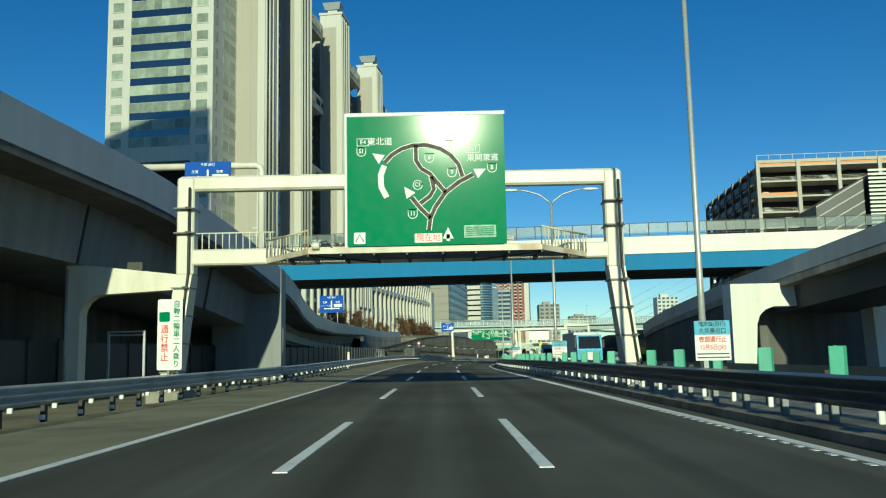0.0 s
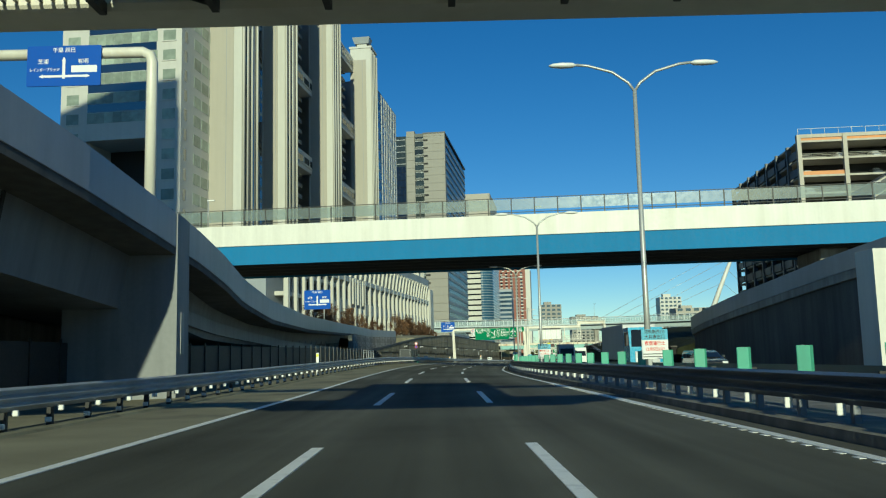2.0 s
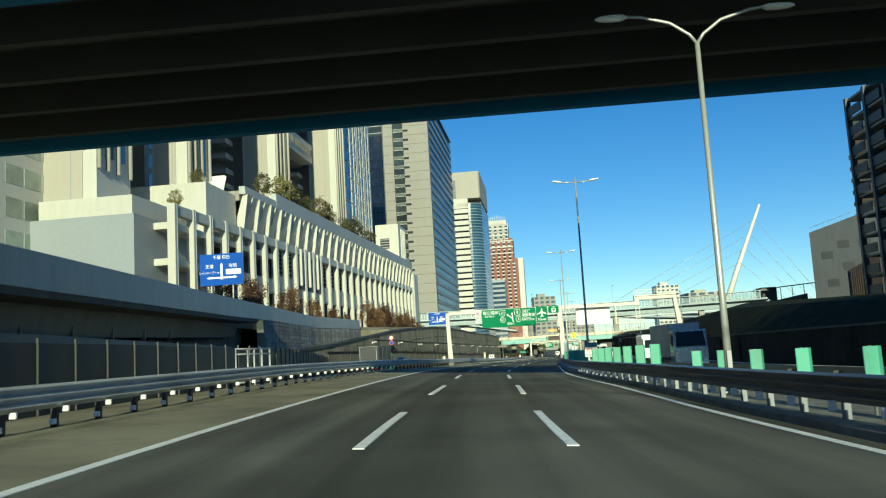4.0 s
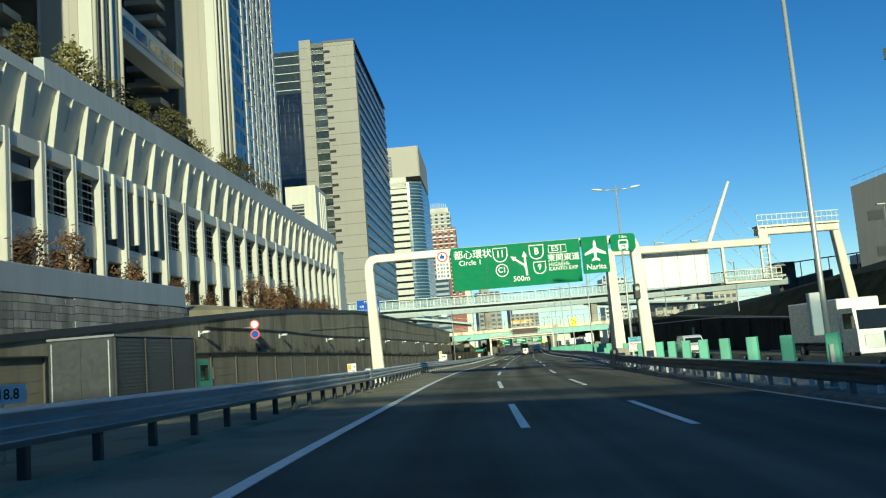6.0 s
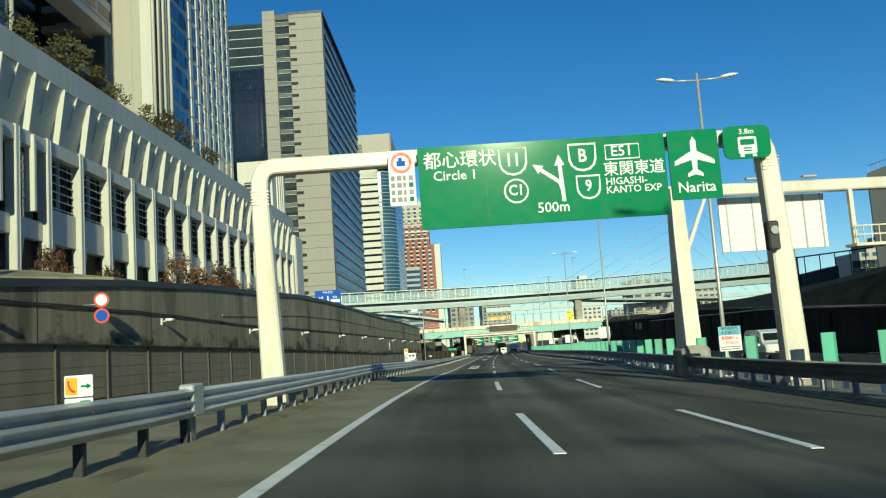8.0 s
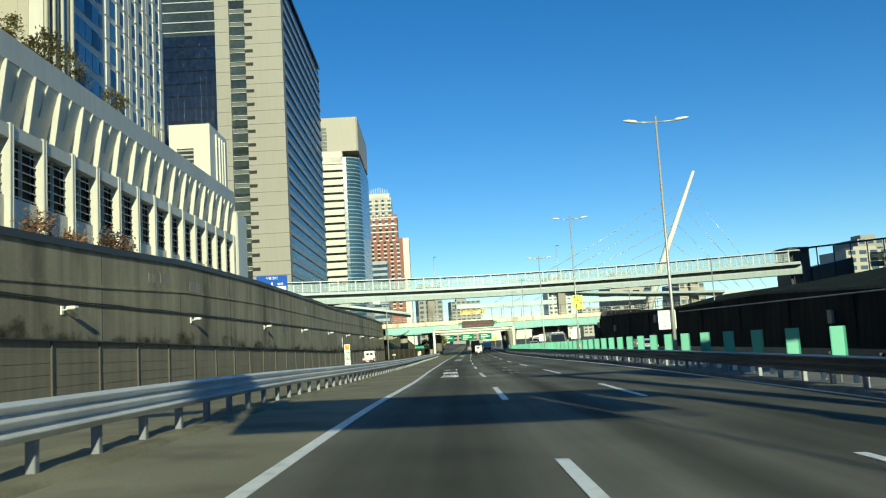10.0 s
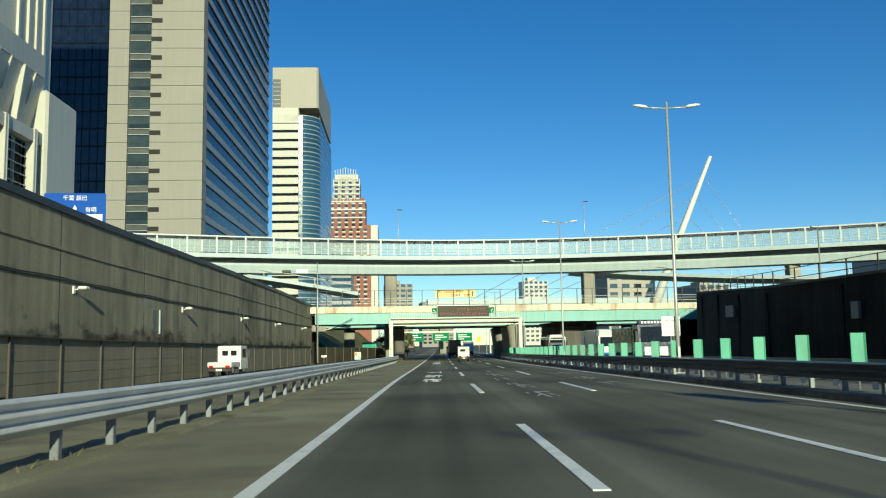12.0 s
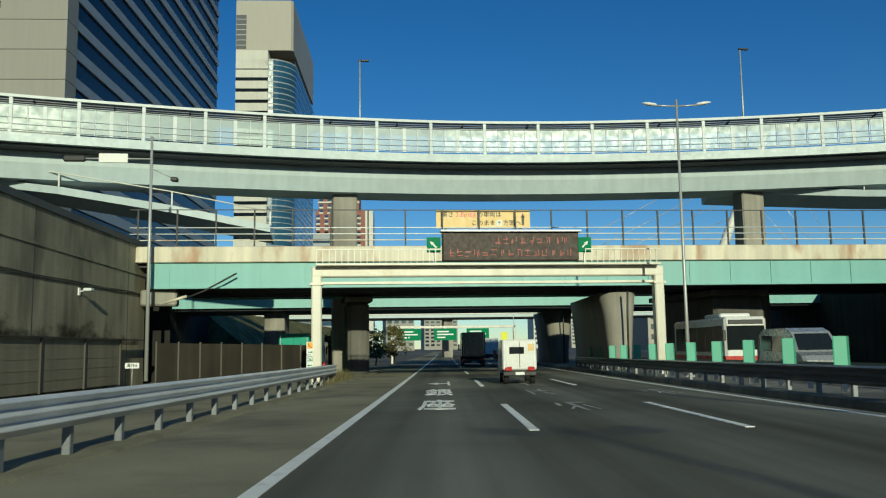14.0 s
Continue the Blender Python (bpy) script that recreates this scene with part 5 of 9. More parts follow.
fbr = thing("footbridge", "curved pale grey footbridge with clear screens and a slatted canopy", "footbridge", kind="structure")
xs = span(-30, 121, 2.0)
part("edge_beam", Form().sweep([[fb(x, -0.1, 13.9), fb(x, -0.1, 14.55), fb(x, 0.4, 14.55), fb(x, 0.4, 13.9)] for x in xs]), BRIDGEPALE, fbr, "white edge beam")
part("deck", Form().sweep([[fb(x, 0.41, 13.75), fb(x, 0.41, 14.2), fb(x, 7.4, 14.2), fb(x, 7.4, 13.75)] for x in xs]), UNDERSHADE, fbr)
part("box_girder", Form().sweep([[fb(x, 2.3, 11.75), fb(x, 2.0, 12.9), fb(x, 2.2, 13.748), fb(x, 6.0, 13.748), fb(x, 6.2, 12.9), fb(x, 5.8, 11.75)] for x in xs]), BRIDGEPALE, fbr, "pale grey steel box girder")
part("canopy_beam", Form().sweep([[fb(x, 0.0, 17.1), fb(x, 0.0, 17.3), fb(x, 0.25, 17.3), fb(x, 0.25, 17.1)] for x in xs]), FOOTWHITE, fbr)
for k in range(7):
    o = 0.5 + k * 0.62
    part("canopy_slat", Form().sweep([[fb(x, o, 17.12), fb(x, o, 17.22), fb(x, o + 0.34, 17.26), fb(x, o + 0.34, 17.16)] for x in xs]), DULLSTEEL, fbr, "grey canopy slat")
arc = span(-28, 119, 4.3)
fpost = Form().box(-0.13, 0.13, -0.05, 0.15, 14.55, 17.1, c=0.02).mesh("canopy_post", FOOTWHITE)
for x in arc:
    p = part("canopy_post", fpost, None, fbr)
    a, b = Vector(fb(x - 0.5, 0, 0)), Vector(fb(x + 0.5, 0, 0))
    d = b - a
    q0 = fb(x, 0.1, 0)
    p.matrix_basis = pose(q0[0], q0[1], 0, 0, 0, math.degrees(math.atan2(d.y, d.x)))
pane = Form().box(-0.50, 0.50, -0.012, 0.012, 0.0, 1.9).mesh("screen_pane", PANEGLASS)
slim = Form().box(-0.13, 0.13, -0.03, 0.03, 0.0, 1.95).mesh("screen_strip", FOOTWHITE)
mull = Form().box(-0.03, 0.03, -0.03, 0.03, 0.0, 1.92).mesh("screen_bar", FOOTWHITE)
_bay = arc[1] - arc[0]
for x0 in arc[:-1]:
    for q in range(4):
        x = x0 + _bay * (q + 0.5) / 4
        a, b = Vector(fb(x - 0.5, 0, 0)), Vector(fb(x + 0.5, 0, 0))
        t = math.degrees(math.atan2((b - a).y, (b - a).x))
        part("screen_pane", pane, None, fbr).matrix_basis = pose(*fb(x, 0.12, 14.7), 0, 0, t)
        if q:
            part("screen_strip" if q == 2 else "screen_bar", slim if q == 2 else mull, None, fbr).matrix_basis = pose(*fb(x - _bay / 8, 0.10, 14.68), 0, 0, t)
for z in (14.80, 15.20, 15.66, 16.60):
    part("screen_rail", Form().tube([fb(x, 0.06, z) for x in span(-28, 119, 2.5)], 0.032, 5), FOOTWHITE, fbr)
for k in range(28):
    xx = arc[0] + (arc[-1] - arc[0]) * (k + 0.5) / 28
    part("canopy_rafter", Form().sweep([[fb(q, 0.26, 16.98), fb(q, 0.26, 17.10), fb(q, 4.4, 17.10), fb(q, 4.4, 16.98)] for q in (xx - 0.05, xx + 0.05)]), DARKSTEEL, fbr)
for x in (39.0, 71.0, 100.0):
    p0 = fb(x, 4.0, 0)
    t = thing("footbridge_pier", "pale concrete column of the footbridge", "pier", "footbridge piers")
    part("shaft", Form().box(p0[0] - 1.0, p0[0] + 1.0, p0[1] - 0.8, p0[1] + 0.8, -4, 11.74, c=0.12), CONCRETE, t)
# ramps of the footbridge curling down on both sides
for pts, lab in (([(10, 431, 12.2), (18, 428.5, 11.0), (26, 427.5, 9.6), (33, 428.5, 8.4)], "lower footbridge ramp joining from the street"), ([(70, 430, 12.4), (80, 424, 11.2), (92, 416, 10.0), (106, 406, 9.0)], "lower footbridge ramp on the far side")):
    t = thing("footbridge_ramp", lab, "footbridge", kind="structure")
    part("ramp_girder", Form().sweep([[(x, y, z - 0.35), (x, y, z + 0.2), (x + 0.3, y + 2.6, z + 0.2), (x + 0.3, y + 2.6, z - 0.95)] for x, y, z in pts]), BRIDGEPALE, t)
    part("ramp_rail", Form().tube([(x, y, z + 1.2) for x, y, z in pts], 0.05, 6), BRIDGEWHITE, t)
    for x, y, z in pts:
        part("ramp_post", Form().box(x - 0.05, x + 0.05, y, y + 0.1, z + 0.2, z + 1.2), BRIDGEWHITE, t)
stair = thing("covered_stair", "dark steel covered stair at the end of the footbridge", "stairway", kind="structure")
part("stair_tower", Form().box(121.5, 127.0, 403.0, 409.0, 5.0, 18.4, c=0.1), SPANDREL, stair)
part("stair_block", Form().add([(127.02, 402.5, 5), (138, 402.5, 5), (138, 408, 5), (127.02, 408, 5), (127.02, 402.5, 13.4), (138, 402.5, 15.3), (138, 408, 15.3), (127.02, 408, 13.4)], [(3, 2, 1, 0), (4, 5, 6, 7), (0, 1, 5, 4), (1, 2, 6, 5), (2, 3, 7, 6), (3, 0, 4, 7)]), SPANDREL, stair, "dull grey stair wall")
part("canopy", Form().add([(120, 401.4, 17.4), (150, 398, 19.4), (150, 404, 19.6), (120, 407.4, 17.6), (120, 401.4, 17.75), (150, 398, 19.75), (150, 404, 19.95), (120, 407.4, 17.95)], [(3, 2, 1, 0), (4, 5, 6, 7), (0, 1, 5, 4), (1, 2, 6, 5), (2, 3, 7, 6), (3, 0, 4, 7)]), DARKSTEEL, stair, "thin dark canopy roof")
for k in range(3, 11):
    x = 107 + k * 4.1 + (2.2 if k == 3 else 0)
    yf = 403 - (x - 106) * 0.1136
    part("canopy_post", Form().box(x - 0.1, x + 0.1, yf + 0.1, yf + 0.3, 5.0, 16.4 + (x - 106) * 0.068), DARKSTEEL, stair)
    if x > 138:
        part("glass_panel", Form().box(x + 0.15, x + 3.9, yf - 0.2, yf - 0.15, 14.0, 16.0), DARKPANE, stair)
        part("lower_panel", Form().box(x + 0.15, x + 3.9, yf - 0.1, yf - 0.05, 12.6, 13.9), DULLSTEEL, stair)
# leaning mast with stays behind it
mast = thing("bridge_mast", "tall leaning white mast of a cable-stayed footbridge", "mast")
part("mast_shaft", Form().tube([(200.5, 687.0, 8), (216, 683.5, 48), (234.4, 679.0, 92.3)], 2.6, 10, 0.9), BRIDGEWHITE, mast)
for k in range(4):
    part("stay", Form().tube([(218 + 4.2 * k, 683 - 1.0 * k, 52 + 10 * k), (150 - 12 * k, 700, 22)], 0.13, 4), POLE, mast)
    part("stay", Form().tube([(218 + 4.2 * k, 683 - 1.0 * k, 52 + 10 * k), (250 + 8 * k, 680, 22)], 0.13, 4), POLE, mast)
part("deck", Form().box(90, 300, 690, 694, 19, 21.5), BRIDGEPALE, mast)
# ---- broadcasting tower block beside the road ----
tower = thing("office_tower", "pale broadcasting office block with banded windows and a shadow across it", "office building", m=GRID)
for x0, x1, y0, z0, z1 in ((-43.5, -37.8, -208, -4, 119), (-22.4, -17.2, -208, -4, 119), (-37.79, -22.41, -208, 46.5, 119), (-37.79, -22.41, -198, -4, 46.49)):
    part("wall", Form().box(x0, x1, y0, -187, z0, z1), TILEWHITE, tower)
small = Form().box(0, 2.7, -0.06, 0.02, 0, 2.2).mesh("window", GLASSGREEN)
sill = Form().box(-0.15, 2.85, -0.16, -0.0, -0.22, 0).mesh("window_sill", TILEWHITE)
band = Form().box(0, 1.86, -0.05, 0.03, 0, 2.25).mesh("window", GLASSGREEN)
dband = Form().box(0, 14.9, -0.03, 0.03, 0, 1.75).mesh("spandrel", GLASSDARK)
sidew = Form().box(-0.02, 0.06, 0, 3.2, 0, 2.4).mesh("window", GLASSGREEN)
sided = Form().box(-0.02, 0.05, 0, 1.1, 0, 2.4).mesh("window", GLASSDARK)
for k in range(27):
    z = 8.6 + 4.15 * k
    if z > 115:
        break
    for b in (-42.2, -21.2):
        w = part("window", small, None, tower)
        w.location = (b, -208, z)
        part("window_sill", sill, None, w)
    if z > 47:
        for i in range(8):
            part("window", band, None, tower).location = (-37.6 + i * 1.9, -208, z)
        part("spandrel", dband, None, tower).location = (-37.55, -208, z + 2.35)
    for i, a in enumerate((-206.6, -202.0, -198.2, -194.4, -189.6)):
        part("window", sided if i in (0, 4) else sidew, None, tower).location = (-17.2, a, z)
for z in (20.5, 30.5):
    part("recess_floor", Form().box(-37.78, -22.42, -207.6, -198, z, z + 1.3), TILEWHITE, tower)
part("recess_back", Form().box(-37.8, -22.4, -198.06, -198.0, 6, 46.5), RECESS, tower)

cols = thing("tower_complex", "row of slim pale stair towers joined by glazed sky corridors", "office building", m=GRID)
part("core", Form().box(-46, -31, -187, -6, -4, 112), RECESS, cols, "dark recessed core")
# behind each stair tower a strip of wall with deep windows, then an open bay with short landings and sky corridors
hole = Form().box(-0.02, 0.06, 0, 1.9, 0, 2.3).mesh("deep_window", GLASSDARK)
land = Form().box(-27, -20.4, 0, 4.4, 0, 1.15).mesh("landing", TILEBEIGE)
slab = Form().box(-31, -28.0, 0, 1, 0, 1.0).mesh("floor_slab", SHADEGREY)
for a0, a1 in ((-194, -168), (-168, -117), (-117, -63)):
    run = a1 - a0 - 9.0
    deep = min(13.0, run * 0.32)
    back = part("rear_wall", Form().box(-30, -20.6, a0 + 9.01, a0 + 9 + deep, 6, 114), TILEBEIGE, cols, "beige wall strip with deep windows")
    for k in range(25):
        z = 30 + 3.4 * k
        for q in range(max(1, int(deep // 4.2))):
            part("deep_window", hole, None, back).location = (-20.6, a0 + 10.4 + q * 4.2, z)
        if run > 20:
            part("landing", land, None, cols).location = (0, a1 - 4.6, z - 0.4)
            fs_ = part("floor_slab", slab, None, cols)
            fs_.matrix_basis = pose(0, a0 + 9 + deep, z) @ Matrix.Diagonal((1, run - deep - 4.6, 1, 1))
    for z in (57.4, 82.2, 108.4):
        c = part("sky_corridor", Form().box(-21.0, -17.2, a0 + 9, a1 + 0.02, z, z + 5.4, c=0.06), TILEWHITE, cols, "glazed white sky corridor")
        wm = Form().box(-17.22, -17.14, 0, 2.3, 0, 1.9).mesh("corridor_window", STRIPGLASS)
        for i in range(int(run / 3.0)):
            part("corridor_window", wm, None, c).location = (0, a0 + 9.4 + i * 3.0 + (0.5 if i % 2 else 0.0), z + 2.0)
        part("corridor_ledge", Form().box(-17.2, -17.06, a0 + 9, a1, z + 1.25, z + 1.5), TILEBEIGE, c)
for a, b1, wid in ((-194, -9.8, 8.6), (-168, -8.8, 6.0), (-117, -10.6, 7.6), (-63, -10.4, 8.0)):
    t = part("stair_tower", Form().box(b1 - wid, b1, a, a + 9, 6, 117.5), TILEWHITE, cols, "slim pale stair tower")
    part("tower_panel", Form().box(b1 - wid + 0.5, b1 - 1.9, a - 0.12, a + 0.02, 12, 113), TILEBEIGE, t, "beige stone infill")
    part("panel_joint", Form().box(b1 - wid * 0.42, b1 - wid * 0.42 + 0.12, a - 0.14, a - 0.1, 12, 113), SHADEGREY, t)
    for i, (c0, c1, mm) in enumerate(((0.9, 2.1, GLASSDARK), (3.4, 4.6, STRIPGLASS), (6.2, 7.9, GLASSDARK))):
        part("glass_strip", Form().box(b1 - 0.02, b1 + 0.07, a + c0, a + c1, 30, 116), mm, t)
    for c in (0.25, 2.6, 5.3, 8.6):
        part("pipe", Form().tube([(b1 + 0.28, a + c, 28), (b1 + 0.28, a + c, 116.5)], 0.30, 8), PODWHITE, t)
    for k in range(20):
        part("stair_window", Form().box(b1 + 0.02, b1 + 0.1, a + 2.95, a + 3.3, 34 + k * 4.1, 36 + k * 4.1), GLASSDARK, t)
    part("cap", Form().box(b1 - wid - 0.3, b1 + 0.4, a - 0.3, a + 9.3, 117.5, 118.3).box(b1 - wid + 2.2, b1 - 2, a + 2, a + 4.5, 118.3, 120), TILEWHITE, t)
    part("roof_tank", Form().add([(b1 - wid + 1.4, a + 1.5, 120), (b1 - 1.2, a + 1.5, 120.0), (b1 - 1.2, a + 5, 120.0), (b1 - wid + 1.4, a + 5, 120), (b1 - wid + 0.6, a + 0.8, 122.4), (b1 - 0.6, a + 0.8, 122.4), (b1 - 0.6, a + 5.6, 122.4), (b1 - wid + 0.6, a + 5.6, 122.4)], [(3, 2, 1, 0), (4, 5, 6, 7), (0, 1, 5, 4), (1, 2, 6, 5), (2, 3, 7, 6), (3, 0, 4, 7)]), SHADEGREY, t)
# long wing behind the last stair tower: glass bays between columns of small windows
wing = part("wing", Form().box(-32, -12.6, -54, -4, 6, 108), WINGGREY, cols, "cool pale wing with blue glass bays")
gm = Form().box(-12.62, -12.52, 0, 2.5, 0, 2.9).mesh("wing_window", GLASSBLUE)
gn = Form().box(-12.62, -12.52, 0, 2.5, 0, 2.9).mesh("wing_window", NIGHTGLASS)
gw = Form().box(-12.62, -12.45, 0, 1.1, 0, 2.2).mesh("wing_window", GLASSDARK)
gp = Form().box(-12.62, -12.40, 0, 1.6, -0.6, 3.2).mesh("white_panel", PODWHITE)
for k in range(19):
    z = 30.5 + 4.1 * k
    for o in (2.4, 16.0, 25.7, 31.6, 35.6, 41.4, 45.6):
        part("wing_window", gw, None, wing).location = (0, -54 + o, z + 0.3)
    for i, o in enumerate((5.0, 7.7, 10.4, 13.1, 20.6)):
        part("wing_window", gn if (i * 7 + k * 3) % 4 == 0 else gm, None, wing).location = (0, -54 + o, z)
    for o in (18.7, 23.7, 27.3, 29.5, 33.3, 37.3, 39.3, 43.3, 47.3):
        part("white_panel", gp, None, wing).location = (0, -54 + o, z)
part("parapet_glass", Form().box(-12.4, -12.3, -50, 2, 34.5, 37.6), RAILGLASS, cols)

# ---- podium with white ribs, louvres and sloping fins ----
pod = thing("podium", "long white ribbed podium with louvres and sloping fins along the street", "podium building", m=GRID)
part("body", Form().box(-40, -3.2, -166, 0, -4, 28.4), SHADEGREY, pod)
part("body", Form().box(-40, -3.2, -197, -166.01, -4, 21), SHADEGREY, pod)
part("lower_wall", Form().box(-3.2, -1.4, -152, 0, 4, 16), RECESS, pod)


def rib_top(a):
    return 23.0 + 2.0 * (a + 190) / 190


def cornice(a):
    return 28.8 + 2.4 * (a + 166) / 166


RIBS = [-192.1 + 5.9 * i for i in range(12)] + [-121.3 + 7.03 * i for i in range(18)]


def slat_mesh(width):
    """One sloping louvre blade, width metres long."""
    return Form().add([(-1.2, 0, 0), (-1.2, width, 0), (-0.62, width, -0.25), (-0.62, 0, -0.25), (-1.2, 0, 0.12), (-1.2, width, 0.12), (-0.62, width, -0.13), (-0.62, 0, -0.13)], [(0, 1, 2, 3), (7, 6, 5, 4), (0, 3, 7, 4), (3, 2, 6, 7), (0, 4, 5, 1), (1, 5, 6, 2)]).mesh("slat", PODWHITE)


for i, a in enumerate(RIBS):
    zt = rib_top(a) - 0.15
    bay = (RIBS[i + 1] if i + 1 < len(RIBS) else 0.4) - a
    wide_rib = 0.42 if i < 8 else 0.36
    part("rib", Form().box(-0.95, 0.15, a - wide_rib, a + wide_rib, 5, zt, c=0.06), PODWHITE, pod)
    part("rib_strip", Form().box(0.152, 0.22, a + wide_rib - 0.2, a + wide_rib - 0.06, 5, zt - 0.1), SHADEGREY, pod)
    if bay < 1:
        continue
    lo, hi = a + wide_rib + 0.01, a + bay - 0.43
    if i >= 7:
        half = 9 <= i <= 11
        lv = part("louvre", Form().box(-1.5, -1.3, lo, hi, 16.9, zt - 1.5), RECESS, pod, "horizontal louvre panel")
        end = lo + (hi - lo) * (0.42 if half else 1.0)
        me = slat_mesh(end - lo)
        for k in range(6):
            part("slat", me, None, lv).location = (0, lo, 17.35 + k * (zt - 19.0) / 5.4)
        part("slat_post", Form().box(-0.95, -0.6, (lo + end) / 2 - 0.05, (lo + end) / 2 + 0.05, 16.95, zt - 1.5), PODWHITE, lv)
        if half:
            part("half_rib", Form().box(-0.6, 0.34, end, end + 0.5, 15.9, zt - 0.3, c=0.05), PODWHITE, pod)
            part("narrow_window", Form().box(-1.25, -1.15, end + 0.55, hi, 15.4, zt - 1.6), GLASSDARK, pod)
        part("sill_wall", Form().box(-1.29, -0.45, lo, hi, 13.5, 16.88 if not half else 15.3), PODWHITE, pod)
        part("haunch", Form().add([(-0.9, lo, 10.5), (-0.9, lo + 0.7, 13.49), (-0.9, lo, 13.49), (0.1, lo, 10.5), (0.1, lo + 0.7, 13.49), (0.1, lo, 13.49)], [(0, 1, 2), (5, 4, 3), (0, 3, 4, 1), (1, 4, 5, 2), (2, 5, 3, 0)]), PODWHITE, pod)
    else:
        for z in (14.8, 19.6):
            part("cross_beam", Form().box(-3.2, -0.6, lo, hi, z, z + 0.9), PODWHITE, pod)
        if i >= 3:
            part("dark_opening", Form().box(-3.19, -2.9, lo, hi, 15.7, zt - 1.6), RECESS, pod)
            part("sill_wall", Form().box(-1.29, -0.45, lo, hi, 13.5, 16.0), PODWHITE, pod)
    part("head_beam", Form().box(-0.9, 0.02, lo, hi, zt - 1.45, zt - 0.1), PODWHITE, pod)

# cornice that leans out over the street, with a blade and a shorter one between, on their own spacing
FIN = 5.93
for i in range(28):
    a = -165.5 + i * FIN
    a1 = min(a + FIN, 0.4)
    zt, z1, t0, t1 = rib_top(a), rib_top(a1), cornice(a), cornice(a1)
    part("slope_panel", Form().add([(-1.5, a + 0.12, zt), (-1.5, a1, z1), (0.0, a1, t1), (0.0, a + 0.12, t0), (-2.2, a + 0.12, zt), (-2.2, a1, z1), (-0.6, a1, t1), (-0.6, a + 0.12, t0)], [(3, 2, 1, 0), (4, 5, 6, 7), (1, 5, 4, 0), (7, 6, 2, 3), (4, 7, 3, 0), (2, 6, 5, 1)]), PODWHITE, pod)
    part("fin", Form().add([(-1.6, a - 0.1, zt - 0.3), (-0.5, a - 0.1, zt - 0.3), (0.34, a - 0.1, t0), (-0.2, a - 0.1, t0), (-1.6, a + 0.1, zt - 0.3), (-0.5, a + 0.1, zt - 0.3), (0.34, a + 0.1, t0), (-0.2, a + 0.1, t0)], [(0, 1, 2, 3), (7, 6, 5, 4), (1, 5, 6, 2), (0, 3, 7, 4), (2, 6, 7, 3), (0, 4, 5, 1)]), PODWHITE, pod)
    am = a + FIN / 2
    if am > 0:
        continue
    tm, zm = cornice(am), rib_top(am) + 0.42 * (cornice(am) - rib_top(am))
    xm = -1.5 + 1.5 * 0.42
    part("short_fin", Form().add([(xm - 0.1, am - 0.06, zm), (xm + 0.12, am - 0.06, zm), (0.22, am - 0.06, tm), (-0.1, am - 0.06, tm), (xm - 0.1, am + 0.06, zm), (xm + 0.12, am + 0.06, zm), (0.22, am + 0.06, tm), (-0.1, am + 0.06, tm)], [(0, 1, 2, 3), (7, 6, 5, 4), (1, 5, 6, 2), (0, 3, 7, 4), (2, 6, 7, 3), (0, 4, 5, 1)]), PODWHITE, pod)
part("roof_parapet", Form().sweep([[(-1.0, a, cornice(a)), (0.12, a, cornice(a)), (0.0, a, cornice(a) + (1.3 if a < -150 else 2.7)), (-1.0, a, cornice(a) + (1.3 if a < -150 else 2.7))] for a in (-166, -150.1, -150, -100, -50, 0)]), ROOFGREY, pod, "grey roof parapet")
part("roof", Form().sweep([[(-24, a, cornice(a) - 1.0), (-1.0, a, cornice(a) - 1.0), (-1.0, a, cornice(a) + 0.6), (-24, a, cornice(a) + 0.6)] for a in (-166, -100, -50, 0)]), TILEGREY, pod)
part("end_wall", Form().box(-14, -1.6, -178, -166, 21, 28.6), PODWHITE, pod, "plain white end block")
part("end_wall", Form().box(-16, -3.4, -197, -178.02, 21, 23.4), PODWHITE, pod, "plain white end block")
dish = thing("dish_aerial", "large white dish aerial on the podium roof", "dish aerial", m=GRID @ pose(-8, -160, 29.6))
part("dish", Form().add([(x, y, z) for y0, k in ((0.0, 1.0), (0.35, 0.9)) for x, y, z in [(px_ * k, y0 + 0.55 * (pz_ - 2.4), 2.4 + (pz_ - 2.4) * k) for px_, pz_ in ((-2.3, 0.9), (-1.9, 0.6), (1.9, 0.6), (2.3, 0.9), (2.3, 3.9), (1.9, 4.2), (-1.9, 4.2), (-2.3, 3.9))]], [tuple(range(7, -1, -1)), tuple(range(8, 16))] + [(q, (q + 1) % 8, 8 + (q + 1) % 8, 8 + q) for q in range(8)]), WHITE, dish)
part("feed_arm", Form().tube([(-1.2, -0.6, 0.9), (0.3, -2.0, 2.6), (1.2, -0.6, 0.9)], 0.08, 6), POLE, dish)
part("mount", Form().tube([(0, 0.3, 0), (0, 0.3, 2.4)], 0.25, 8), POLE, dish)

# ---- white plant block ----
cube = thing("plant_block", "plain white service block with a small louvred opening", "building", m=GRID)
part("wall", Form().box(-11.8, -3.6, -4, 10.5, 4, 47.6), PODWHITE, cube)
for q in (0.5, 3.2, 5.4, 7.6):
    part("wall_fin", Form().box(-3.6, -3.3, q, q + 0.5, 22, 46.4), PODWHITE, cube)
part("opening", Form().box(-10.2, -6.9, -4.1, -3.95, 39.0, 42.6), RECESS, cube)
for k in range(4):
    part("slat", Form().box(-10.2, -6.9, -4.25, -4.1, 39.3 + k * 0.9, 39.6 + k * 0.9), SHADEGREY, cube)
part("low_block", Form().box(-6, 0.5, 0.2, 9, 4, 30, c=0.3), PODWHITE, cube)
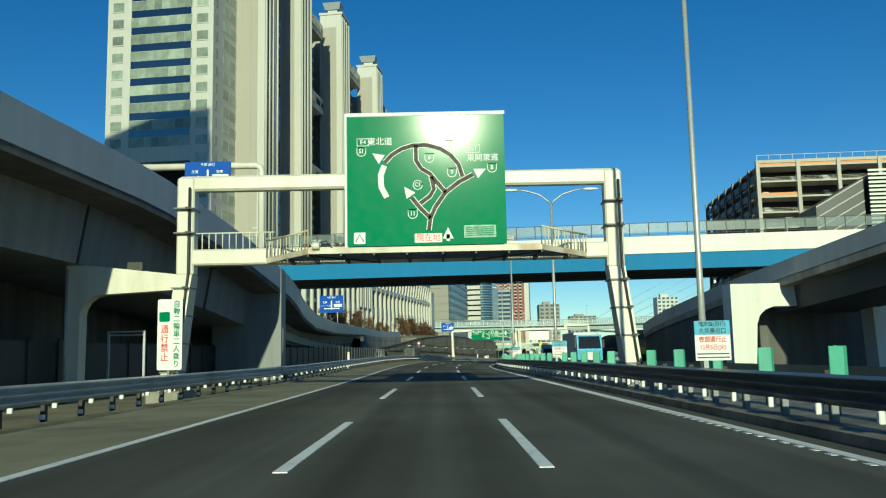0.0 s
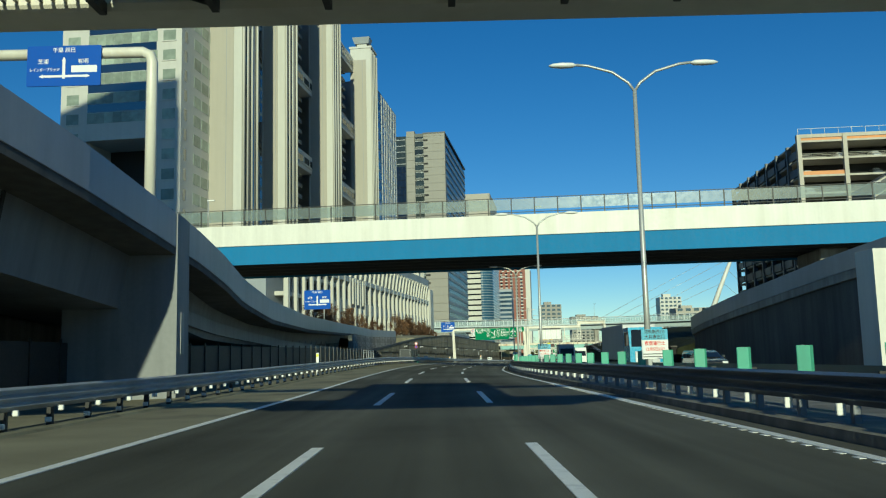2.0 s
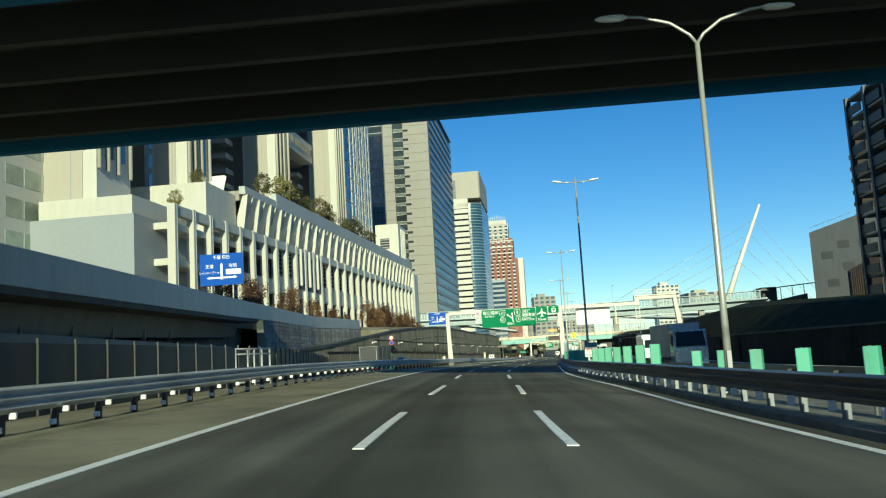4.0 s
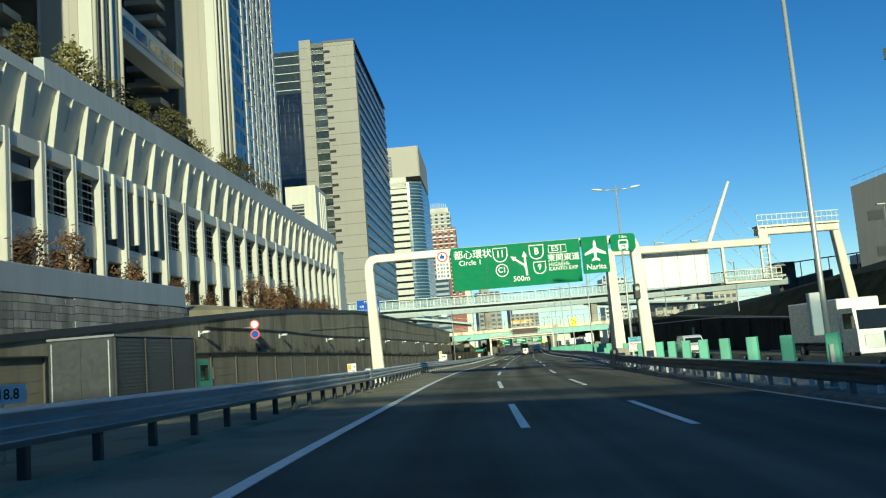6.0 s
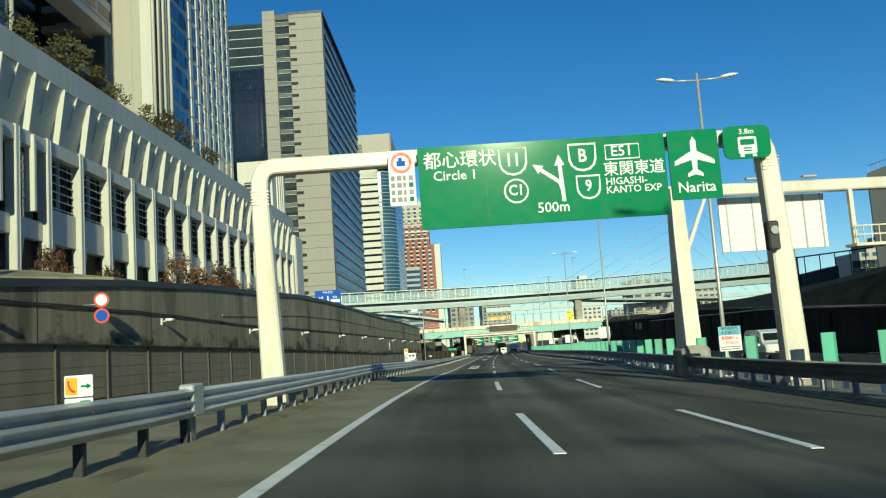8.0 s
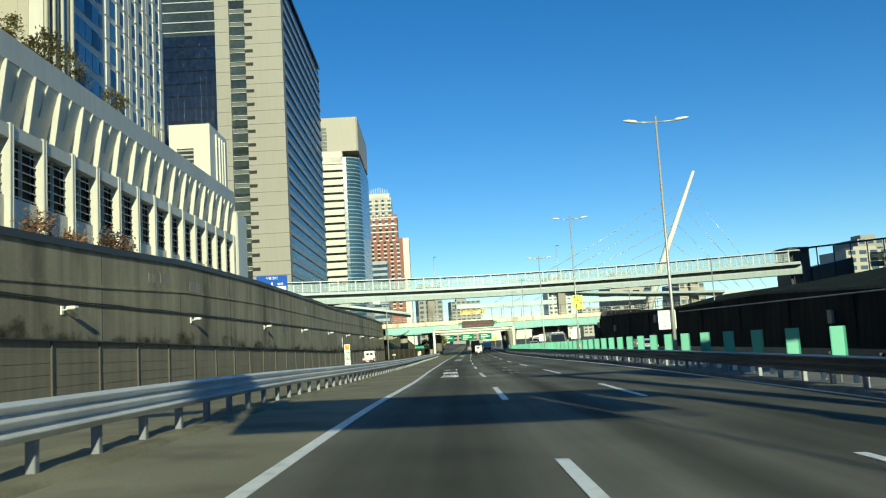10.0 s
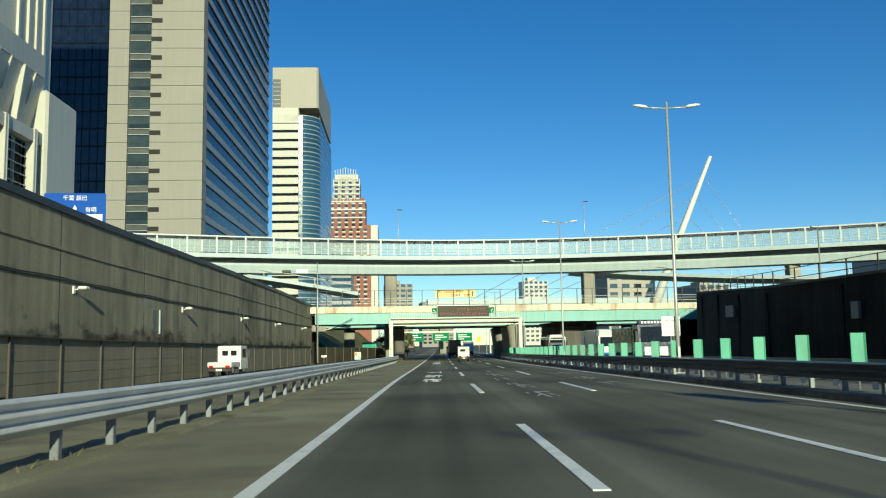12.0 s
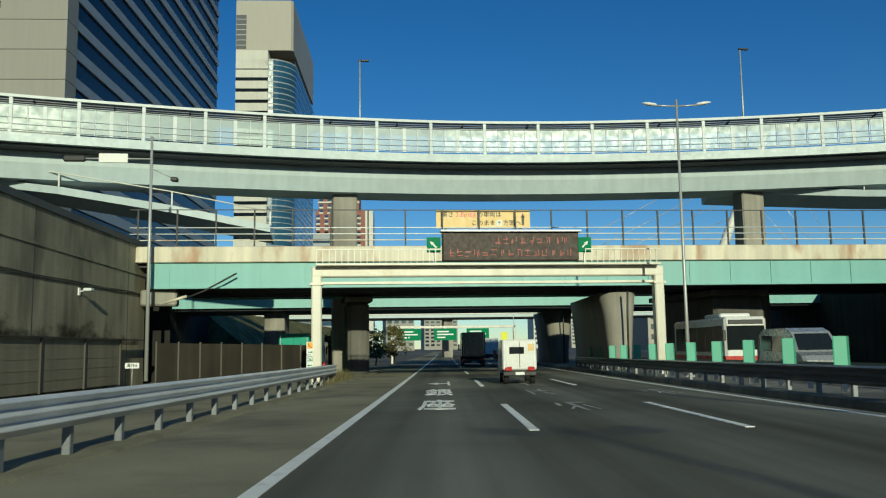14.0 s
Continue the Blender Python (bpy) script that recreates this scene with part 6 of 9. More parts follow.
part("balcony_rail", Form().box(-11.5, -4.4, -4.3, -4.2, 27, 28), POLE, cube)

# ---- tall grey stone tower with a striped glass flank ----
tall = thing("stone_tower", "tall grey stone office tower with a dark striped glass flank", "office building", m=GRID)
part("core", Form().box(-26.6, -5.3, 100, 199.5, 4, 125), SPANDREL, tall)
course = Form().box(-17.0, -4.8, 99, 103, 0.05, 4.48).mesh("stone_course", TILEGREY)
slot = Form().box(-17.03, -14.5, 98.93, 99.5, 1.7, 2.8).mesh("slot_window", RECESS)
fl = Form().box(-22.1, -17.05, 99.7, 100.2, 0.0, 1.9).mesh("strip_window", STRIPGLASS)
fl2 = Form().box(-22.1, -17.05, 99.65, 100.2, 1.95, 3.3).mesh("strip_spandrel", STRIPBAND)
fl3 = Form().box(-22.1, -17.05, 99.6, 100.2, 3.35, 4.48).mesh("strip_window", STRIPGLASS)
ftr = Form().box(-22.1, -17.05, 99.35, 99.62, 1.88, 1.98).box(-22.1, -17.05, 99.35, 99.62, 3.28, 3.38).mesh("strip_transom", POLE)
pl = Form().box(-26.8, -22.15, 99, 105, 0.05, 4.48).mesh("stone_course", TILEGREY)
flank = Form().add([(-5.25, 103.05, 0.0), (-5.25, 199.5, 0.0), (-4.85, 199.5, 0.0), (-4.85, 103.05, 0.0), (-5.25, 103.05, 1.9), (-5.25, 199.5, 1.9), (-4.85, 199.5, 1.6), (-4.85, 103.05, 1.6)], [(0, 1, 2, 3), (7, 6, 5, 4), (0, 3, 7, 4), (3, 2, 6, 7), (2, 1, 5, 6)]).mesh("flank_band", SHADEGREY)
fg = Form().box(-5.3, -5.18, 103.05, 199.5, 1.9, 4.5).mesh("flank_glass", FLANKGLASS)
for k in range(27):
    z = 2.6 + k * 4.53
    for me, nm in ((course, "stone_course"), (fl, "strip_window"), (fl2, "strip_spandrel"), (fl3, "strip_window"), (ftr, "strip_transom"), (pl, "stone_course"), (flank, "flank_band"), (fg, "flank_glass")):
        part(nm, me, None, tall).location = (0, 0, z)
    part("slot_window", slot, None, tall).location = (0, 0, z)
part("stone_course", Form().box(-17.0, -4.8, 99, 103, 124.95, 126.3), TILEGREY, tall)
part("roof_band", Form().box(-17.2, -4.5, 98.8, 199.7, 126.3, 127.1), SPANDREL, tall)
part("pillar_top", Form().box(-26.8, -22.15, 99, 105, 124.95, 128.3), TILEGREY, tall)
part("strip_head", Form().box(-22.14, -17.02, 99.7, 104, 124.95, 126.9), STRIPBAND, tall)

dark = thing("glass_tower", "dark navy curtain wall tower beside the stone tower", "office building", m=GRID)
part("core", Form().box(-52, -29, 112, 165, 4, 111), NIGHTGLASS, dark)
part("upper_glass", Form().box(-52, -29.4, 112.4, 164, 111.01, 129.2), STRIPGLASS, dark, "paler glazed top storeys")
part("corner_strip", Form().box(-29, -26.9, 108, 150, 4, 127), STRIPBAND, dark)
mu = Form().box(-0.07, 0.07, 111.85, 112, 4, 111).mesh("mullion", FLANKGLASS)
for i in range(12):
    part("mullion", mu, None, dark).location = (-51 + i * 1.95, 0, 0)
tr = Form().box(-52, -29, 111.88, 112, 0, 0.35).mesh("transom", FLANKGLASS)
for k in range(24):
    part("transom", tr, None, dark).location = (0, 0, 6 + k * 4.4)
bm2 = Form().box(-52, -29.3, 112.2, 112.4, 0, 0.3).mesh("upper_band", POSTM)
for k in range(5):
    part("upper_band", bm2, None, dark).location = (0, 0, 112.5 + k * 3.6)

# ---- pale tower with a round glass corner ----
mid = thing("corner_glass_tower", "pale tower with white banded floors and a round glass corner", "office building", m=GRID)
part("upper_block", Form().prism([(-14, 268), (5.2, 268), (6.0, 268.8), (6.0, 335), (-14, 335)], 104.3, 122.6), TILEBEIGE, mid, "beige stone crown block")
part("core", Form().box(-14, -2.5, 269, 335, -4, 104.2), TILEGREY, mid)
part("core", Form().box(-2.49, 5.4, 279, 334, -4, 104.2), TILEGREY, mid)
part("top_band", Form().box(-13.9, -2.7, 267.7, 269, 97.6, 104.25), PODWHITE, mid)
part("vent_strip", Form().box(-13.9, -10.4, 267.85, 268.1, 104.8, 117.2), SPANDREL, mid)
for k in range(6):
    part("vent_bar", Form().box(-13.9, -10.4, 267.78, 267.84, 106.0 + k * 1.9, 106.2 + k * 1.9), POSTM, mid)
arcp = [(-2.6 + 8.6 * math.sin(math.pi / 2 * k / 8), 267.9 + 9.0 * (1 - math.cos(math.pi / 2 * k / 8))) for k in range(9)] + [(6.1, 300), (6.2, 334.5)]
wb = Form().box(-13.9, -2.7, 267.7, 269.1, 1.2, 4.0).mesh("white_band", PODWHITE)
wg = Form().box(-13.9, -2.7, 268.0, 269.1, 0, 1.18).mesh("band_glass", GLASSDARK)
rg = Form().sweep([[(x, y, 0.0), (x, y, 3.55), (x - 0.5, y + 0.5, 3.55), (x - 0.5, y + 0.5, 0)] for x, y in arcp], smooth=False).mesh("round_glass", CURVEGLASS)
rb = Form().sweep([[(x, y - 0.06, z0), (x, y - 0.06, z0 + w), (x - 0.5, y + 0.5, z0 + w), (x - 0.5, y + 0.5, z0)] for x, y in arcp for z0, w in ((3.56, 0.44),)]).mesh("round_band", SHADEGREY)
rl = Form().sweep([[(x + 0.06, y - 0.08, 1.7), (x + 0.06, y - 0.08, 1.95), (x - 0.4, y + 0.4, 1.95), (x - 0.4, y + 0.4, 1.7)] for x, y in arcp]).mesh("round_line", SHADEGREY)
for k in range(25):
    z = 1.2 + k * 4.0
    for me, nm in ((wb, "white_band"), (wg, "band_glass"), (rg, "round_glass"), (rb, "round_band"), (rl, "round_line")):
        part(nm, me, None, mid).location = (0, 0, z)

# ---- red and white apartment tower and neighbours ----
apt = thing("apartment_tower", "red brick and white apartment tower with a stepped crown", "apartment building", m=GRID)
for x0, x1, y0, y1, z0, z1 in ((-12, 20, 519, 550, -4, 88), (-10, 16, 519.5, 548, 88, 108), (-7, 12, 520, 545, 108, 122)):
    part("wall", Form().box(x0, x1, y0, y1, z0, z1), BRICKRED if z0 < 100 else TILEBEIGE, apt)
bl = Form().box(0, 2.6, 518.4, 519.4, 0, 1.1).mesh("balcony", PODWHITE)
aw = Form().box(0.2, 2.4, 518.9, 519.3, 1.12, 2.8).mesh("apartment_window", GLASSDARK)
for k in range(26):
    z = 30 + k * 3.5
    lim = (-12, 20) if z < 86 else ((-10, 16) if z < 105 else (-7, 12))
    x = lim[0] + 0.6
    while x < lim[1] - 2.5:
        part("balcony", bl, None, apt).location = (x, 0, z)
        part("apartment_window", aw, None, apt).location = (x, 0, z)
        x += 5.2
part("white_wing", Form().box(20, 25, 520, 550, 0, 88), TILEWHITE, apt)
part("crown", Form().box(-6, 11, 521, 540, 122, 126), TILEWHITE, apt)
for x0, n, zb in ((-10.2, 8, 104), (-7.2, 11, 116), (-6, 9, 122)):
    for i in range(n):
        part("crown_fin", Form().box(x0 + i * (2.6 if zb < 110 else 1.9), x0 + 0.45 + i * (2.6 if zb < 110 else 1.9), 518.9, 519.4, zb, zb + 9 - abs(i - n // 2) * 0.5), PODWHITE, apt)
for z in (93, 99, 105, 111, 117):
    part("crown_ring", Form().box(-10.4, 16.4, 518.6, 519.4, z, z + 1.0) if z < 107 else Form().box(-7.4, 12.4, 518.8, 519.9, z, z + 1.0), PODWHITE, apt)
gbl = thing("office_building", "lower teal glass office block in front of the red tower", "office building", m=GRID)
part("wall", Form().box(-8, 10, 440, 470, 0, 62), SHADEGREY, gbl)
tb = Form().box(-8, 10, 439.8, 440, 0, 2.2).mesh("window_band", GLASSBLUE)
for k in range(14):
    part("window_band", tb, None, gbl).location = (0, 0, 4 + 4.1 * k)

# ---- tower beside the start of the ramp, whose shade falls on the broadcasting block ----
near = thing("high_rise", "plain pale high-rise beside the ramp with a stepped top", "office building")
part("wall", Form().box(-96, -51, 14, 40, -4, 94.2), TILEGREY, near)
part("crown", Form().add([(-82, 14.5, 94.2), (-51.3, 14.5, 94.2), (-51.3, 39.5, 94.2), (-82, 39.5, 94.2), (-62, 14.5, 100.4), (-51.3, 14.5, 100.4), (-51.3, 39.5, 100.4), (-62, 39.5, 100.4)], [(3, 2, 1, 0), (4, 5, 6, 7), (0, 1, 5, 4), (1, 2, 6, 5), (2, 3, 7, 6), (3, 0, 4, 7)]), TILEGREY, near)
nb = Form().box(-95, -52, 40.0, 40.12, 0, 1.9).mesh("window_band", GLASSDARK)
ne = Form().box(-51, -50.88, 16, 38, 0, 1.9).mesh("window_band", GLASSDARK)
for k in range(23):
    part("window_band", nb, None, near).location = (0, 0, 3 + k * 4.0)
    part("window_band", ne, None, near).location = (0, 0, 3 + k * 4.0)

# ---- far buildings ----
def far_block(x, y, w, d, h, wall, floors, cols_, label):
    t = thing("far_building", label, "building")
    part("wall", Form().box(x, x + w, y, y + d, -3, h), wall, t)
    me = Form().box(0, w / cols_ * 0.62, -0.3, 0.1, 0, h / floors * 0.5).mesh("window", GLASSDARK)
    for k in range(floors):
        for i in range(cols_):
            part("window", me, None, t).location = (x + (i + 0.2) * w / cols_, y, (k + 0.4) * h / floors)
    part("roof_hut", Form().box(x + w * 0.2, x + w * 0.55, y + d * 0.2, y + d * 0.6, h, h + h * 0.06), wall, t)


far_block(384, 1528, 38, 30, 94, TILEWHITE, 14, 5, "white high-rise block far away")
far_block(222, 1500, 46, 30, 62, TILEGREY, 12, 6, "grey apartment slab on the skyline")
far_block(430, 1500, 60, 30, 40, TILEBEIGE, 8, 8, "low beige block on the skyline")
far_block(140, 1250, 30, 30, 70, TILEGREY, 12, 4, "dark slim tower on the skyline")
far_block(185, 700, 26, 20, 34, TILEBEIGE, 8, 4, "beige block behind the footbridge")
far_block(300, 640, 40, 25, 38, TILEBEIGE, 9, 6, "beige block beyond the far bank")
far_block(350, 700, 30, 25, 50, TILEGREY, 10, 5, "grey block beyond the far bank")
far_block(183, 600, 13, 20, 22, TILEBEIGE, 6, 4, "low beige building behind the bridges")

# ---- car park and dark blocks on the right ----
cp = thing("car_park_building", "multi-storey car park with cream columns and orange panels", "car park", m=pose(71.2, 187.5, 0, 0, 0, -5))
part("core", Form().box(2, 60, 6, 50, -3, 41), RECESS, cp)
for k in range(13):
    z = -0.5 + k * 3.5
    part("slab", Form().box(0, 62, 0, 52, z, z + 0.38), CARPARK, cp)
    if k in (7, 10, 12):
        part("upstand", Form().box(0.3, 62 if k != 10 else 9, 0.1, 0.35, z + 0.38, z + 1.15), ORANGE, cp, "orange panel")
    else:
        for q in (0.55, 0.85, 1.15):
            part("deck_rail", Form().box(0.3, 62, 0.15, 0.21, z + q, z + q + 0.06), CARPARK, cp)
    for i in range(9):
        part("parked_shape", Form().box(1.2 + i * 6.6, 3.1 + i * 6.6, 1.2, 5.4, z + 0.39, z + 1.15, c=0.25).box(1.35 + i * 6.6, 2.95 + i * 6.6, 2.1, 4.8, z + 1.15, z + 1.75, c=0.25), (CARDARK, CARSILVER, CARWHITE, CARDARK)[(i * 3 + k) % 4], cp)
for i in range(8):
    part("column", Form().box(i * 8.8 - 0.4, i * 8.8 + 0.4, -0.35, 0.6, -3, 43), CARPARK, cp)
part("roof_edge", Form().box(0, 62, -0.1, 0.3, 42.4, 43.1), CARPARK, cp)
for i in range(24):
    part("roof_post", Form().box(i * 2.6, i * 2.6 + 0.08, 0.1, 0.18, 43.1, 44.3), POSTM, cp)
part("roof_rail", Form().box(0, 62, 0.1, 0.17, 44.24, 44.32), POSTM, cp)
for i in range(7):
    part("column", Form().box(-0.5, 0.4, 6 + i * 7.5, 6.8 + i * 7.5, -3, 42), SPANDREL, cp)
    for k in range(12):
        part("side_panel", Form().box(-0.3, -0.1, 0.8 + i * 7.5, 6.0 + i * 7.5, k * 3.5, 1.6 + k * 3.5), SPANDREL, cp)
ann = thing("car_park_ramp", "white slatted ramp tower with dark lattice beside the car park", "building", m=pose(82.0, 160, 0, 0, 0, -5))
part("core", Form().box(0.4, 30, 0.4, 20, -3, 34), SPANDREL, ann)
for k in range(40):
    part("slat", Form().box(-0.2, 30, -0.25, -0.02, 4 + k * 0.78, 4.42 + k * 0.78), BRIDGEWHITE, ann)
part("lattice_core", Form().add([(-9.5, 2, -3), (-0.3, 2, -3), (-0.3, 12, -3), (-9.5, 12, -3), (-9.5, 2, 28.4), (-0.3, 2, 33.6), (-0.3, 12, 33.6), (-9.5, 12, 28.4)], [(3, 2, 1, 0), (4, 5, 6, 7), (0, 1, 5, 4), (1, 2, 6, 5), (2, 3, 7, 6), (3, 0, 4, 7)]), SPANDREL, ann, "dark sloping ramp block")
for k in range(5):
    part("lattice_band", Form().add([(-9.6, 1.75, 27.9 - k * 2.1), (-0.35, 1.75, 33.1 - k * 2.1), (-0.35, 1.95, 33.1 - k * 2.1), (-9.6, 1.95, 27.9 - k * 2.1), (-9.6, 1.75, 28.2 - k * 2.1), (-0.35, 1.75, 33.4 - k * 2.1), (-0.35, 1.95, 33.4 - k * 2.1), (-9.6, 1.95, 28.2 - k * 2.1)], [(3, 2, 1, 0), (4, 5, 6, 7), (0, 1, 5, 4), (1, 2, 6, 5), (2, 3, 7, 6), (3, 0, 4, 7)]), CARPARK, ann)
db = thing("office_building", "dark brown block with stacked balconies on the far side", "office building", m=pose(147.5, 378, 0, 0, 0, -33))
part("wall", Form().box(0, 45, 0, 15, 0, 70), SIGNBROWN, db)
for k in range(14):
    part("balcony", Form().box(-0.8, 45, -1.4, 0, 6 + k * 4.1, 7.3 + k * 4.1), DARKSTEEL if k % 3 else RECESS, db)
part("roof_frame", Form().box(-0.5, 45, -1, 0, 70, 73), SPANDREL, db)
d2 = thing("office_building", "plain grey block beside the dark building", "office building", m=pose(123.0, 363.0, 0, 0, 0, -33))
part("wall", Form().add([(0, 0, 0), (20, 0, 0), (20, 12, 0), (0, 12, 0), (0, 0, 33), (20, 0, 38.5), (20, 12, 38.5), (0, 12, 33)], [(3, 2, 1, 0), (4, 5, 6, 7), (0, 1, 5, 4), (1, 2, 6, 5), (2, 3, 7, 6), (3, 0, 4, 7)]), GREYBLOCK, d2)
for k in range(11):
    part("roof_post", Form().box(0.3 + k * 1.9, 0.4 + k * 1.9, 0.2, 0.3, 33 + k * 0.52, 34.6 + k * 0.52), POSTM, d2)
part("roof_rail", Form().tube([(0.3, 0.25, 34.6), (19.8, 0.25, 39.9)], 0.06, 5), POSTM, d2)
for x, z in ((3, 24), (8, 27), (9, 20), (14, 27), (4, 15)):
    part("window", Form().box(x, x + 3.4, -0.1, 0.05, z, z + 2.4), SPANDREL, d2)
for k in range(16):
    part("screen_slat", Form().box(11 + k * 0.6, 11.3 + k * 0.6, -1.6, -1.2, 4, 20 + k * 0.3), SIGNBROWN, d2, "brown upright screen slat")
# ---- sign gantries ----
FACE = pose(0, 0, 0, 90, 0, 0)  # a sheet that stands upright and faces back along -y


def on_sign(x, y, z):
    return pose(x, y, z) @ FACE


def plate_form(x0, x1, z0, z1, y=0.0, d=0.05, r=0.10):
    """A sign plate with rounded corners, facing -y."""
    pts = []
    for cx, cz, a0 in ((x1 - r, z0 + r, -90), (x1 - r, z1 - r, 0), (x0 + r, z1 - r, 90), (x0 + r, z0 + r, 180)):
        pts += [(cx + r * math.cos(radians(a0 + 30 * k)), cz + r * math.sin(radians(a0 + 30 * k))) for k in range(4)]
    n = len(pts)
    f = Form()
    f.add([(x, y, z) for x, z in pts] + [(x, y + d, z) for x, z in pts], [tuple(range(n)), tuple(reversed(range(n, 2 * n)))] + [(i, n + i, n + (i + 1) % n, (i + 1) % n) for i in range(n)])
    return f


def ribbon(pts, w, y, d=0.006):
    """A flat band along points in the plane of a sign."""
    f, rows = Form(), []
    n = len(pts)
    for i, (x, z) in enumerate(pts):
        dx, dz = pts[min(i + 1, n - 1)][0] - pts[max(i - 1, 0)][0], pts[min(i + 1, n - 1)][1] - pts[max(i - 1, 0)][1]
        k = math.hypot(dx, dz) or 1
        px, pz = -dz / k * w / 2, dx / k * w / 2
        rows.append([(x + px, y, z + pz), (x - px, y, z - pz), (x - px, y + d, z - pz), (x + px, y + d, z + pz)])
    return f.sweep(rows)


def flat(poly, y, d=0.006):
    n = len(poly)
    return Form().add([(x, y, z) for x, z in poly] + [(x, y + d, z) for x, z in poly], [tuple(range(n)), tuple(reversed(range(n, 2 * n)))] + [(i, n + i, n + (i + 1) % n, (i + 1) % n) for i in range(n)])


def arrow_tip(x, z, ang, s, y):
    c, q = math.cos(radians(ang)), math.sin(radians(ang))
    return flat([(x + p * c - r * q, z + p * q + r * c) for p, r in ((-s * 0.5, -s * 0.62), (s * 0.8, 0), (-s * 0.5, s * 0.62))], y)


def shield(x, z, s, y, parent, text, round_=False):
    """A route mark: white outline with its letters."""
    poly = [(0.54, 0.5), (-0.54, 0.5), (-0.52, -0.12), (-0.44, -0.34), (-0.26, -0.5), (0, -0.56), (0.26, -0.5), (0.44, -0.34), (0.52, -0.12)] if not round_ else [(0.58 * math.cos(a), 0.58 * math.sin(a)) for a in [2 * math.pi * k / 14 for k in range(14)]]
    pts = [(x + p * s, z + q * s) for p, q in poly]
    part("route_mark", ribbon(pts + pts[:2], 0.09 * s, y), SIGNWHITE, parent)
    words(text, 0.74 * s, SIGNWHITE, parent, on_sign(x, y, z + 0.02 * s), "route_number", 0.86, bold=0.022)


g1 = thing("sign_gantry", "cream painted portal gantry with a catwalk and large green route sign", "sign gantry", "sign gantries")
for x in (-9.4, 6.28):
    s = -1 if x < 0 else 1
    part("upper_post", Form().box(x - 0.32, x + 0.32, 30.6, 31.2, 4.4, 8.0, c=0.06), CREAM, g1)
    part("leg", Form().add([(x - 0.30, 30.5, 4.4), (x + 0.30, 30.5, 4.4), (x + 0.30, 31.3, 4.4), (x - 0.30, 31.3, 4.4), (x - 0.30 + s * 0.55, 30.4, -0.1), (x + 0.30 + s * 0.55, 30.4, -0.1), (x + 0.30 + s * 0.55, 31.4, -0.1), (x - 0.30 + s * 0.55, 31.4, -0.1)], [(0, 1, 2, 3), (7, 6, 5, 4), (0, 4, 5, 1), (1, 5, 6, 2), (2, 6, 7, 3), (3, 7, 4, 0)]), CREAM, g1)
    for z in (0.9, 1.9, 2.9, 3.9, 5.9, 6.8):
        dx = s * max(0, 4.4 - z) * 0.122
        part("leg_band", Form().box(x - 0.345 + dx, x + 0.345 + dx, 30.36, 31.40, z, z + 0.045), DULLSTEEL, g1)
        part("cable_clip", Form().box(x + 0.08 + dx, x + 0.28 + dx, 30.30, 30.36, z - 0.02, z + 0.065), DARKSTEEL, g1)
    part("conduit", Form().tube([(x + 0.18 + s * 0.5, 30.36, 0), (x + 0.18, 30.45, 4.4), (x + 0.18, 30.5, 7.6)], 0.05, 6), DARKSTEEL, g1)
    part("footing", Form().box(x - 0.7 + s * 0.5, x + 0.7 + s * 0.5, 30.2, 31.6, -0.7, 0.25, c=0.05), CONCRETE, g1)
part("upper_beam", Form().box(-9.68, -3.35, 30.65, 31.15, 7.5, 8.06, c=0.08), CREAM, g1)
part("upper_beam", Form().box(2.25, 6.56, 30.65, 31.15, 7.5, 8.06, c=0.08), CREAM, g1)
part("lower_beam", Form().box(-9.68, 6.56, 30.62, 31.2, 4.75, 5.33, c=0.06), CREAM, g1)
cw = part("catwalk", ribbon([(0, 0), (0, 0.01)], 0.01, 0), CREAM, g1)
front = [(-6.4, 30.5), (-4.5, 28.0), (3.3, 28.0), (5.2, 30.5)]
for i in range(3):
    (xa, ya), (xb, yb) = front[i], front[i + 1]
    part("edge_beam", Form().add([(xa, ya, 4.76), (xb, yb, 4.76), (xb, yb + 0.08, 4.76), (xa, ya + 0.08, 4.76), (xa, ya, 4.95), (xb, yb, 4.95), (xb, yb + 0.08, 4.95), (xa, ya + 0.08, 4.95)], [(3, 2, 1, 0), (4, 5, 6, 7), (0, 1, 5, 4), (1, 2, 6, 5), (2, 3, 7, 6), (3, 0, 4, 7)]), CREAMRUST, cw)
for i in range(92):
    x = -6.2 + i * 0.12
    y0 = float(np.interp(x, [-6.4, -4.5, 3.3, 5.2], [30.5, 28.05, 28.05, 30.5]))
    part("grating_bar", Form().box(x, x + 0.035, y0 + 0.08, 30.62, 4.84, 4.88), CREAMRUST if i % 3 else DULLSTEEL, cw)
for k in range(18):
    y = 28.2 + k * 0.13
    part("grating_bar", Form().box(float(np.interp(y, [28.05, 30.5], [-4.5, -6.4])), float(np.interp(y, [28.05, 30.5], [3.3, 5.2])), y, y + 0.035, 4.80, 4.838), DULLSTEEL, cw)
for x in (-5.4, -4.5, -3.4, -2.3, -1.2, 0, 1.1, 2.2, 3.3, 4.4):
    y0 = float(np.interp(x, [-6.4, -4.5, 3.3, 5.2], [30.5, 28.05, 28.05, 30.5]))
    part("joist", Form().box(x - 0.035, x + 0.035, y0 - 0.02, 30.6, 4.68, 4.80), DARKSTEEL, cw)
part("brace", Form().tube([(-4.5, 28.2, 4.72), (-2.3, 30.5, 4.72)], 0.03, 5).tube([(3.3, 28.2, 4.72), (1.1, 30.5, 4.72)], 0.03, 5), DARKSTEEL, cw)
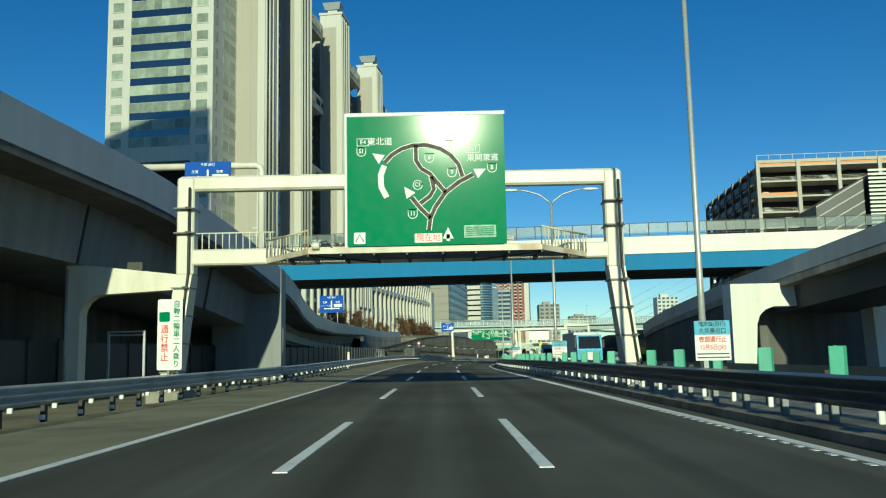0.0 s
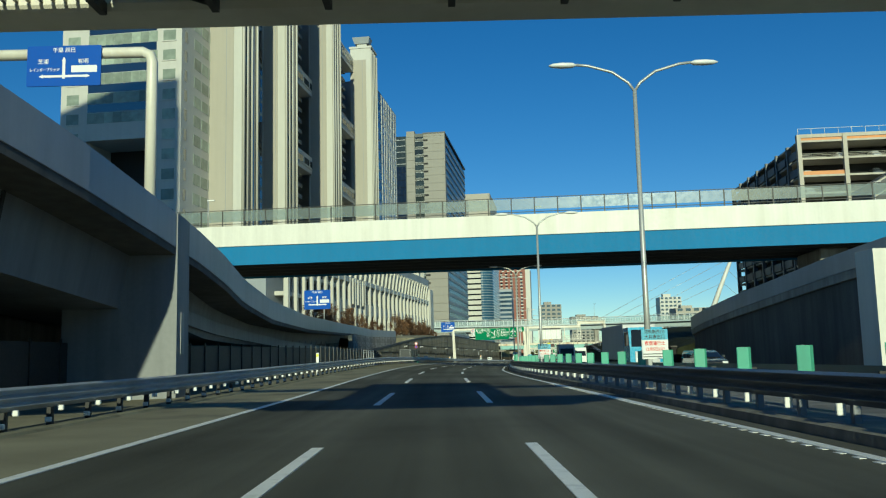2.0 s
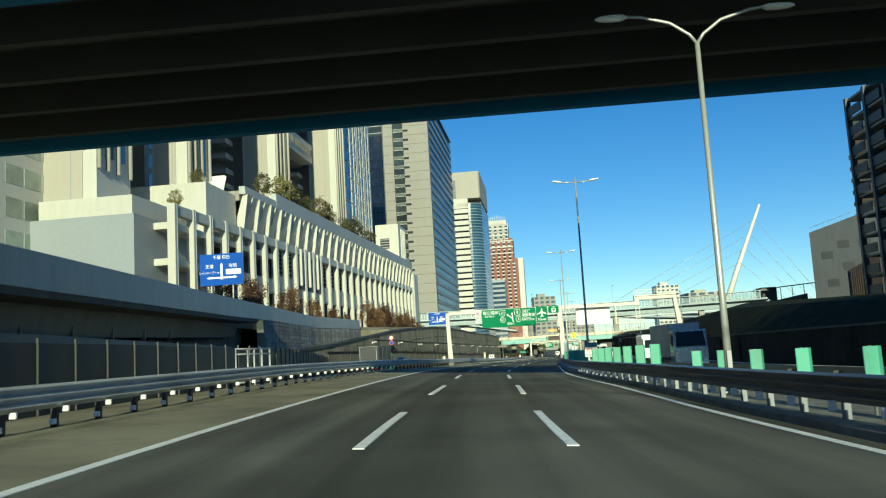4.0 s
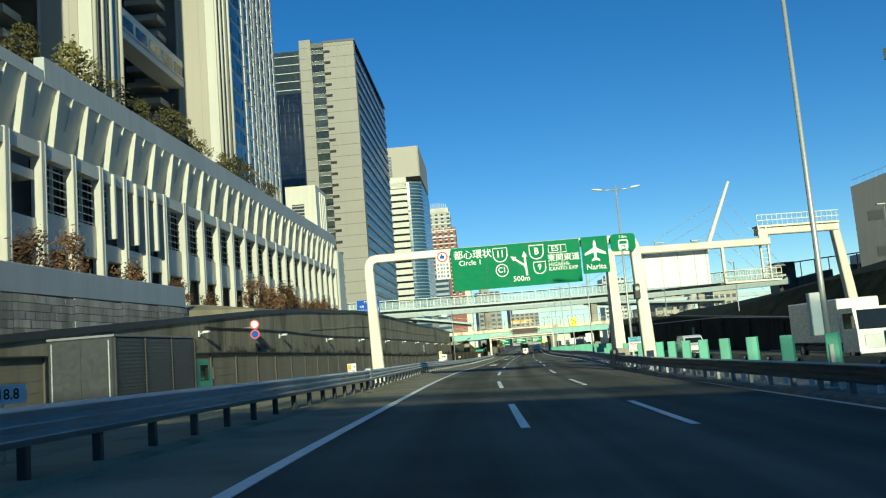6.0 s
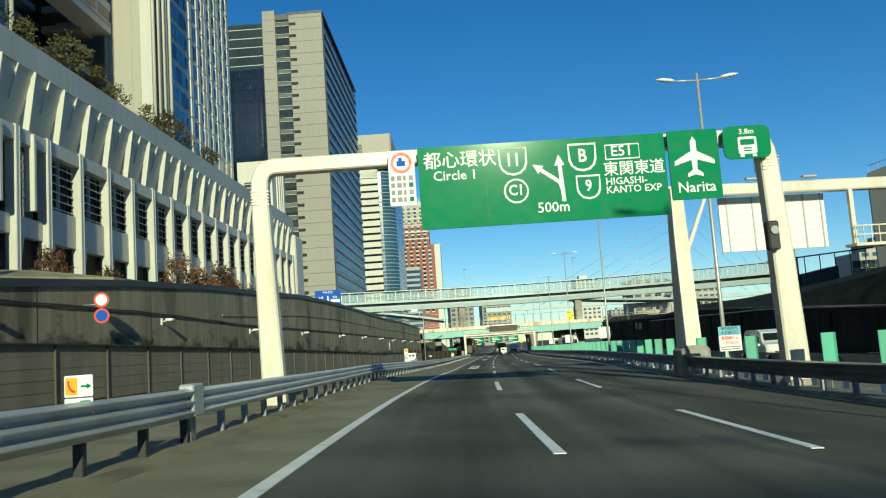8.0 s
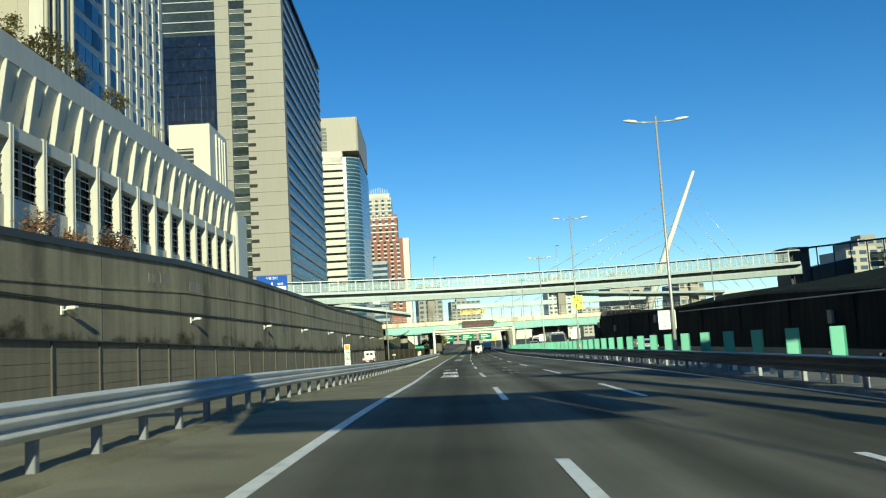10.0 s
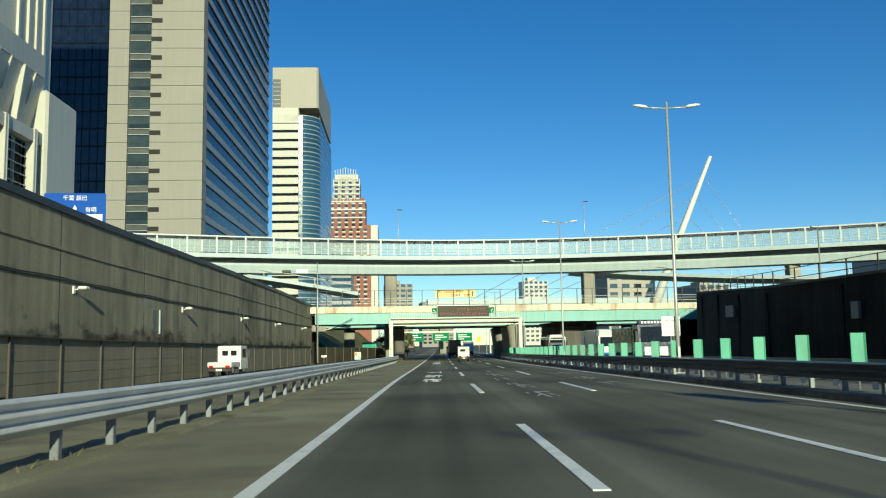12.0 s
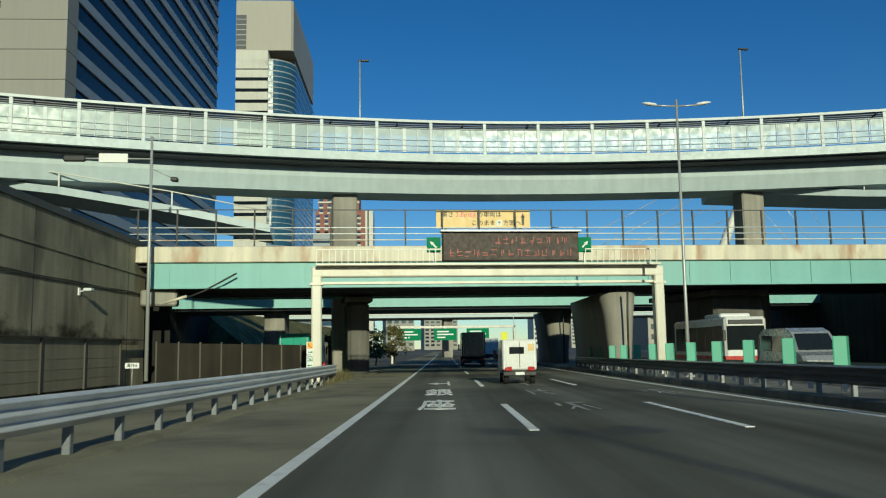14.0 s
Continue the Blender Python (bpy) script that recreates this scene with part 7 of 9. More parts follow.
lamp_ = part("sign_lamp", Form().tube([(-4.35, 27.95, 5.02), (-4.10, 27.95, 5.02)], 0.13, 10), CREAM, cw, "cream floodlight at the catwalk corner")
part("lamp_arm", Form().tube([(-4.2, 28.0, 5.1), (-3.9, 28.1, 5.2), (-3.7, 28.1, 4.95)], 0.025, 5), DARKSTEEL, lamp_)
for xa, ya, xb, yb in ((-6.4, 30.5, -4.5, 28.04), (3.3, 28.04, 5.2, 30.5)):
    for k in range(15):
        q = k / 14
        part("baluster", Form().tube([(xa + (xb - xa) * q, ya + (yb - ya) * q, 4.95), (xa + (xb - xa) * q, ya + (yb - ya) * q, 5.56)], 0.024, 5), CREAMRUST if k % 3 else DULLSTEEL, cw)
    part("hand_rail", Form().tube([(xa, ya, 5.56), (xb, yb, 5.56)], 0.035, 6), CREAMRUST, cw)
for k in range(12):
    part("baluster", Form().tube([(-9.1 + k * 0.25, 30.9, 5.33), (-9.1 + k * 0.25, 30.9, 5.95)], 0.025, 5), CREAM, g1)
part("hand_rail", Form().tube([(-9.3, 30.9, 5.95), (-6.2, 30.9, 5.95)], 0.03, 6), CREAM, g1)

PY = 29.3
sg = thing("route_sign", "big green route map sign with white lettering on the gantry", "road sign", "green route signs")
part("sign_plate", plate_form(-3.32, 2.24, 5.15, 9.78, PY, 0.07, 0.06), SIGNGREEN, sg)
part("rim", Form().box(-3.36, 2.28, PY - 0.02, PY + 0.12, 9.78, 9.92, c=0.02), SIGNWHITE, sg)
part("rim", Form().box(-3.42, -3.325, PY - 0.02, PY + 0.12, 5.1, 9.92, c=0.02), SIGNWHITE, sg)
for x in (-2.2, 1.2):
    part("bracket", Form().box(x - 0.1, x + 0.1, PY + 0.08, 30.65, 7.6, 7.9).box(x - 0.1, x + 0.1, PY + 0.08, 30.62, 5.2, 5.35), CREAM, sg)


def sp1(px, py):
    return ((px - 741.5) / 84.2 - 0.54, 5.15 + (316 - py) / 84.2)


lines = [[(620, 66), (640, 44), (670, 26), (705, 16), (745, 16), (785, 28), (815, 48), (838, 76), (849, 112)], [(712, 16), (712, 62), (728, 88), (752, 102), (772, 128), (798, 160)], [(880, 108), (840, 128), (798, 160), (766, 205), (752, 236), (747, 272)], [(756, 112), (764, 150), (750, 172), (722, 192)], [(752, 236), (722, 205), (698, 174)]]
for ln in lines:
    pts = [sp1(*p) for p in ln]
    part("map_line", ribbon(pts, 0.19, PY - 0.010), SIGNWHITE, sg)
    part("map_line", ribbon(pts, 0.135, PY - 0.020), SIGNBROWN, sg)
part("map_line", ribbon([sp1(*p) for p in ((624, 172), (608, 140), (607, 104), (618, 76))], 0.2, PY - 0.012), SIGNWHITE, sg)
for (px, py), an in (((600, 50), 145), ((688, 158), 125), ((900, 100), 25), ((803, 285), 90)):
    part("map_arrow", arrow_tip(*sp1(px, py), an, 0.31, PY - 0.014), SIGNWHITE, sg)
part("map_arrow", ribbon([sp1(803, 305), sp1(803, 285)], 0.12, PY - 0.014), SIGNWHITE, sg)
for txt, px, py, sz, sq in (("E4", 555, 4, 0.22, 1), ("東北道", 605, 4, 0.30, 1), ("E51", 880, 30, 0.22, 1), ("東関東道", 910, 58, 0.28, 1)):
    x, z = sp1(px, py)
    words(txt, sz, SIGNWHITE, sg, on_sign(x, PY - 0.01, z), "sign_lettering", sq)
for px, py, w in ((555, 4, 0.42), (880, 30, 0.52)):
    x, z = sp1(px, py)
    part("box_outline", ribbon([(x - w / 2, z - 0.13), (x + w / 2, z - 0.13), (x + w / 2, z + 0.13), (x - w / 2, z + 0.13), (x - w / 2, z - 0.13)], 0.025, PY - 0.008), SIGNWHITE, sg)
for txt, px, py in (("S1", 550, 32), ("B", 937, 88), ("6", 752, 55), ("C2", 812, 16), ("9", 818, 100), ("11", 700, 222)):
    shield(*sp1(px, py), 0.30, PY - 0.012, sg, txt)
shield(*sp1(716, 136), 0.28, PY - 0.012, sg, "C1", True)
x, z = sp1(745, 295)
part("here_plate", plate_form(x - 0.48, x + 0.48, z - 0.16, z + 0.16, PY - 0.012, 0.008, 0.02), SIGNWHITE, sg)
words("現在地", 0.29, SIGNRED, sg, on_sign(x, PY - 0.02, z), "sign_lettering")
x, z = sp1(543, 292)
part("emblem_plate", plate_form(x - 0.2, x + 0.2, z - 0.2, z + 0.2, PY - 0.012, 0.008, 0.02), SIGNWHITE, sg)
part("emblem", ribbon([(x - 0.14, z - 0.13), (x, z + 0.12), (x + 0.14, z - 0.13)], 0.04, PY - 0.02), SIGNGREEN, sg)
x, z = sp1(897, 278)
part("cover_plate", plate_form(x - 0.56, x + 0.56, z - 0.22, z + 0.22, PY - 0.012, 0.008, 0.03), surf("faded_green", (0.10, 0.30, 0.19), 0.4, var=0.08), sg, "faded green cover plate")
for k in range(5):
    part("print_bar", Form().box(x - 0.48, x + 0.48, PY - 0.02, PY - 0.012, z - 0.15 + k * 0.07, z - 0.12 + k * 0.07), SIGNGREEN, sg)

# vertical notice on the left leg
nt = thing("notice_board", "upright white notice board with green and red characters", "notice board")
part("board", plate_form(-10.18, -9.30, 1.0, 3.5, 30.15, 0.05, 0.06), SIGNWHITE, nt)
for k, ch in enumerate("自動二輪車二人乗り"):
    words(ch, 0.27, SIGNGREEN, nt, on_sign(-9.50, 30.14, 3.32 - k * 0.265), "notice_lettering", 0.9)
part("mark", plate_form(-10.12, -9.74, 2.7, 3.05, 30.14, 0.008, 0.06), SIGNGREEN, nt)
for k, ch in enumerate("通行禁止"):
    words(ch, 0.32, SIGNRED, nt, on_sign(-9.92, 30.14, 2.42 - k * 0.33), "notice_lettering", 0.9)
part("post", Form().tube([(-9.8, 30.26, -0.4), (-9.8, 30.26, 3.2)], 0.05, 8), POLE, nt)

# ---- second gantry: rounded portal with the long direction sign ----
GZ = -0.95
g2 = thing("sign_gantry", "cream rounded portal gantry with a long green direction sign", "sign gantry", "sign gantries")


def bent_bar(pts, halves, depth):
    """A bar of rectangular section along points that lie in one upright plane; halves are its half widths in that plane."""
    pts = [Vector(p) for p in pts]
    run = (pts[-1] - pts[0])
    side = Vector((-run.y, run.x, 0)).normalized() if math.hypot(run.x, run.y) > 1.5 else Vector((0, 1, 0))
    rows, n = [], len(pts)
    for i, p in enumerate(pts):
        d = (pts[min(i + 1, n - 1)] - pts[max(i - 1, 0)]).normalized()
        q = d.cross(side).normalized() * halves[i]
        e, k = side * depth, 0.18
        rows.append([p + q * (1 - k) + e, p + q + e * (1 - k), p + q - e * (1 - k), p + q * (1 - k) - e, p - q * (1 - k) - e, p - q - e * (1 - k), p - q + e * (1 - k), p - q * (1 - k) + e])
    return Form().sweep(rows)


part("portal_bar", bent_bar([(2.12, 214.7, GZ - 0.2), (2.0, 214.62, 3), (1.92, 214.6, 6.0), (1.94, 214.6, 6.38), (2.02, 214.59, 6.6), (2.16, 214.58, 6.74), (2.4, 214.55, 6.80), (9.5, 213.85, 6.84), (17.1, 213.06, 6.80), (17.40, 213.02, 6.74), (17.58, 213.0, 6.58), (17.68, 213.0, 6.34), (17.72, 213.0, 6.0), (17.85, 213.0, 3), (18.0, 213.05, GZ - 0.5)],
     [0.36, 0.30, 0.26, 0.26, 0.26, 0.26, 0.24, 0.21, 0.24, 0.27, 0.28, 0.28, 0.28, 0.33, 0.38], 0.27), CREAM, g2)
for px_, py_, pz_ in ((1.92, 214.6, 5.6), (17.72, 213.0, 5.7)):
    for k in range(5):
        part("bolt_band", Form().box(px_ - 0.283, px_ + 0.283, py_ - 0.29, py_ + 0.29, pz_ + k * 0.1, pz_ + k * 0.1 + 0.025), CREAM, g2)
for x, y in ((2.1, 214.7), (18.0, 213.1)):
    part("footing", Form().box(x - 0.4, x + 0.4, y - 0.4, y + 0.4, -2.4, GZ + 0.15, c=0.06), CONCRETE, g2)

signal = part("signal_box", Form().box(17.25, 17.62, 212.45, 212.75, 3.15, 4.05, c=0.05), DARKSTEEL, g2, "dark signal box on the leg")
part("signal_lens", Form().tube([(17.43, 212.46, 3.75), (17.43, 212.38, 3.75)], 0.13, 12), POSTM, signal)
DS = pose(6.95, 213.45, 0, 0, 0, -5.5)
ds = thing("direction_sign", "long green direction sign with white route numbers and arrows", "road sign", "green route signs", m=DS)
part("sign_plate", plate_form(-0.18, 7.42, 4.44, 6.98, 0, 0.06, 0.05), SIGNGREEN, ds)
for x in (1.86, 3.7, 5.6):
    part("seam", Form().box(x, x + 0.012, -0.004, 0, 4.7, 6.95), surf("seam_green", (0.01, 0.12, 0.06), 0.5), ds) if x == 1.86 else None
for x in (0.8, 3.7, 6.6):
    part("bracket", Form().box(x - 0.08, x + 0.08, 0.06, 0.4, 6.5, 6.7), GALV, ds)


def dtext(t, x, down, size, sq=1.0, name="sign_lettering"):
    return words(t, size, SIGNWHITE, ds, on_sign(x, -0.008, 6.98 - down), name, sq, bold=0.010)


dtext("都心環状", 1.10, 0.47, 0.56, 1.0)
dtext("Circle 1", 0.93, 0.93, 0.42)
dtext("500m", 3.86, 2.10, 0.44)
dtext("E51", 6.08, 0.49, 0.46)
dtext("東関東道", 6.42, 1.05, 0.475)
dtext("HIGASHI-", 6.15, 1.42, 0.31)
dtext("KANTO EXP", 6.36, 1.68, 0.31)
part("box_outline", ribbon([(5.58, 6.26), (6.62, 6.26), (6.62, 6.70), (5.58, 6.70), (5.58, 6.26), (5.62, 6.26)], 0.04, -0.008), SIGNWHITE, ds)
shield(2.72, 6.98 - 0.58, 0.77, -0.008, ds, "11")
shield(2.76, 6.98 - 1.52, 0.62, -0.008, ds, "C1", True)
shield(4.86, 6.98 - 0.58, 0.77, -0.008, ds, "B")
shield(4.98, 6.98 - 1.52, 0.66, -0.008, ds, "9")
part("arrow_shaft", ribbon([(4.20, 5.05), (4.14, 6.2)], 0.12, -0.010), SIGNWHITE, ds)
part("arrow_tip", arrow_tip(4.13, 6.30, 92, 0.26, -0.010), SIGNWHITE, ds)
part("arrow_shaft", ribbon([(4.18, 5.42), (4.10, 5.66), (3.55, 6.06)], 0.12, -0.012), SIGNWHITE, ds)
part("arrow_tip", arrow_tip(3.46, 6.13, 143, 0.24, -0.012), SIGNWHITE, ds)
nr = thing("airport_sign", "square green airport sign with a white aeroplane", "road sign", "green route signs", m=DS)
part("sign_plate", plate_form(7.52, 9.08, 4.86, 7.02, -0.01, 0.06, 0.05), SIGNGREEN, nr)
words("Narita", 0.46, SIGNWHITE, nr, on_sign(8.3, -0.02, 5.22), "sign_lettering")
plane = [(0, 0.62), (0.09, 0.45), (0.09, 0.15), (0.62, -0.14), (0.62, -0.28), (0.09, -0.12), (0.07, -0.42), (0.24, -0.55), (0.24, -0.65), (0, -0.58)]
part("aeroplane", flat([(8.3 + p, 6.2 + q) for p, q in plane] + [(8.3 - p, 6.2 + q) for p, q in reversed(plane[1:-1])], -0.02), SIGNWHITE, nr)
bs = thing("height_sign", "small green height limit sign with a white lorry mark", "road sign", "green route signs", m=DS)
part("sign_plate", plate_form(9.25, 10.72, 6.02, 7.05, -0.01, 0.06, 0.22), SIGNGREEN, bs)
words("3.8m", 0.24, SIGNWHITE, bs, on_sign(9.99, -0.018, 6.86), "sign_lettering")
mark = part("lorry_mark", plate_form(9.70, 10.28, 6.16, 6.70, -0.018, 0.008, 0.07), SIGNWHITE, bs)
part("mark_screen", plate_form(9.77, 10.21, 6.44, 6.62, -0.026, 0.006, 0.03), SIGNGREEN, mark)
part("mark_grille", Form().box(9.86, 10.12, -0.026, -0.019, 6.24, 6.28).box(9.86, 10.12, -0.026, -0.019, 6.32, 6.36), SIGNGREEN, mark)
for x in (9.74, 10.12):
    part("mark_wheel", plate_form(x, x + 0.13, 6.07, 6.15, -0.018, 0.008, 0.02), SIGNWHITE, mark)
ms = thing("restriction_sign", "white restriction plate with a red ring and small print", "road sign", m=DS @ pose(-0.17, 0, -0.06))
part("sign_plate", plate_form(-0.92, -0.12, 5.28, 6.98, -0.05, 0.05, 0.04), SIGNWHITE, ms)
part("red_ring", ribbon([(-0.52 + 0.28 * math.cos(a), 6.60 + 0.28 * math.sin(a)) for a in [2 * math.pi * k / 20 for k in range(22)]], 0.09, -0.06), SIGNRED, ms)
part("symbol", Form().box(-0.66, -0.40, -0.06, -0.052, 6.50, 6.66).box(-0.60, -0.50, -0.06, -0.052, 6.66, 6.76), SIGNBLUE, ms)
for k in range(4):
    for i, w in enumerate((0.11, 0.14, 0.09, 0.13)):
        part("print_bar", Form().box(-0.86 + i * 0.18, -0.86 + i * 0.18 + w, -0.06, -0.052, 5.40 + k * 0.22, 5.54 + k * 0.22), SIGNGREEN if i == 3 and k in (0, 2) else DULLSTEEL, ms)

# ---- third gantry, seen from behind, for the other direction ----
g3 = thing("sign_gantry", "cream gantry with catwalks over the opposite lanes", "sign gantry", "sign gantries")
part("leg", Form().add([(x0, y0, z) for z, k in ((-1.2, 0.46), (7.4, 0.28)) for x0, y0 in ((19.75 - k, 225.3 - k), (19.75 + k, 225.3 - k), (19.75 + k, 225.3 + k), (19.75 - k, 225.3 + k))], [(3, 2, 1, 0), (4, 5, 6, 7), (0, 1, 5, 4), (1, 2, 6, 5), (2, 3, 7, 6), (3, 0, 4, 7)]), CREAM, g3)
part("footing", Form().box(19.15, 20.5, 224.6, 226.0, -2, 0.2, c=0.2), CONCRETE, g3)
part("beam", Form().box(18.6, 32.3, 225.3, 225.9, 7.0, 7.55, c=0.06), CREAM, g3)
part("beam", Form().box(31.7, 38.4, 226.2, 226.8, 7.85, 8.4, c=0.06), CREAM, g3)
part("leg", bent_bar([(39.2, 226.6, -1.5), (38.7, 226.6, 3.5), (38.2, 226.6, 7.5), (38.1, 226.6, 8.3)], [0.42, 0.36, 0.30, 0.28], 0.30), CREAM, g3)
for x in (31.75, 32.35):
    part("ladder_post", Form().box(x - 0.06, x + 0.06, 225.95, 226.1, 4.3, 8.4), CREAM, g3)
part("link", Form().box(31.7, 32.3, 225.91, 226.19, 7.1, 8.3, c=0.05), CREAM, g3)
part("sign_back", Form().box(22.35, 27.75, 226.4, 226.5, 4.42, 7.05, c=0.02), SIGNWHITE, g3, "plain pale back of a sign")
for x in (22.7, 24.0, 25.3, 26.6, 27.5):
    part("sign_rib", Form().box(x, x + 0.06, 226.34, 226.4, 4.42, 7.05), POLE, g3)
for k in range(8):
    part("sign_seam", Form().box(22.37, 27.73, 226.392, 226.4, 4.7 + k * 0.3, 4.715 + k * 0.3), POLE, g3)
for x in (21.0, 23.2, 26.0):
    part("lamp_arm", Form().box(x, x + 0.7, 225.0, 225.25, 7.62, 7.74, c=0.03), POLE, g3)
for (x0, x1, y0, z0) in ((28.2, 32.6, 224.9, 4.25), (31.7, 38.3, 226.0, 8.42)):
    cwk = part("catwalk", Form().box(x0, x1, y0, y0 + 0.9, z0, z0 + 0.14), CREAM, g3)
    for k in range(int((x1 - x0) / 0.4) + 1):
        part("baluster", Form().box(x0 + k * 0.4, x0 + k * 0.4 + 0.04, y0, y0 + 0.04, z0 + 0.14, z0 + 0.95), CREAM, cwk)
    for z in (0.5, 0.92):
        part("hand_rail", Form().box(x0, x1, y0 - 0.01, y0 + 0.05, z0 + z, z0 + z + 0.06), CREAM, cwk)
for x in (28.4,):
    part("hanger", Form().box(x - 0.1, x + 0.1, 225.2, 225.4, 4.3, 7.0), CREAM, g3)
for k in range(12):
    part("rung", Form().box(31.8, 32.3, 226.0, 226.05, 4.4 + k * 0.33, 4.44 + k * 0.33), CREAM, g3)

# ---- fourth gantry with the message board ----
g4 = thing("sign_gantry", "low cream portal gantry carrying a dark message board", "sign gantry", "sign gantries", m=pose(35.5, 408.3, 0, 0, 0, -4.7))
for x in (0.2, 18.4):
    part("leg", Form().box(x - 0.26, x + 0.26, -0.28, 0.28, -2.6, 3.4, c=0.06), CREAM, g4)
    part("bracket", Form().box(x - 0.34, x + 0.34, -0.34, 0.34, 2.5, 2.62), CREAM, g4)
part("beam", Form().box(-0.06, 18.66, -0.3, 0.3, 2.92, 3.46, c=0.06), CREAM, g4)
part("beam", Form().box(0.46, 18.14, -0.2, 0.2, 2.55, 2.68), CREAM, g4)
part("catwalk", Form().box(0.2, 18.3, -0.9, 0.9, 3.465, 3.56), CREAM, g4)
for x0, x1 in ((0.2, 6.6), (14.2, 18.3)):
    for k in range(int((x1 - x0) / 0.32) + 1):
        part("baluster", Form().box(x0 + k * 0.32, x0 + k * 0.32 + 0.045, -0.9, -0.85, 3.56, 4.25), CREAM, g4)
    part("hand_rail", Form().box(x0, x1, -0.92, -0.84, 4.25, 4.31), CREAM, g4)
led = thing("message_board", "dark electronic message board with dim red characters", "message board", m=pose(35.5, 408.3, 0, 0, 0, -4.7))
part("housing", Form().box(6.7, 13.9, -0.75, -0.15, 3.7, 5.2, c=0.04), SIGNBROWN, led)
part("visor", Form().box(6.6, 14.0, -1.0, -0.15, 5.2, 5.28), POLE, led)
REDLED = surf("dim_red_led", (0.30, 0.05, 0.035), 0.5, var=0.3)
for r_, n_, x0_ in ((4.75, 9, 9.4), (4.1, 15, 6.95)):
    for k in range(n_):
        for q in range(3):
            hx, hz = random.choice(((0.28, 0.045), (0.045, 0.32), (0.22, 0.045), (0.045, 0.22)))
            ox, oz = random.uniform(0, 0.34 - hx), random.uniform(0, 0.4 - hz)
            part("led_bar", Form().box(x0_ + k * 0.45 + ox, x0_ + k * 0.45 + ox + hx, -0.765 - 0.003 * q, -0.751, r_ - 0.2 + oz, r_ - 0.2 + oz + hz), REDLED, led)
for x, an in ((6.25, 135), (14.3, 45)):
    t = thing("arrow_sign", "small square green sign with a slanting white arrow", "road sign", "green arrow signs", m=pose(35.5, 408.3, 0, 0, 0, -4.7))
    part("sign_plate", plate_form(x - 0.36, x + 0.36, 4.15, 4.95, -0.5, 0.05, 0.04), SIGNGREEN, t)
    part("bracket", Form().box(x - 0.04, x + 0.04, -0.45, -0.3, 3.5, 4.2), POLE, t)
    c = (math.cos(radians(an)), math.sin(radians(an)))
    part("arrow_shaft", ribbon([(x - 0.2 * c[0], 4.55 - 0.2 * c[1]), (x + 0.12 * c[0], 4.55 + 0.12 * c[1])], 0.08, -0.51), SIGNWHITE, t)
    part("arrow_tip", arrow_tip(x + 0.14 * c[0], 4.55 + 0.14 * c[1], an, 0.16, -0.51), SIGNWHITE, t)
yb = thing("height_notice", "long amber notice board on the bridge railing", "notice board", m=pose(43.8, 418.2, 0, 0, 0, -5.4))
part("board", plate_form(0, 6.2, 6.95, 8.2, -0.25, 0.06, 0.03), SIGNAMBER, yb)
words("高さ", 0.40, BLACK, yb, on_sign(0.75, -0.262, 7.86), "notice_lettering")
words("3.8m超", 0.46, SIGNRED, yb, on_sign(1.95, -0.262, 7.86), "notice_lettering")
words("の車両は", 0.40, BLACK, yb, on_sign(3.5, -0.262, 7.86), "notice_lettering")
words("このまま", 0.40, BLACK, yb, on_sign(3.1, -0.262, 7.3), "notice_lettering")
part("route_patch", plate_form(3.98, 4.34, 7.12, 7.5, -0.258, 0.006, 0.08), SIGNWHITE, yb)
words("9", 0.34, SIGNGREEN, yb, on_sign(4.16, -0.27, 7.3), "notice_lettering")
words("方面へ", 0.40, BLACK, yb, on_sign(5.0, -0.262, 7.3), "notice_lettering")
part("arrow_shaft", ribbon([(5.72, 7.15), (5.72, 7.75)], 0.16, -0.262), BLACK, yb)
part("arrow_tip", arrow_tip(5.72, 7.78, 90, 0.22, -0.262), BLACK, yb)
for x in (0.6, 5.6):
    part("bracket", Form().box(x - 0.05, x + 0.05, -0.2, 0.1, 6.2, 8.0), POLE, yb)


# far gantry with green signs beyond the bridges
fg4 = thing("sign_gantry", "distant cream gantry with green signs beyond the bridges", "sign gantry", "sign gantries")
for x in (57.0, 84.0):
    part("leg", Form().box(x - 0.25, x + 0.25, 545, 545.5, -4, 4.0, c=0.05), CREAM, fg4)
part("beam", Form().box(56.75, 84.25, 545, 545.5, 3.5, 4.0, c=0.05), CREAM, fg4)
for x in (58.2, 66.0, 73.2):
    t = thing("direction_sign", "distant green direction sign with white bars", "road sign", "green route signs", m=pose(x, 544.8, 0))
    part("sign_plate", plate_form(0, 5.0, 0.9, 3.4, 0, 0.06, 0.1), SIGNGREEN, t)
    part("bracket", Form().box(2.3, 2.7, 0.06, 0.3, 2.8, 3.8), GALV, t)
    for q, w in ((2.75, 2.6), (2.15, 3.6), (1.5, 1.8)):
        part("print_bar", Form().box(0.7, 0.7 + w, -0.02, 0, q - 0.14, q + 0.14), SIGNWHITE, t)
hs = thing("height_warning", "distant yellow warning sign on a post in the median", "road sign", m=pose(69.8, 500, 0))
part("sign_plate", plate_form(-0.5, 0.5, 0.3, 1.7, 0, 0.04, 0.03), SIGNYELLOW, hs)
part("post", Form().tube([(0, 0.08, -3.2), (0, 0.08, 1.6)], 0.06, 6), POLE, hs)

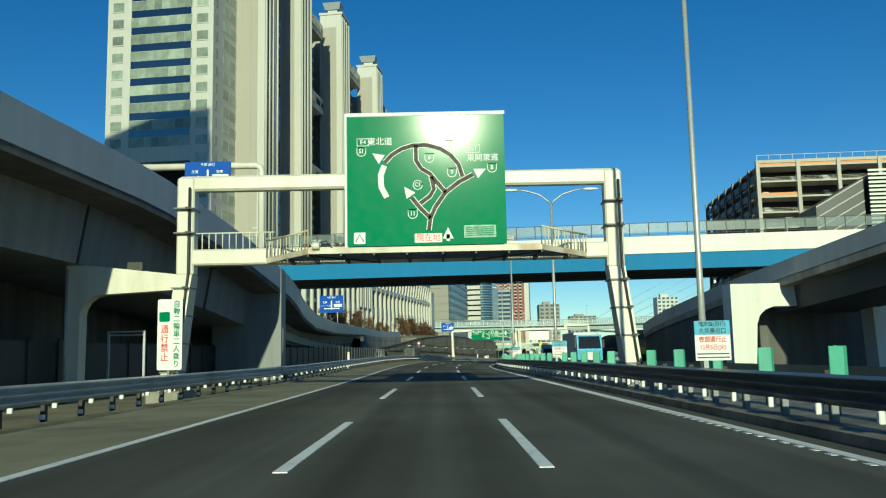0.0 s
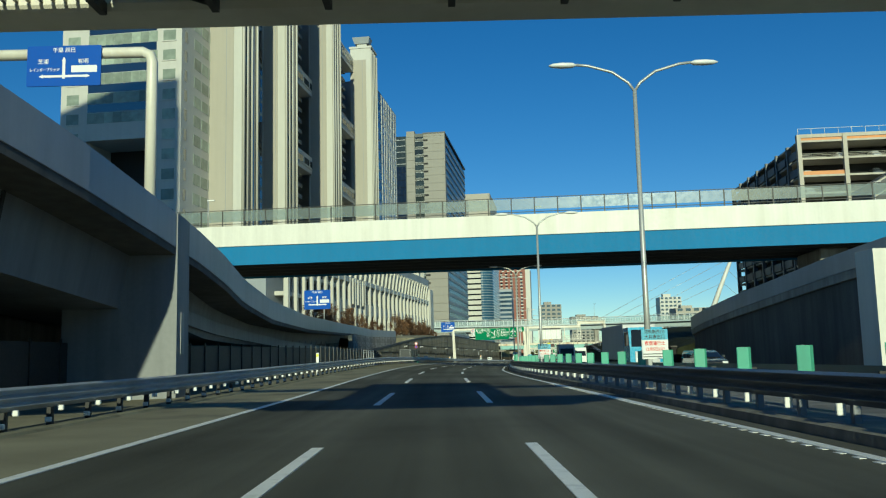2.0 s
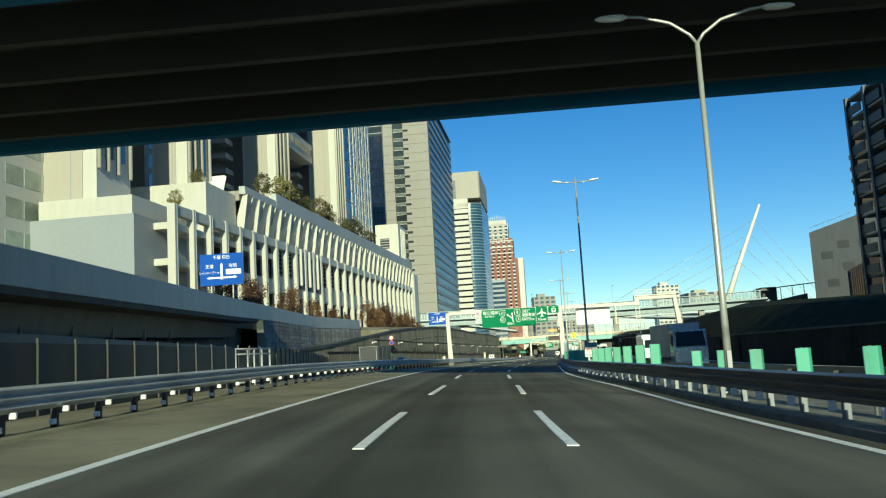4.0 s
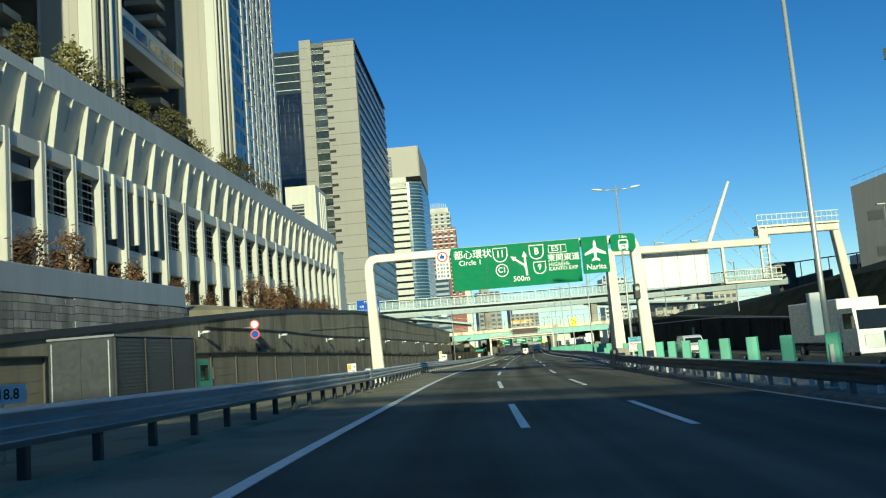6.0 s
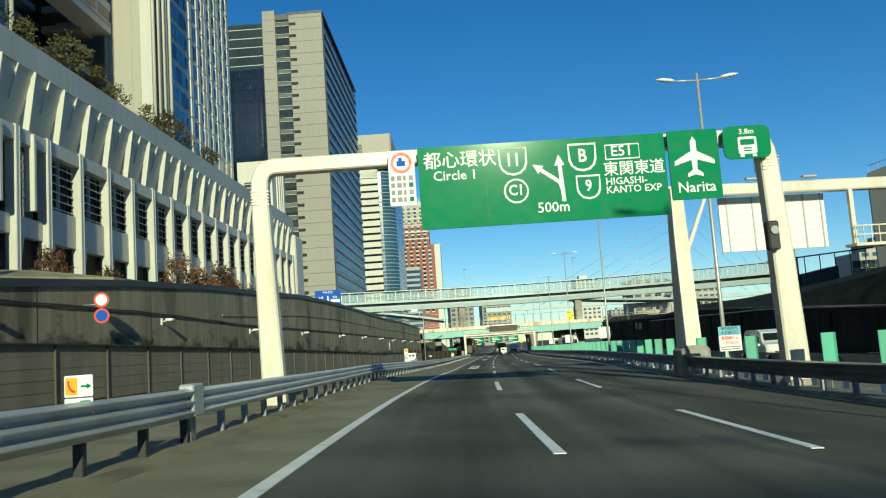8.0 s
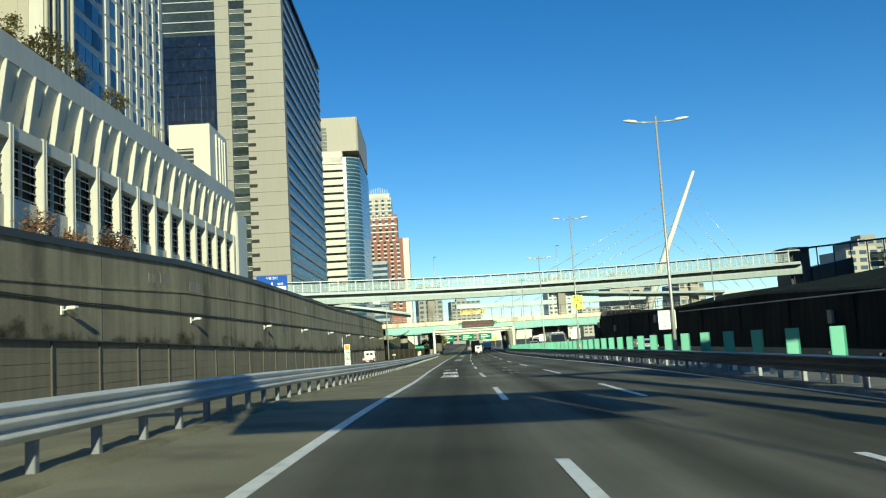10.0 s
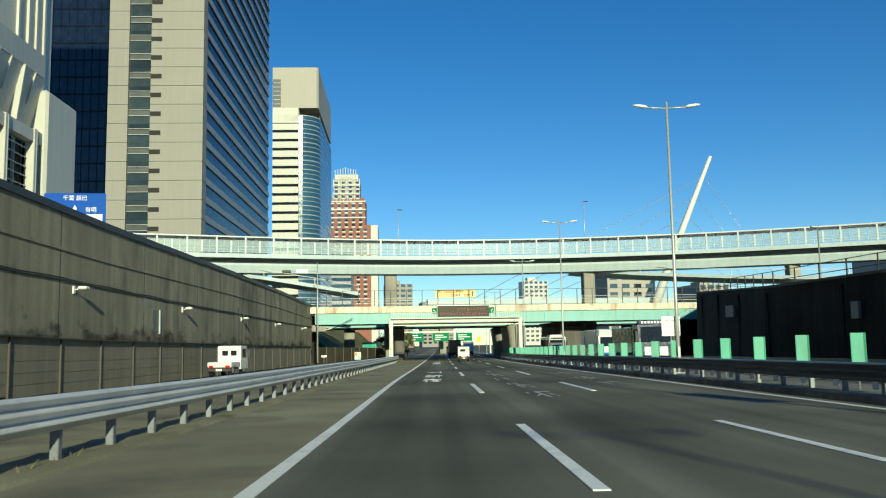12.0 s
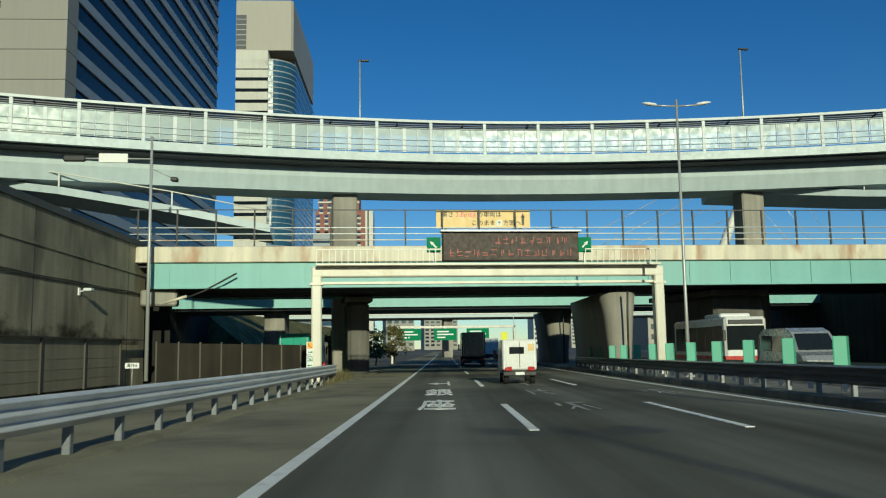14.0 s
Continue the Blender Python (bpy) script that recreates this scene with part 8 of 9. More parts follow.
# ---- blue direction signs ----
def blue_sign(x, y, z0, z1, w, turn, label, big):
    t = thing("blue_sign", label, "road sign", "blue direction signs", m=pose(x, y, 0, 0, 0, turn))
    part("sign_plate", plate_form(0, w, z0, z1, 0, 0.06, 0.05), SIGNBLUE, t)
    h = z1 - z0
    part("road_line", ribbon([(w * 0.5, z0 + h * 0.18), (w * 0.5, z0 + h * 0.62)], h * 0.07, -0.008), SIGNWHITE, t)
    part("road_line", ribbon([(w * 0.22, z0 + h * 0.24), (w * 0.80, z0 + h * 0.24)], h * 0.055, -0.010), SIGNWHITE, t)
    for xx, zz, an in ((w * 0.5, z0 + h * 0.66, 90), (w * 0.2, z0 + h * 0.24, 180), (w * 0.82, z0 + h * 0.24, 0)):
        part("arrow_tip", arrow_tip(xx, zz, an, h * 0.08, -0.010), SIGNWHITE, t)
    words("千葉 辰巳", h * 0.13, SIGNWHITE, t, on_sign(w * 0.5, -0.008, z0 + h * 0.88), "sign_lettering")
    words("芝浦", h * 0.13, SIGNWHITE, t, on_sign(w * 0.22, -0.008, z0 + h * 0.60), "sign_lettering")
    words("有明", h * 0.13, SIGNWHITE, t, on_sign(w * 0.76, -0.008, z0 + h * 0.60), "sign_lettering")
    words("レインボーブリッジ", h * 0.095, SIGNWHITE, t, on_sign(w * 0.24, -0.008, z0 + h * 0.40), "sign_lettering", 0.85)
    part("white_patch", plate_form(w * 0.60, w * 0.95, z0 + h * 0.33, z0 + h * 0.50, -0.008, 0.006, 0.03), SIGNWHITE, t)
    return t


sa = blue_sign(-17.9, 58.0, 13.2, 15.0, 3.2, 0, "blue direction sign on a cantilever arm over the ramp", True)
part("arm", Form().tube([(-4, 0.35, 14.75), (4.9, 0.35, 14.75), (5.2, 0.35, 14.6), (5.3, 0.35, 14.3), (5.3, 0.35, 6.6)], 0.24, 10), CREAM, sa, "cream painted cantilever post")
sb = blue_sign(-29.3, 200.0, 11.4, 15.4, 5.6, -6, "large blue direction sign on posts by the street", True)
for x in (1.4, 4.2):
    part("post", Form().tube([(x, 0.15, 5.5), (x, 0.15, 15.0)], 0.1, 8), POLE, sb)
sc_ = blue_sign(-1.4, 375.6, 10.75, 14.75, 5.6, -3, "blue street sign above the retaining wall", True)
for x in (1.4, 4.2):
    part("post", Form().tube([(x, 0.15, 5.5), (x, 0.15, 14.4)], 0.1, 8), POLE, sc_)


# ---- lamp posts ----
def lamp_post(curved):
    t = thing("street_lamp", "tall grey steel lamp post with two arms", "street lamp", "street lamps along the median")
    if curved:
        part("pole", Form().tube([(0, 0, 0), (0, 0, 3), (0, 0, 10.3)], 0.12, 10, 0.07), POLE, t)
        for s in (-1, 1):
            arm = part("arm", Form().tube([(0, 0, 10.25), (s * 0.2, 0, 10.55), (s * 0.75, 0, 10.95), (s * 1.6, 0, 11.2), (s * 2.1, 0, 11.25)], 0.05, 8), POLE, t)
            part("lamp_head", Form().sweep([[(s * (2.0 + q), 0.17 * k * math.cos(a), 11.23 + 0.10 * k * math.sin(a)) for a in [2 * math.pi * j / 8 for j in range(8)]] for q, k in ((0, 0.35), (0.15, 0.9), (0.5, 1.0), (0.8, 0.75), (0.95, 0.3))], smooth=True), LAMPWHITE, arm)
    else:
        part("pole", Form().tube([(0, 0, 0), (0, 0, 3), (0, 0, 12.3)], 0.105, 10, 0.055), POLE, t)
        for s in (-1, 1):
            arm = part("arm", Form().tube([(0, 0, 12.0), (s * 1.2, 0, 12.05)], 0.04, 8), POLE, t)
            part("lamp_head", Form().sweep([[(s * (0.95 + q), 0.15 * k * math.cos(a), 12.07 + 0.12 * q + 0.08 * k * math.sin(a)) for a in [2 * math.pi * j / 8 for j in range(8)]] for q, k in ((0, 0.35), (0.12, 0.9), (0.45, 1.0), (0.62, 0.7), (0.75, 0.3))], smooth=True), LAMPWHITE, arm)
    part("base_plate", Form().box(-0.22, 0.22, -0.22, 0.22, 0, 0.06, c=0.01), POLE, t)
    part("hatch", Form().box(-0.07, 0.07, -0.16, -0.12, 0.6, 1.2, c=0.01), POSTM, t)
    return t


lampA, lampB = lamp_post(True), lamp_post(False)
firstA = firstB = True
POLES = [(6.45, 21.3, 0), (6.68, 51.3, 1), (6.6, 82.2, 1), (8.0, 117, 1), (10.4, 152, 0), (14.5, 186.9, 0), (19.4, 220.9, 0), (26.2, 257.3, 0), (32.8, 293.4, 0), (39.5, 329.4, 0), (46.2, 366, 0), (53.0, 402, 0), (66.5, 470, 0), (74.2, 510, 0)]


def pole_at(k, dx=0.0, dz=0.0):
    """The foot of a lamp post, turned with the road."""
    x, y, _ = POLES[k]
    s = station(y)
    z = s[1] - math.tan(radians(s[2])) * s[3] + 0.1
    return pose(x, y, z + dz, 0, 0, yaw_at(y)) @ pose(dx, 0, 0)


def pole_height(k):
    """How much taller than the pattern a lamp post is."""
    if POLES[k][2]:
        return 1.0
    head = float(np.interp(POLES[k][1], [21, 152, 187, 221, 257, 293, 329, 366, 402], [12.6, 12.4, 11.3, 10.8, 11.0, 11.2, 11.0, 10.6, 10.5]))
    return (head - pole_at(k).translation.z) / 12.07


for k, (x, y, cv) in enumerate(POLES):
    m = pole_at(k) @ Matrix.Diagonal((1, 1, pole_height(k), 1))
    src = lampA if cv else lampB
    if cv and firstA:
        src.matrix_basis, firstA = m, False
    elif not cv and firstB:
        src.matrix_basis, firstB = m, False
    else:
        copy_thing(src, m)


def closing_notice():
    t = thing("closure_notice", "white and blue roadworks notice fixed to a lamp post", "notice board", "closure notices on lamp posts")
    part("board", plate_form(-0.44, 0.44, 1.3, 2.28, -0.18, 0.03, 0.02), SIGNWHITE, t)
    part("blue_field", plate_form(-0.44, 0.44, 1.93, 2.28, -0.186, 0.006, 0.02), SIGNCYAN, t)
    for tx, z, s, mm in (("湾岸線(西行)", 2.19, 0.14, BLACK), ("大井南出口", 2.02, 0.16, BLACK), ("夜間通行止", 1.81, 0.16, SIGNRED), ("12月5日(火)", 1.62, 0.15, SIGNRED)):
        words(tx, s, mm, t, on_sign(0, -0.192, z), "notice_lettering", 0.86)
    for z in (1.36, 1.45):
        part("print_bar", Form().box(-0.4, 0.4, -0.19, -0.181, z, z + 0.03), SPANDREL, t)
    part("strap", Form().box(-0.16, 0.16, -0.15, -0.12, 1.5, 1.56).box(-0.16, 0.16, -0.15, -0.12, 2.0, 2.06), GALV, t)
    return t


cn = closing_notice()
for k, i in enumerate((0, 1, 2, 4, 6)):
    m = pole_at(i, 0.18, -0.3)
    if k:
        copy_thing(cn, m)
    else:
        cn.matrix_basis = m
sign_back = None
for i in (7, 8, 9):
    zb = (1.14, 0.77, 0.53)[i - 7] - pole_at(i).translation.z
    if sign_back is None:
        sign_back = thing("road_sign", "plain white back of a square road sign on a lamp post", "road sign", "sign backs on lamp posts", m=pole_at(i, 0, zb))
        part("sign_plate", plate_form(-0.72, 0.18, -0.48, 0.48, 0.14, 0.02, 0.03), SIGNWHITE, sign_back)
        for z in (-0.30, 0.30):
            part("strap", Form().box(-0.52, 0.16, 0.09, 0.138, z - 0.025, z + 0.025, c=0.008), GALV, sign_back)
        part("stiffener", Form().box(-0.42, -0.36, 0.10, 0.138, -0.34, 0.34, c=0.008), GALV, sign_back)
    else:
        copy_thing(sign_back, pole_at(i, 0, zb))
ys_ = thing("height_warning", "yellow height warning sign with a black arrow on a lamp post", "road sign", m=pole_at(8, 0.1, 1.45))
part("sign_plate", plate_form(-0.46, 0.46, 3.05, 4.35, -0.2, 0.04, 0.03), SIGNYELLOW, ys_)
words("高さ", 0.27, BLACK, ys_, on_sign(-0.12, -0.21, 4.14), "sign_lettering")
words("3.8m", 0.27, BLACK, ys_, on_sign(0.0, -0.21, 3.88), "sign_lettering")
words("超", 0.25, BLACK, ys_, on_sign(0.28, -0.21, 3.62), "sign_lettering")
part("arrow_shaft", ribbon([(-0.12, 3.15), (-0.12, 3.42)], 0.09, -0.21), BLACK, ys_)
part("arrow_tip", arrow_tip(-0.12, 3.47, 90, 0.15, -0.21), BLACK, ys_)
part("strap", Form().box(-0.15, 0.15, -0.16, -0.1, 3.3, 3.36).box(-0.15, 0.15, -0.16, -0.1, 4.0, 4.06), GALV, ys_)
for i in (5,):
    t = thing("control_box", "small white control box on a lamp post", "control box", "control boxes", m=pole_at(i))
    part("box", Form().box(-0.42, -0.12, -0.12, 0.14, 1.5, 2.7, c=0.02), WHITE, t)

# cctv post by the wall at the bridge
cc = thing("signal_post", "grey post with arms, boxes and a camera by the old bridge", "post", m=pose(26.0, 417.6, 0, 0, 0, -5))
part("pole", Form().tube([(0, 0, -2.5), (0, 0, 12.4)], 0.13, 8, 0.08), POLE, cc)
part("arm", Form().tube([(0, 0, 11.0), (-5.2, 0, 11.0)], 0.05, 6), POLE, cc)
part("signal_box", Form().box(-5.2, -3.9, -0.15, 0.15, 10.8, 11.2, c=0.08), DARKSTEEL, cc)
part("plate", Form().box(-3.1, -1.4, -0.1, 0.02, 10.75, 11.3), WHITE, cc)
part("camera_arm", Form().tube([(0, 0, 10.4), (1.3, 0, 9.8)], 0.04, 6), POLE, cc)
part("camera_box", Form().box(1.2, 1.6, -0.25, 0.25, 9.6, 9.85, c=0.04), DARKSTEEL, cc)
bm_ = thing("bracket_arm", "rusty bracket with a hanging chain below the old bridge", "bracket", m=pose(26.8, 418.6, 0, 0, 0, -5))
part("arm", Form().tube([(0, 0, 2.2), (1.4, -0.2, 2.6)], 0.09, 6), CREAMRUST, bm_)
part("chain", Form().tube([(1.4, -0.2, 2.5), (2.4, -0.2, 2.9), (4.4, -0.2, 4.0)], 0.06, 5), DARKSTEEL, bm_)

# thin lamps on the bridges
for k, (x, y, z, h) in enumerate(((40.0, 431, 14.2, 8.3), (71.5, 427, 14.2, 9.5), (-26.5, 117.2, 16.2, 3.0), (10, 113.6, 13.4, 3.6), (45, 109.6, 13.0, 5.0), (-61, 180, 9, 12))):
    t = thing("bridge_lamp", "slim grey lamp post standing on the bridge", "street lamp", "bridge lamps")
    part("pole", Form().tube([(x, y, z), (x, y, z + h)], 0.09, 6, 0.06), POLE, t)
    part("lamp_head", Form().box(x - 0.1, x + 0.75, y - 0.12, y + 0.12, z + h, z + h + 0.14, c=0.03), LAMPWHITE if k > 1 else DARKSTEEL, t)

# round signs on the wall
rs = thing("round_sign", "two round red-rimmed signs on a bracket at the wall", "road sign", m=pose(-7.05, 230.0, 0, 0, 0, -2))
for z, inner in ((4.2, SIGNWHITE), (3.45, SIGNBLUE)):
    pts = [(0.36 * math.cos(a), z + 0.36 * math.sin(a)) for a in [2 * math.pi * k / 24 for k in range(24)]]
    d = part("disc", flat(pts, 0.0, 0.03), SIGNRED, rs)
    part("disc_face", flat([(p * 0.74, z + (q - z) * 0.74) for p, q in pts], -0.006, 0.005), inner, d)
part("bracket", Form().tube([(0.0, 0.04, 3.0), (0.0, 0.04, 4.5)], 0.035, 6).tube([(0, 0.05, 4.0), (-0.9, 0.05, 4.0)], 0.03, 6), POSTM, rs)


SIGNORANGE = surf("sign_orange", (0.78, 0.42, 0.03), 0.4)


def call_sign(m, tall):
    """Two small boards one above the other: a telephone with an arrow, a way out with an arrow."""
    t = thing("telephone_sign", "two stacked emergency boards with orange telephone and green marks", "road sign", "emergency telephone signs", m=m)
    w, z0, z1, z2 = (0.17, 0.95, 1.57, 2.20) if tall else (0.32, 0.95, 1.315, 1.70)
    up = part("telephone_board", plate_form(-w, w, z1 + 0.012, z2, 0, 0.03, 0.02), SIGNWHITE, t)
    lo = part("exit_board", plate_form(-w, w, z0, z1 - 0.012, 0, 0.03, 0.02), SIGNWHITE, t)
    fx, fz = (0.0, z2 - 0.18) if tall else (-0.16, z1 + 0.195)
    part("telephone_field", plate_form(fx - 0.135, fx + 0.135, fz - 0.15, fz + 0.15, -0.008, 0.006, 0.02), SIGNORANGE, up)
    part("telephone_mark", ribbon([(fx + x, fz + z) for x, z in ((-0.06, 0.10), (-0.065, 0.03), (-0.02, -0.05), (0.04, -0.085), (0.085, -0.09))], 0.042, -0.012), SIGNRED, up)
    ex, ez = (0.0, z1 - 0.20) if tall else (0.15, z0 + 0.17)
    part("exit_mark", ribbon([(ex - 0.10, ez - 0.13), (ex - 0.10, ez + 0.13), (ex + 0.10, ez + 0.13), (ex + 0.10, ez - 0.13)], 0.035, -0.008), SIGNGREEN, lo)
    part("exit_mark", ribbon([(ex - 0.05, ez - 0.12), (ex, ez), (ex, ez + 0.07)], 0.04, -0.008), SIGNGREEN, lo)
    part("exit_mark", ribbon([(ex, ez), (ex + 0.06, ez - 0.10)], 0.04, -0.009), SIGNGREEN, lo)
    for parent, x, z, an in ((up, 0.0 if tall else 0.15, z1 + 0.13 if tall else z1 + 0.19, 0), (lo, 0.0 if tall else -0.15, z0 + 0.12 if tall else z0 + 0.17, 180)):
        part("arrow_shaft", ribbon([(x - 0.10, z), (x + 0.10, z)], 0.035, -0.008), SIGNGREEN, parent)
        part("arrow_tip", arrow_tip(x + (0.08 if an == 0 else -0.08), z, an, 0.08, -0.01), SIGNGREEN, parent)
    part("post", Form().tube([(0, 0.06, -0.3), (0, 0.06, z2 - 0.15)], 0.03, 6), POLE, t)


call_sign(pose(10.4, 273.5, -1.5, 0, 0, -9) @ Matrix.Scale(1.1, 4), True)
call_sign(pose(0.9, 199.4, -0.35, 0, 0, -5) @ Matrix.Diagonal((0.55, 0.7, 0.72, 1)), False)
call_sign(at_road(377.0, -6.2, -0.2), False)
call_sign(pose(35.3, 406.0, -2.6, 0, 0, -9), True)
for y, u, tx in ((176.5, -4.2, "18.8"), (407, -13.8, "18.6")):
    t = thing("kilometre_post", "small white kilometre plate behind the guard rail", "road sign", "kilometre plates", m=at_road(y, u, 0))
    part("plate", plate_form(-0.36, 0.36, 0.85, 1.13, 0, 0.02, 0.02), SIGNWHITE, t)
    words("湾" + tx, 0.22, BLACK, t, on_sign(0, -0.006, 0.985), "sign_lettering", 0.9)
    part("post", Form().tube([(0, 0.04, -0.2), (0, 0.04, 1.0)], 0.025, 6), POLE, t)
for y in (90,):
    t = thing("marker_post", "white roadside marker post behind the guard rail", "marker post", m=at_road(y, -4.9, 0))
    part("post", Form().box(-0.11, 0.11, -0.05, 0.05, -0.2, 1.55, c=0.02), WHITE, t)
    part("marker_cap", Form().box(-0.09, 0.09, -0.06, -0.05, 1.25, 1.45), SIGNYELLOW, t)
cab = thing("mesh_cabinet", "open steel frame gate behind the guard rail", "gate", m=pose(-14.2, 38.0, 0))
for x in (-0.8, 0.8):
    part("upright", Form().box(x - 0.05, x + 0.05, -0.05, 0.05, -0.4, 2.6), GALV, cab)
for z in (2.45, 2.6, 0.1):
    part("cross_bar", Form().box(-0.85, 0.85, -0.04, 0.04, z, z + 0.07), GALV, cab)
gt = thing("service_gate", "grey steel gate frame in the fence below the ramp", "gate", m=pose(-10.9, 143.0, 0, 0, 0, 78))
for x in (-2.4, -0.8, 0.1, 1.2, 2.4):
    part("upright", Form().tube([(x, 0, -0.4), (x, 0, 2.2)], 0.06, 6), GALV, gt)
for z in (0.3, 1.9, 2.2):
    part("cross_bar", Form().tube([(-2.4, 0, z), (2.4, 0, z)], 0.05, 6), GALV, gt)


# ---- vehicles ----
def wheel(parent, x, y, r, w=0.22):
    t = part("wheel", Form().tube([(x - w / 2, y, r), (x + w / 2, y, r)], r, 18), TYRE, parent)
    part("rim", Form().tube([(x - w / 2 - 0.01, y, r), (x + w / 2 + 0.01, y, r)], r * 0.55, 14), GALV, t)


def lorry(name, label, m, w, length, h, box_mat, cab_mat, rear, cab_len=1.8, cab_h=2.6, box_h0=0.95):
    """A box lorry; local -y is the end that faces back along the road, rear says whether the tail is there."""
    t = thing(name, label, "lorry", m=m)
    c0, c1 = (length - cab_len, length) if rear else (0.0, cab_len)
    b0, b1 = (0.0, length - cab_len - 0.15) if rear else (cab_len + 0.15, length)
    part("chassis", Form().box(-w / 2 + 0.12, w / 2 - 0.12, 0.1, length - 0.1, 0.45, 0.75, c=0.03), DARKSTEEL, t)
    part("cargo_box", Form().box(-w / 2, w / 2, b0, b1, box_h0, h, c=0.05), box_mat, t)
    cb = part("cab", Form().add([(x, y, z) for x, (y, z) in [(s, q) for s in (-w / 2, w / 2) for q in (((c0, 0.45), (c1, 0.45), (c1, cab_h), (c0 + 0.35, cab_h), (c0 + 0.02, cab_h * 0.55)) if not rear else ((c0, 0.45), (c1, 0.45), (c1, cab_h * 0.55), (c1 - 0.35, cab_h), (c0, cab_h)))]], [(0, 1, 2, 3, 4), (9, 8, 7, 6, 5), (0, 5, 6, 1), (1, 6, 7, 2), (2, 7, 8, 3), (3, 8, 9, 4), (4, 9, 5, 0)]), cab_mat, t)
    yf = c0 if not rear else c1
    s = -1 if not rear else 1
    part("windscreen", Form().add([(-w / 2 + 0.12, yf - s * 0.05 + s * 0.02, cab_h * 0.58), (w / 2 - 0.12, yf - s * 0.05 + s * 0.02, cab_h * 0.58), (w / 2 - 0.2, yf - s * 0.33 + s * 0.02, cab_h * 0.95), (-w / 2 + 0.2, yf - s * 0.33 + s * 0.02, cab_h * 0.95)], [(0, 1, 2, 3)]), CARGLASS, cb)
    for sx in (-1, 1):
        part("side_window", Form().box(sx * (w / 2 + 0.005), sx * (w / 2 - 0.02), min(c0, c1) + 0.45, max(c0, c1) - 0.45, cab_h * 0.6, cab_h * 0.9), CARGLASS, cb)
        part("mirror", Form().box(sx * (w / 2 + 0.05), sx * (w / 2 + 0.22), yf - s * 0.1, yf - s * 0.2, cab_h * 0.6, cab_h * 0.85, c=0.02), DARKSTEEL, cb)
        part("headlight" if not rear else "tail_light", Form().box(sx * (w / 2 - 0.1), sx * (w / 2 - 0.4), -0.02, 0.06, 0.58, 0.76, c=0.02), SIGNWHITE if not rear else TAILRED, t)
    part("bumper", Form().box(-w / 2 + 0.02, w / 2 - 0.02, -0.06, 0.08, 0.36, 0.56, c=0.03), WHITE if not rear else DARKSTEEL, t)
    part("plate_bar", Form().box(-0.2, 0.2, -0.075, -0.06, 0.40, 0.53), WHITE, t)
    if rear:
        part("door_seam", Form().box(-0.012, 0.012, b0 - 0.012, b0 + 0.01, box_h0 + 0.1, h - 0.1), DARKSTEEL, t)
        for x in (-w / 2 + 0.15, w / 2 - 0.15):
            part("hinge_bar", Form().box(x - 0.02, x + 0.02, b0 - 0.02, b0 + 0.01, box_h0 + 0.1, h - 0.1), GALV, t)
    else:
        part("grille", Form().box(-w / 2 + 0.35, w / 2 - 0.35, -0.02, 0.05, 0.62, cab_h * 0.48, c=0.02), GALV, t)
    r = 0.27 if w < 1.6 else 0.48
    for y in (c0 + cab_len * 0.5, b0 + (b1 - b0) * (0.25 if rear else 0.8)):
        for sx in (-1, 1):
            wheel(t, sx * (w / 2 - 0.16), y, r)
    return t


kei = lorry("light_lorry", "small white box lorry seen from behind in the middle lane", at_road(401.5, 5.3), 1.5, 3.4, 1.95, CARWHITE, CARWHITE, True, 1.1, 1.75, 0.62)
part("lamp_patch", Form().box(0.38, 0.66, -0.02, -0.003, 1.45, 1.75), SIGNAMBER, kei)
part("rear_window", Form().box(-0.45, 0.2, -0.012, -0.001, 1.32, 1.62), CARGLASS, kei)
lorry("box_lorry", "dark box lorry seen from behind further along the road", at_road(446, 4.9), 2.3, 8.5, 3.3, CARDARK, CARDARK, True)
lorry("box_lorry", "white box lorry with a red tail ahead on the road", at_road(486, 8.8), 2.3, 8.0, 3.3, CARWHITE, CARRED, True)
lorry("box_lorry", "bright blue lorry with a grey cargo box on the far lanes", at_road(82, 19.3), 2.4, 11.0, 3.5, BOXGREY, CARBLUE, False, 2.2, 3.2)
lorry("box_lorry", "large white lorry on the far lanes beyond the median", at_road(212, 24.5), 2.4, 10.5, 3.5, CARWHITE, CARWHITE, False, 2.2, 2.9)
navy = lorry("box_lorry", "dark navy lorry with a black load on the far lanes", pose(46.8, 347.6, -2.0, 0, 0, -10.5), 2.4, 9.5, 2.9, CARDARK, CARNAVY, False, 2.1, 3.0)
part("roof_board", Form().box(-1.1, 1.1, 0.45, 0.65, 3.02, 3.32, c=0.03), CARNAVY, navy)
for k in range(8):
    part("print_bar", Form().box(-0.9 + k * 0.23, -0.74 + k * 0.23, 0.435, 0.45, 3.09, 3.25), SIGNWHITE, navy)
haul = lorry("box_lorry", "large white haulage lorry with a blue skirt on the far lanes", pose(57.4, 382.6, -2.4, 0, 0, -10.5), 2.45, 12.5, 3.65, CARWHITE, CARWHITE, False, 2.3, 2.95)
part("roof_deflector", Form().add([(-1.1, 0.45, 2.96), (1.1, 0.45, 2.96), (1.15, 2.3, 2.96), (-1.15, 2.3, 2.96), (-0.95, 1.15, 3.62), (0.95, 1.15, 3.62), (1.1, 2.3, 3.72), (-1.1, 2.3, 3.72)], [(3, 2, 1, 0), (4, 5, 6, 7), (0, 1, 5, 4), (1, 2, 6, 5), (2, 3, 7, 6), (3, 0, 4, 7)]), CARWHITE, haul)
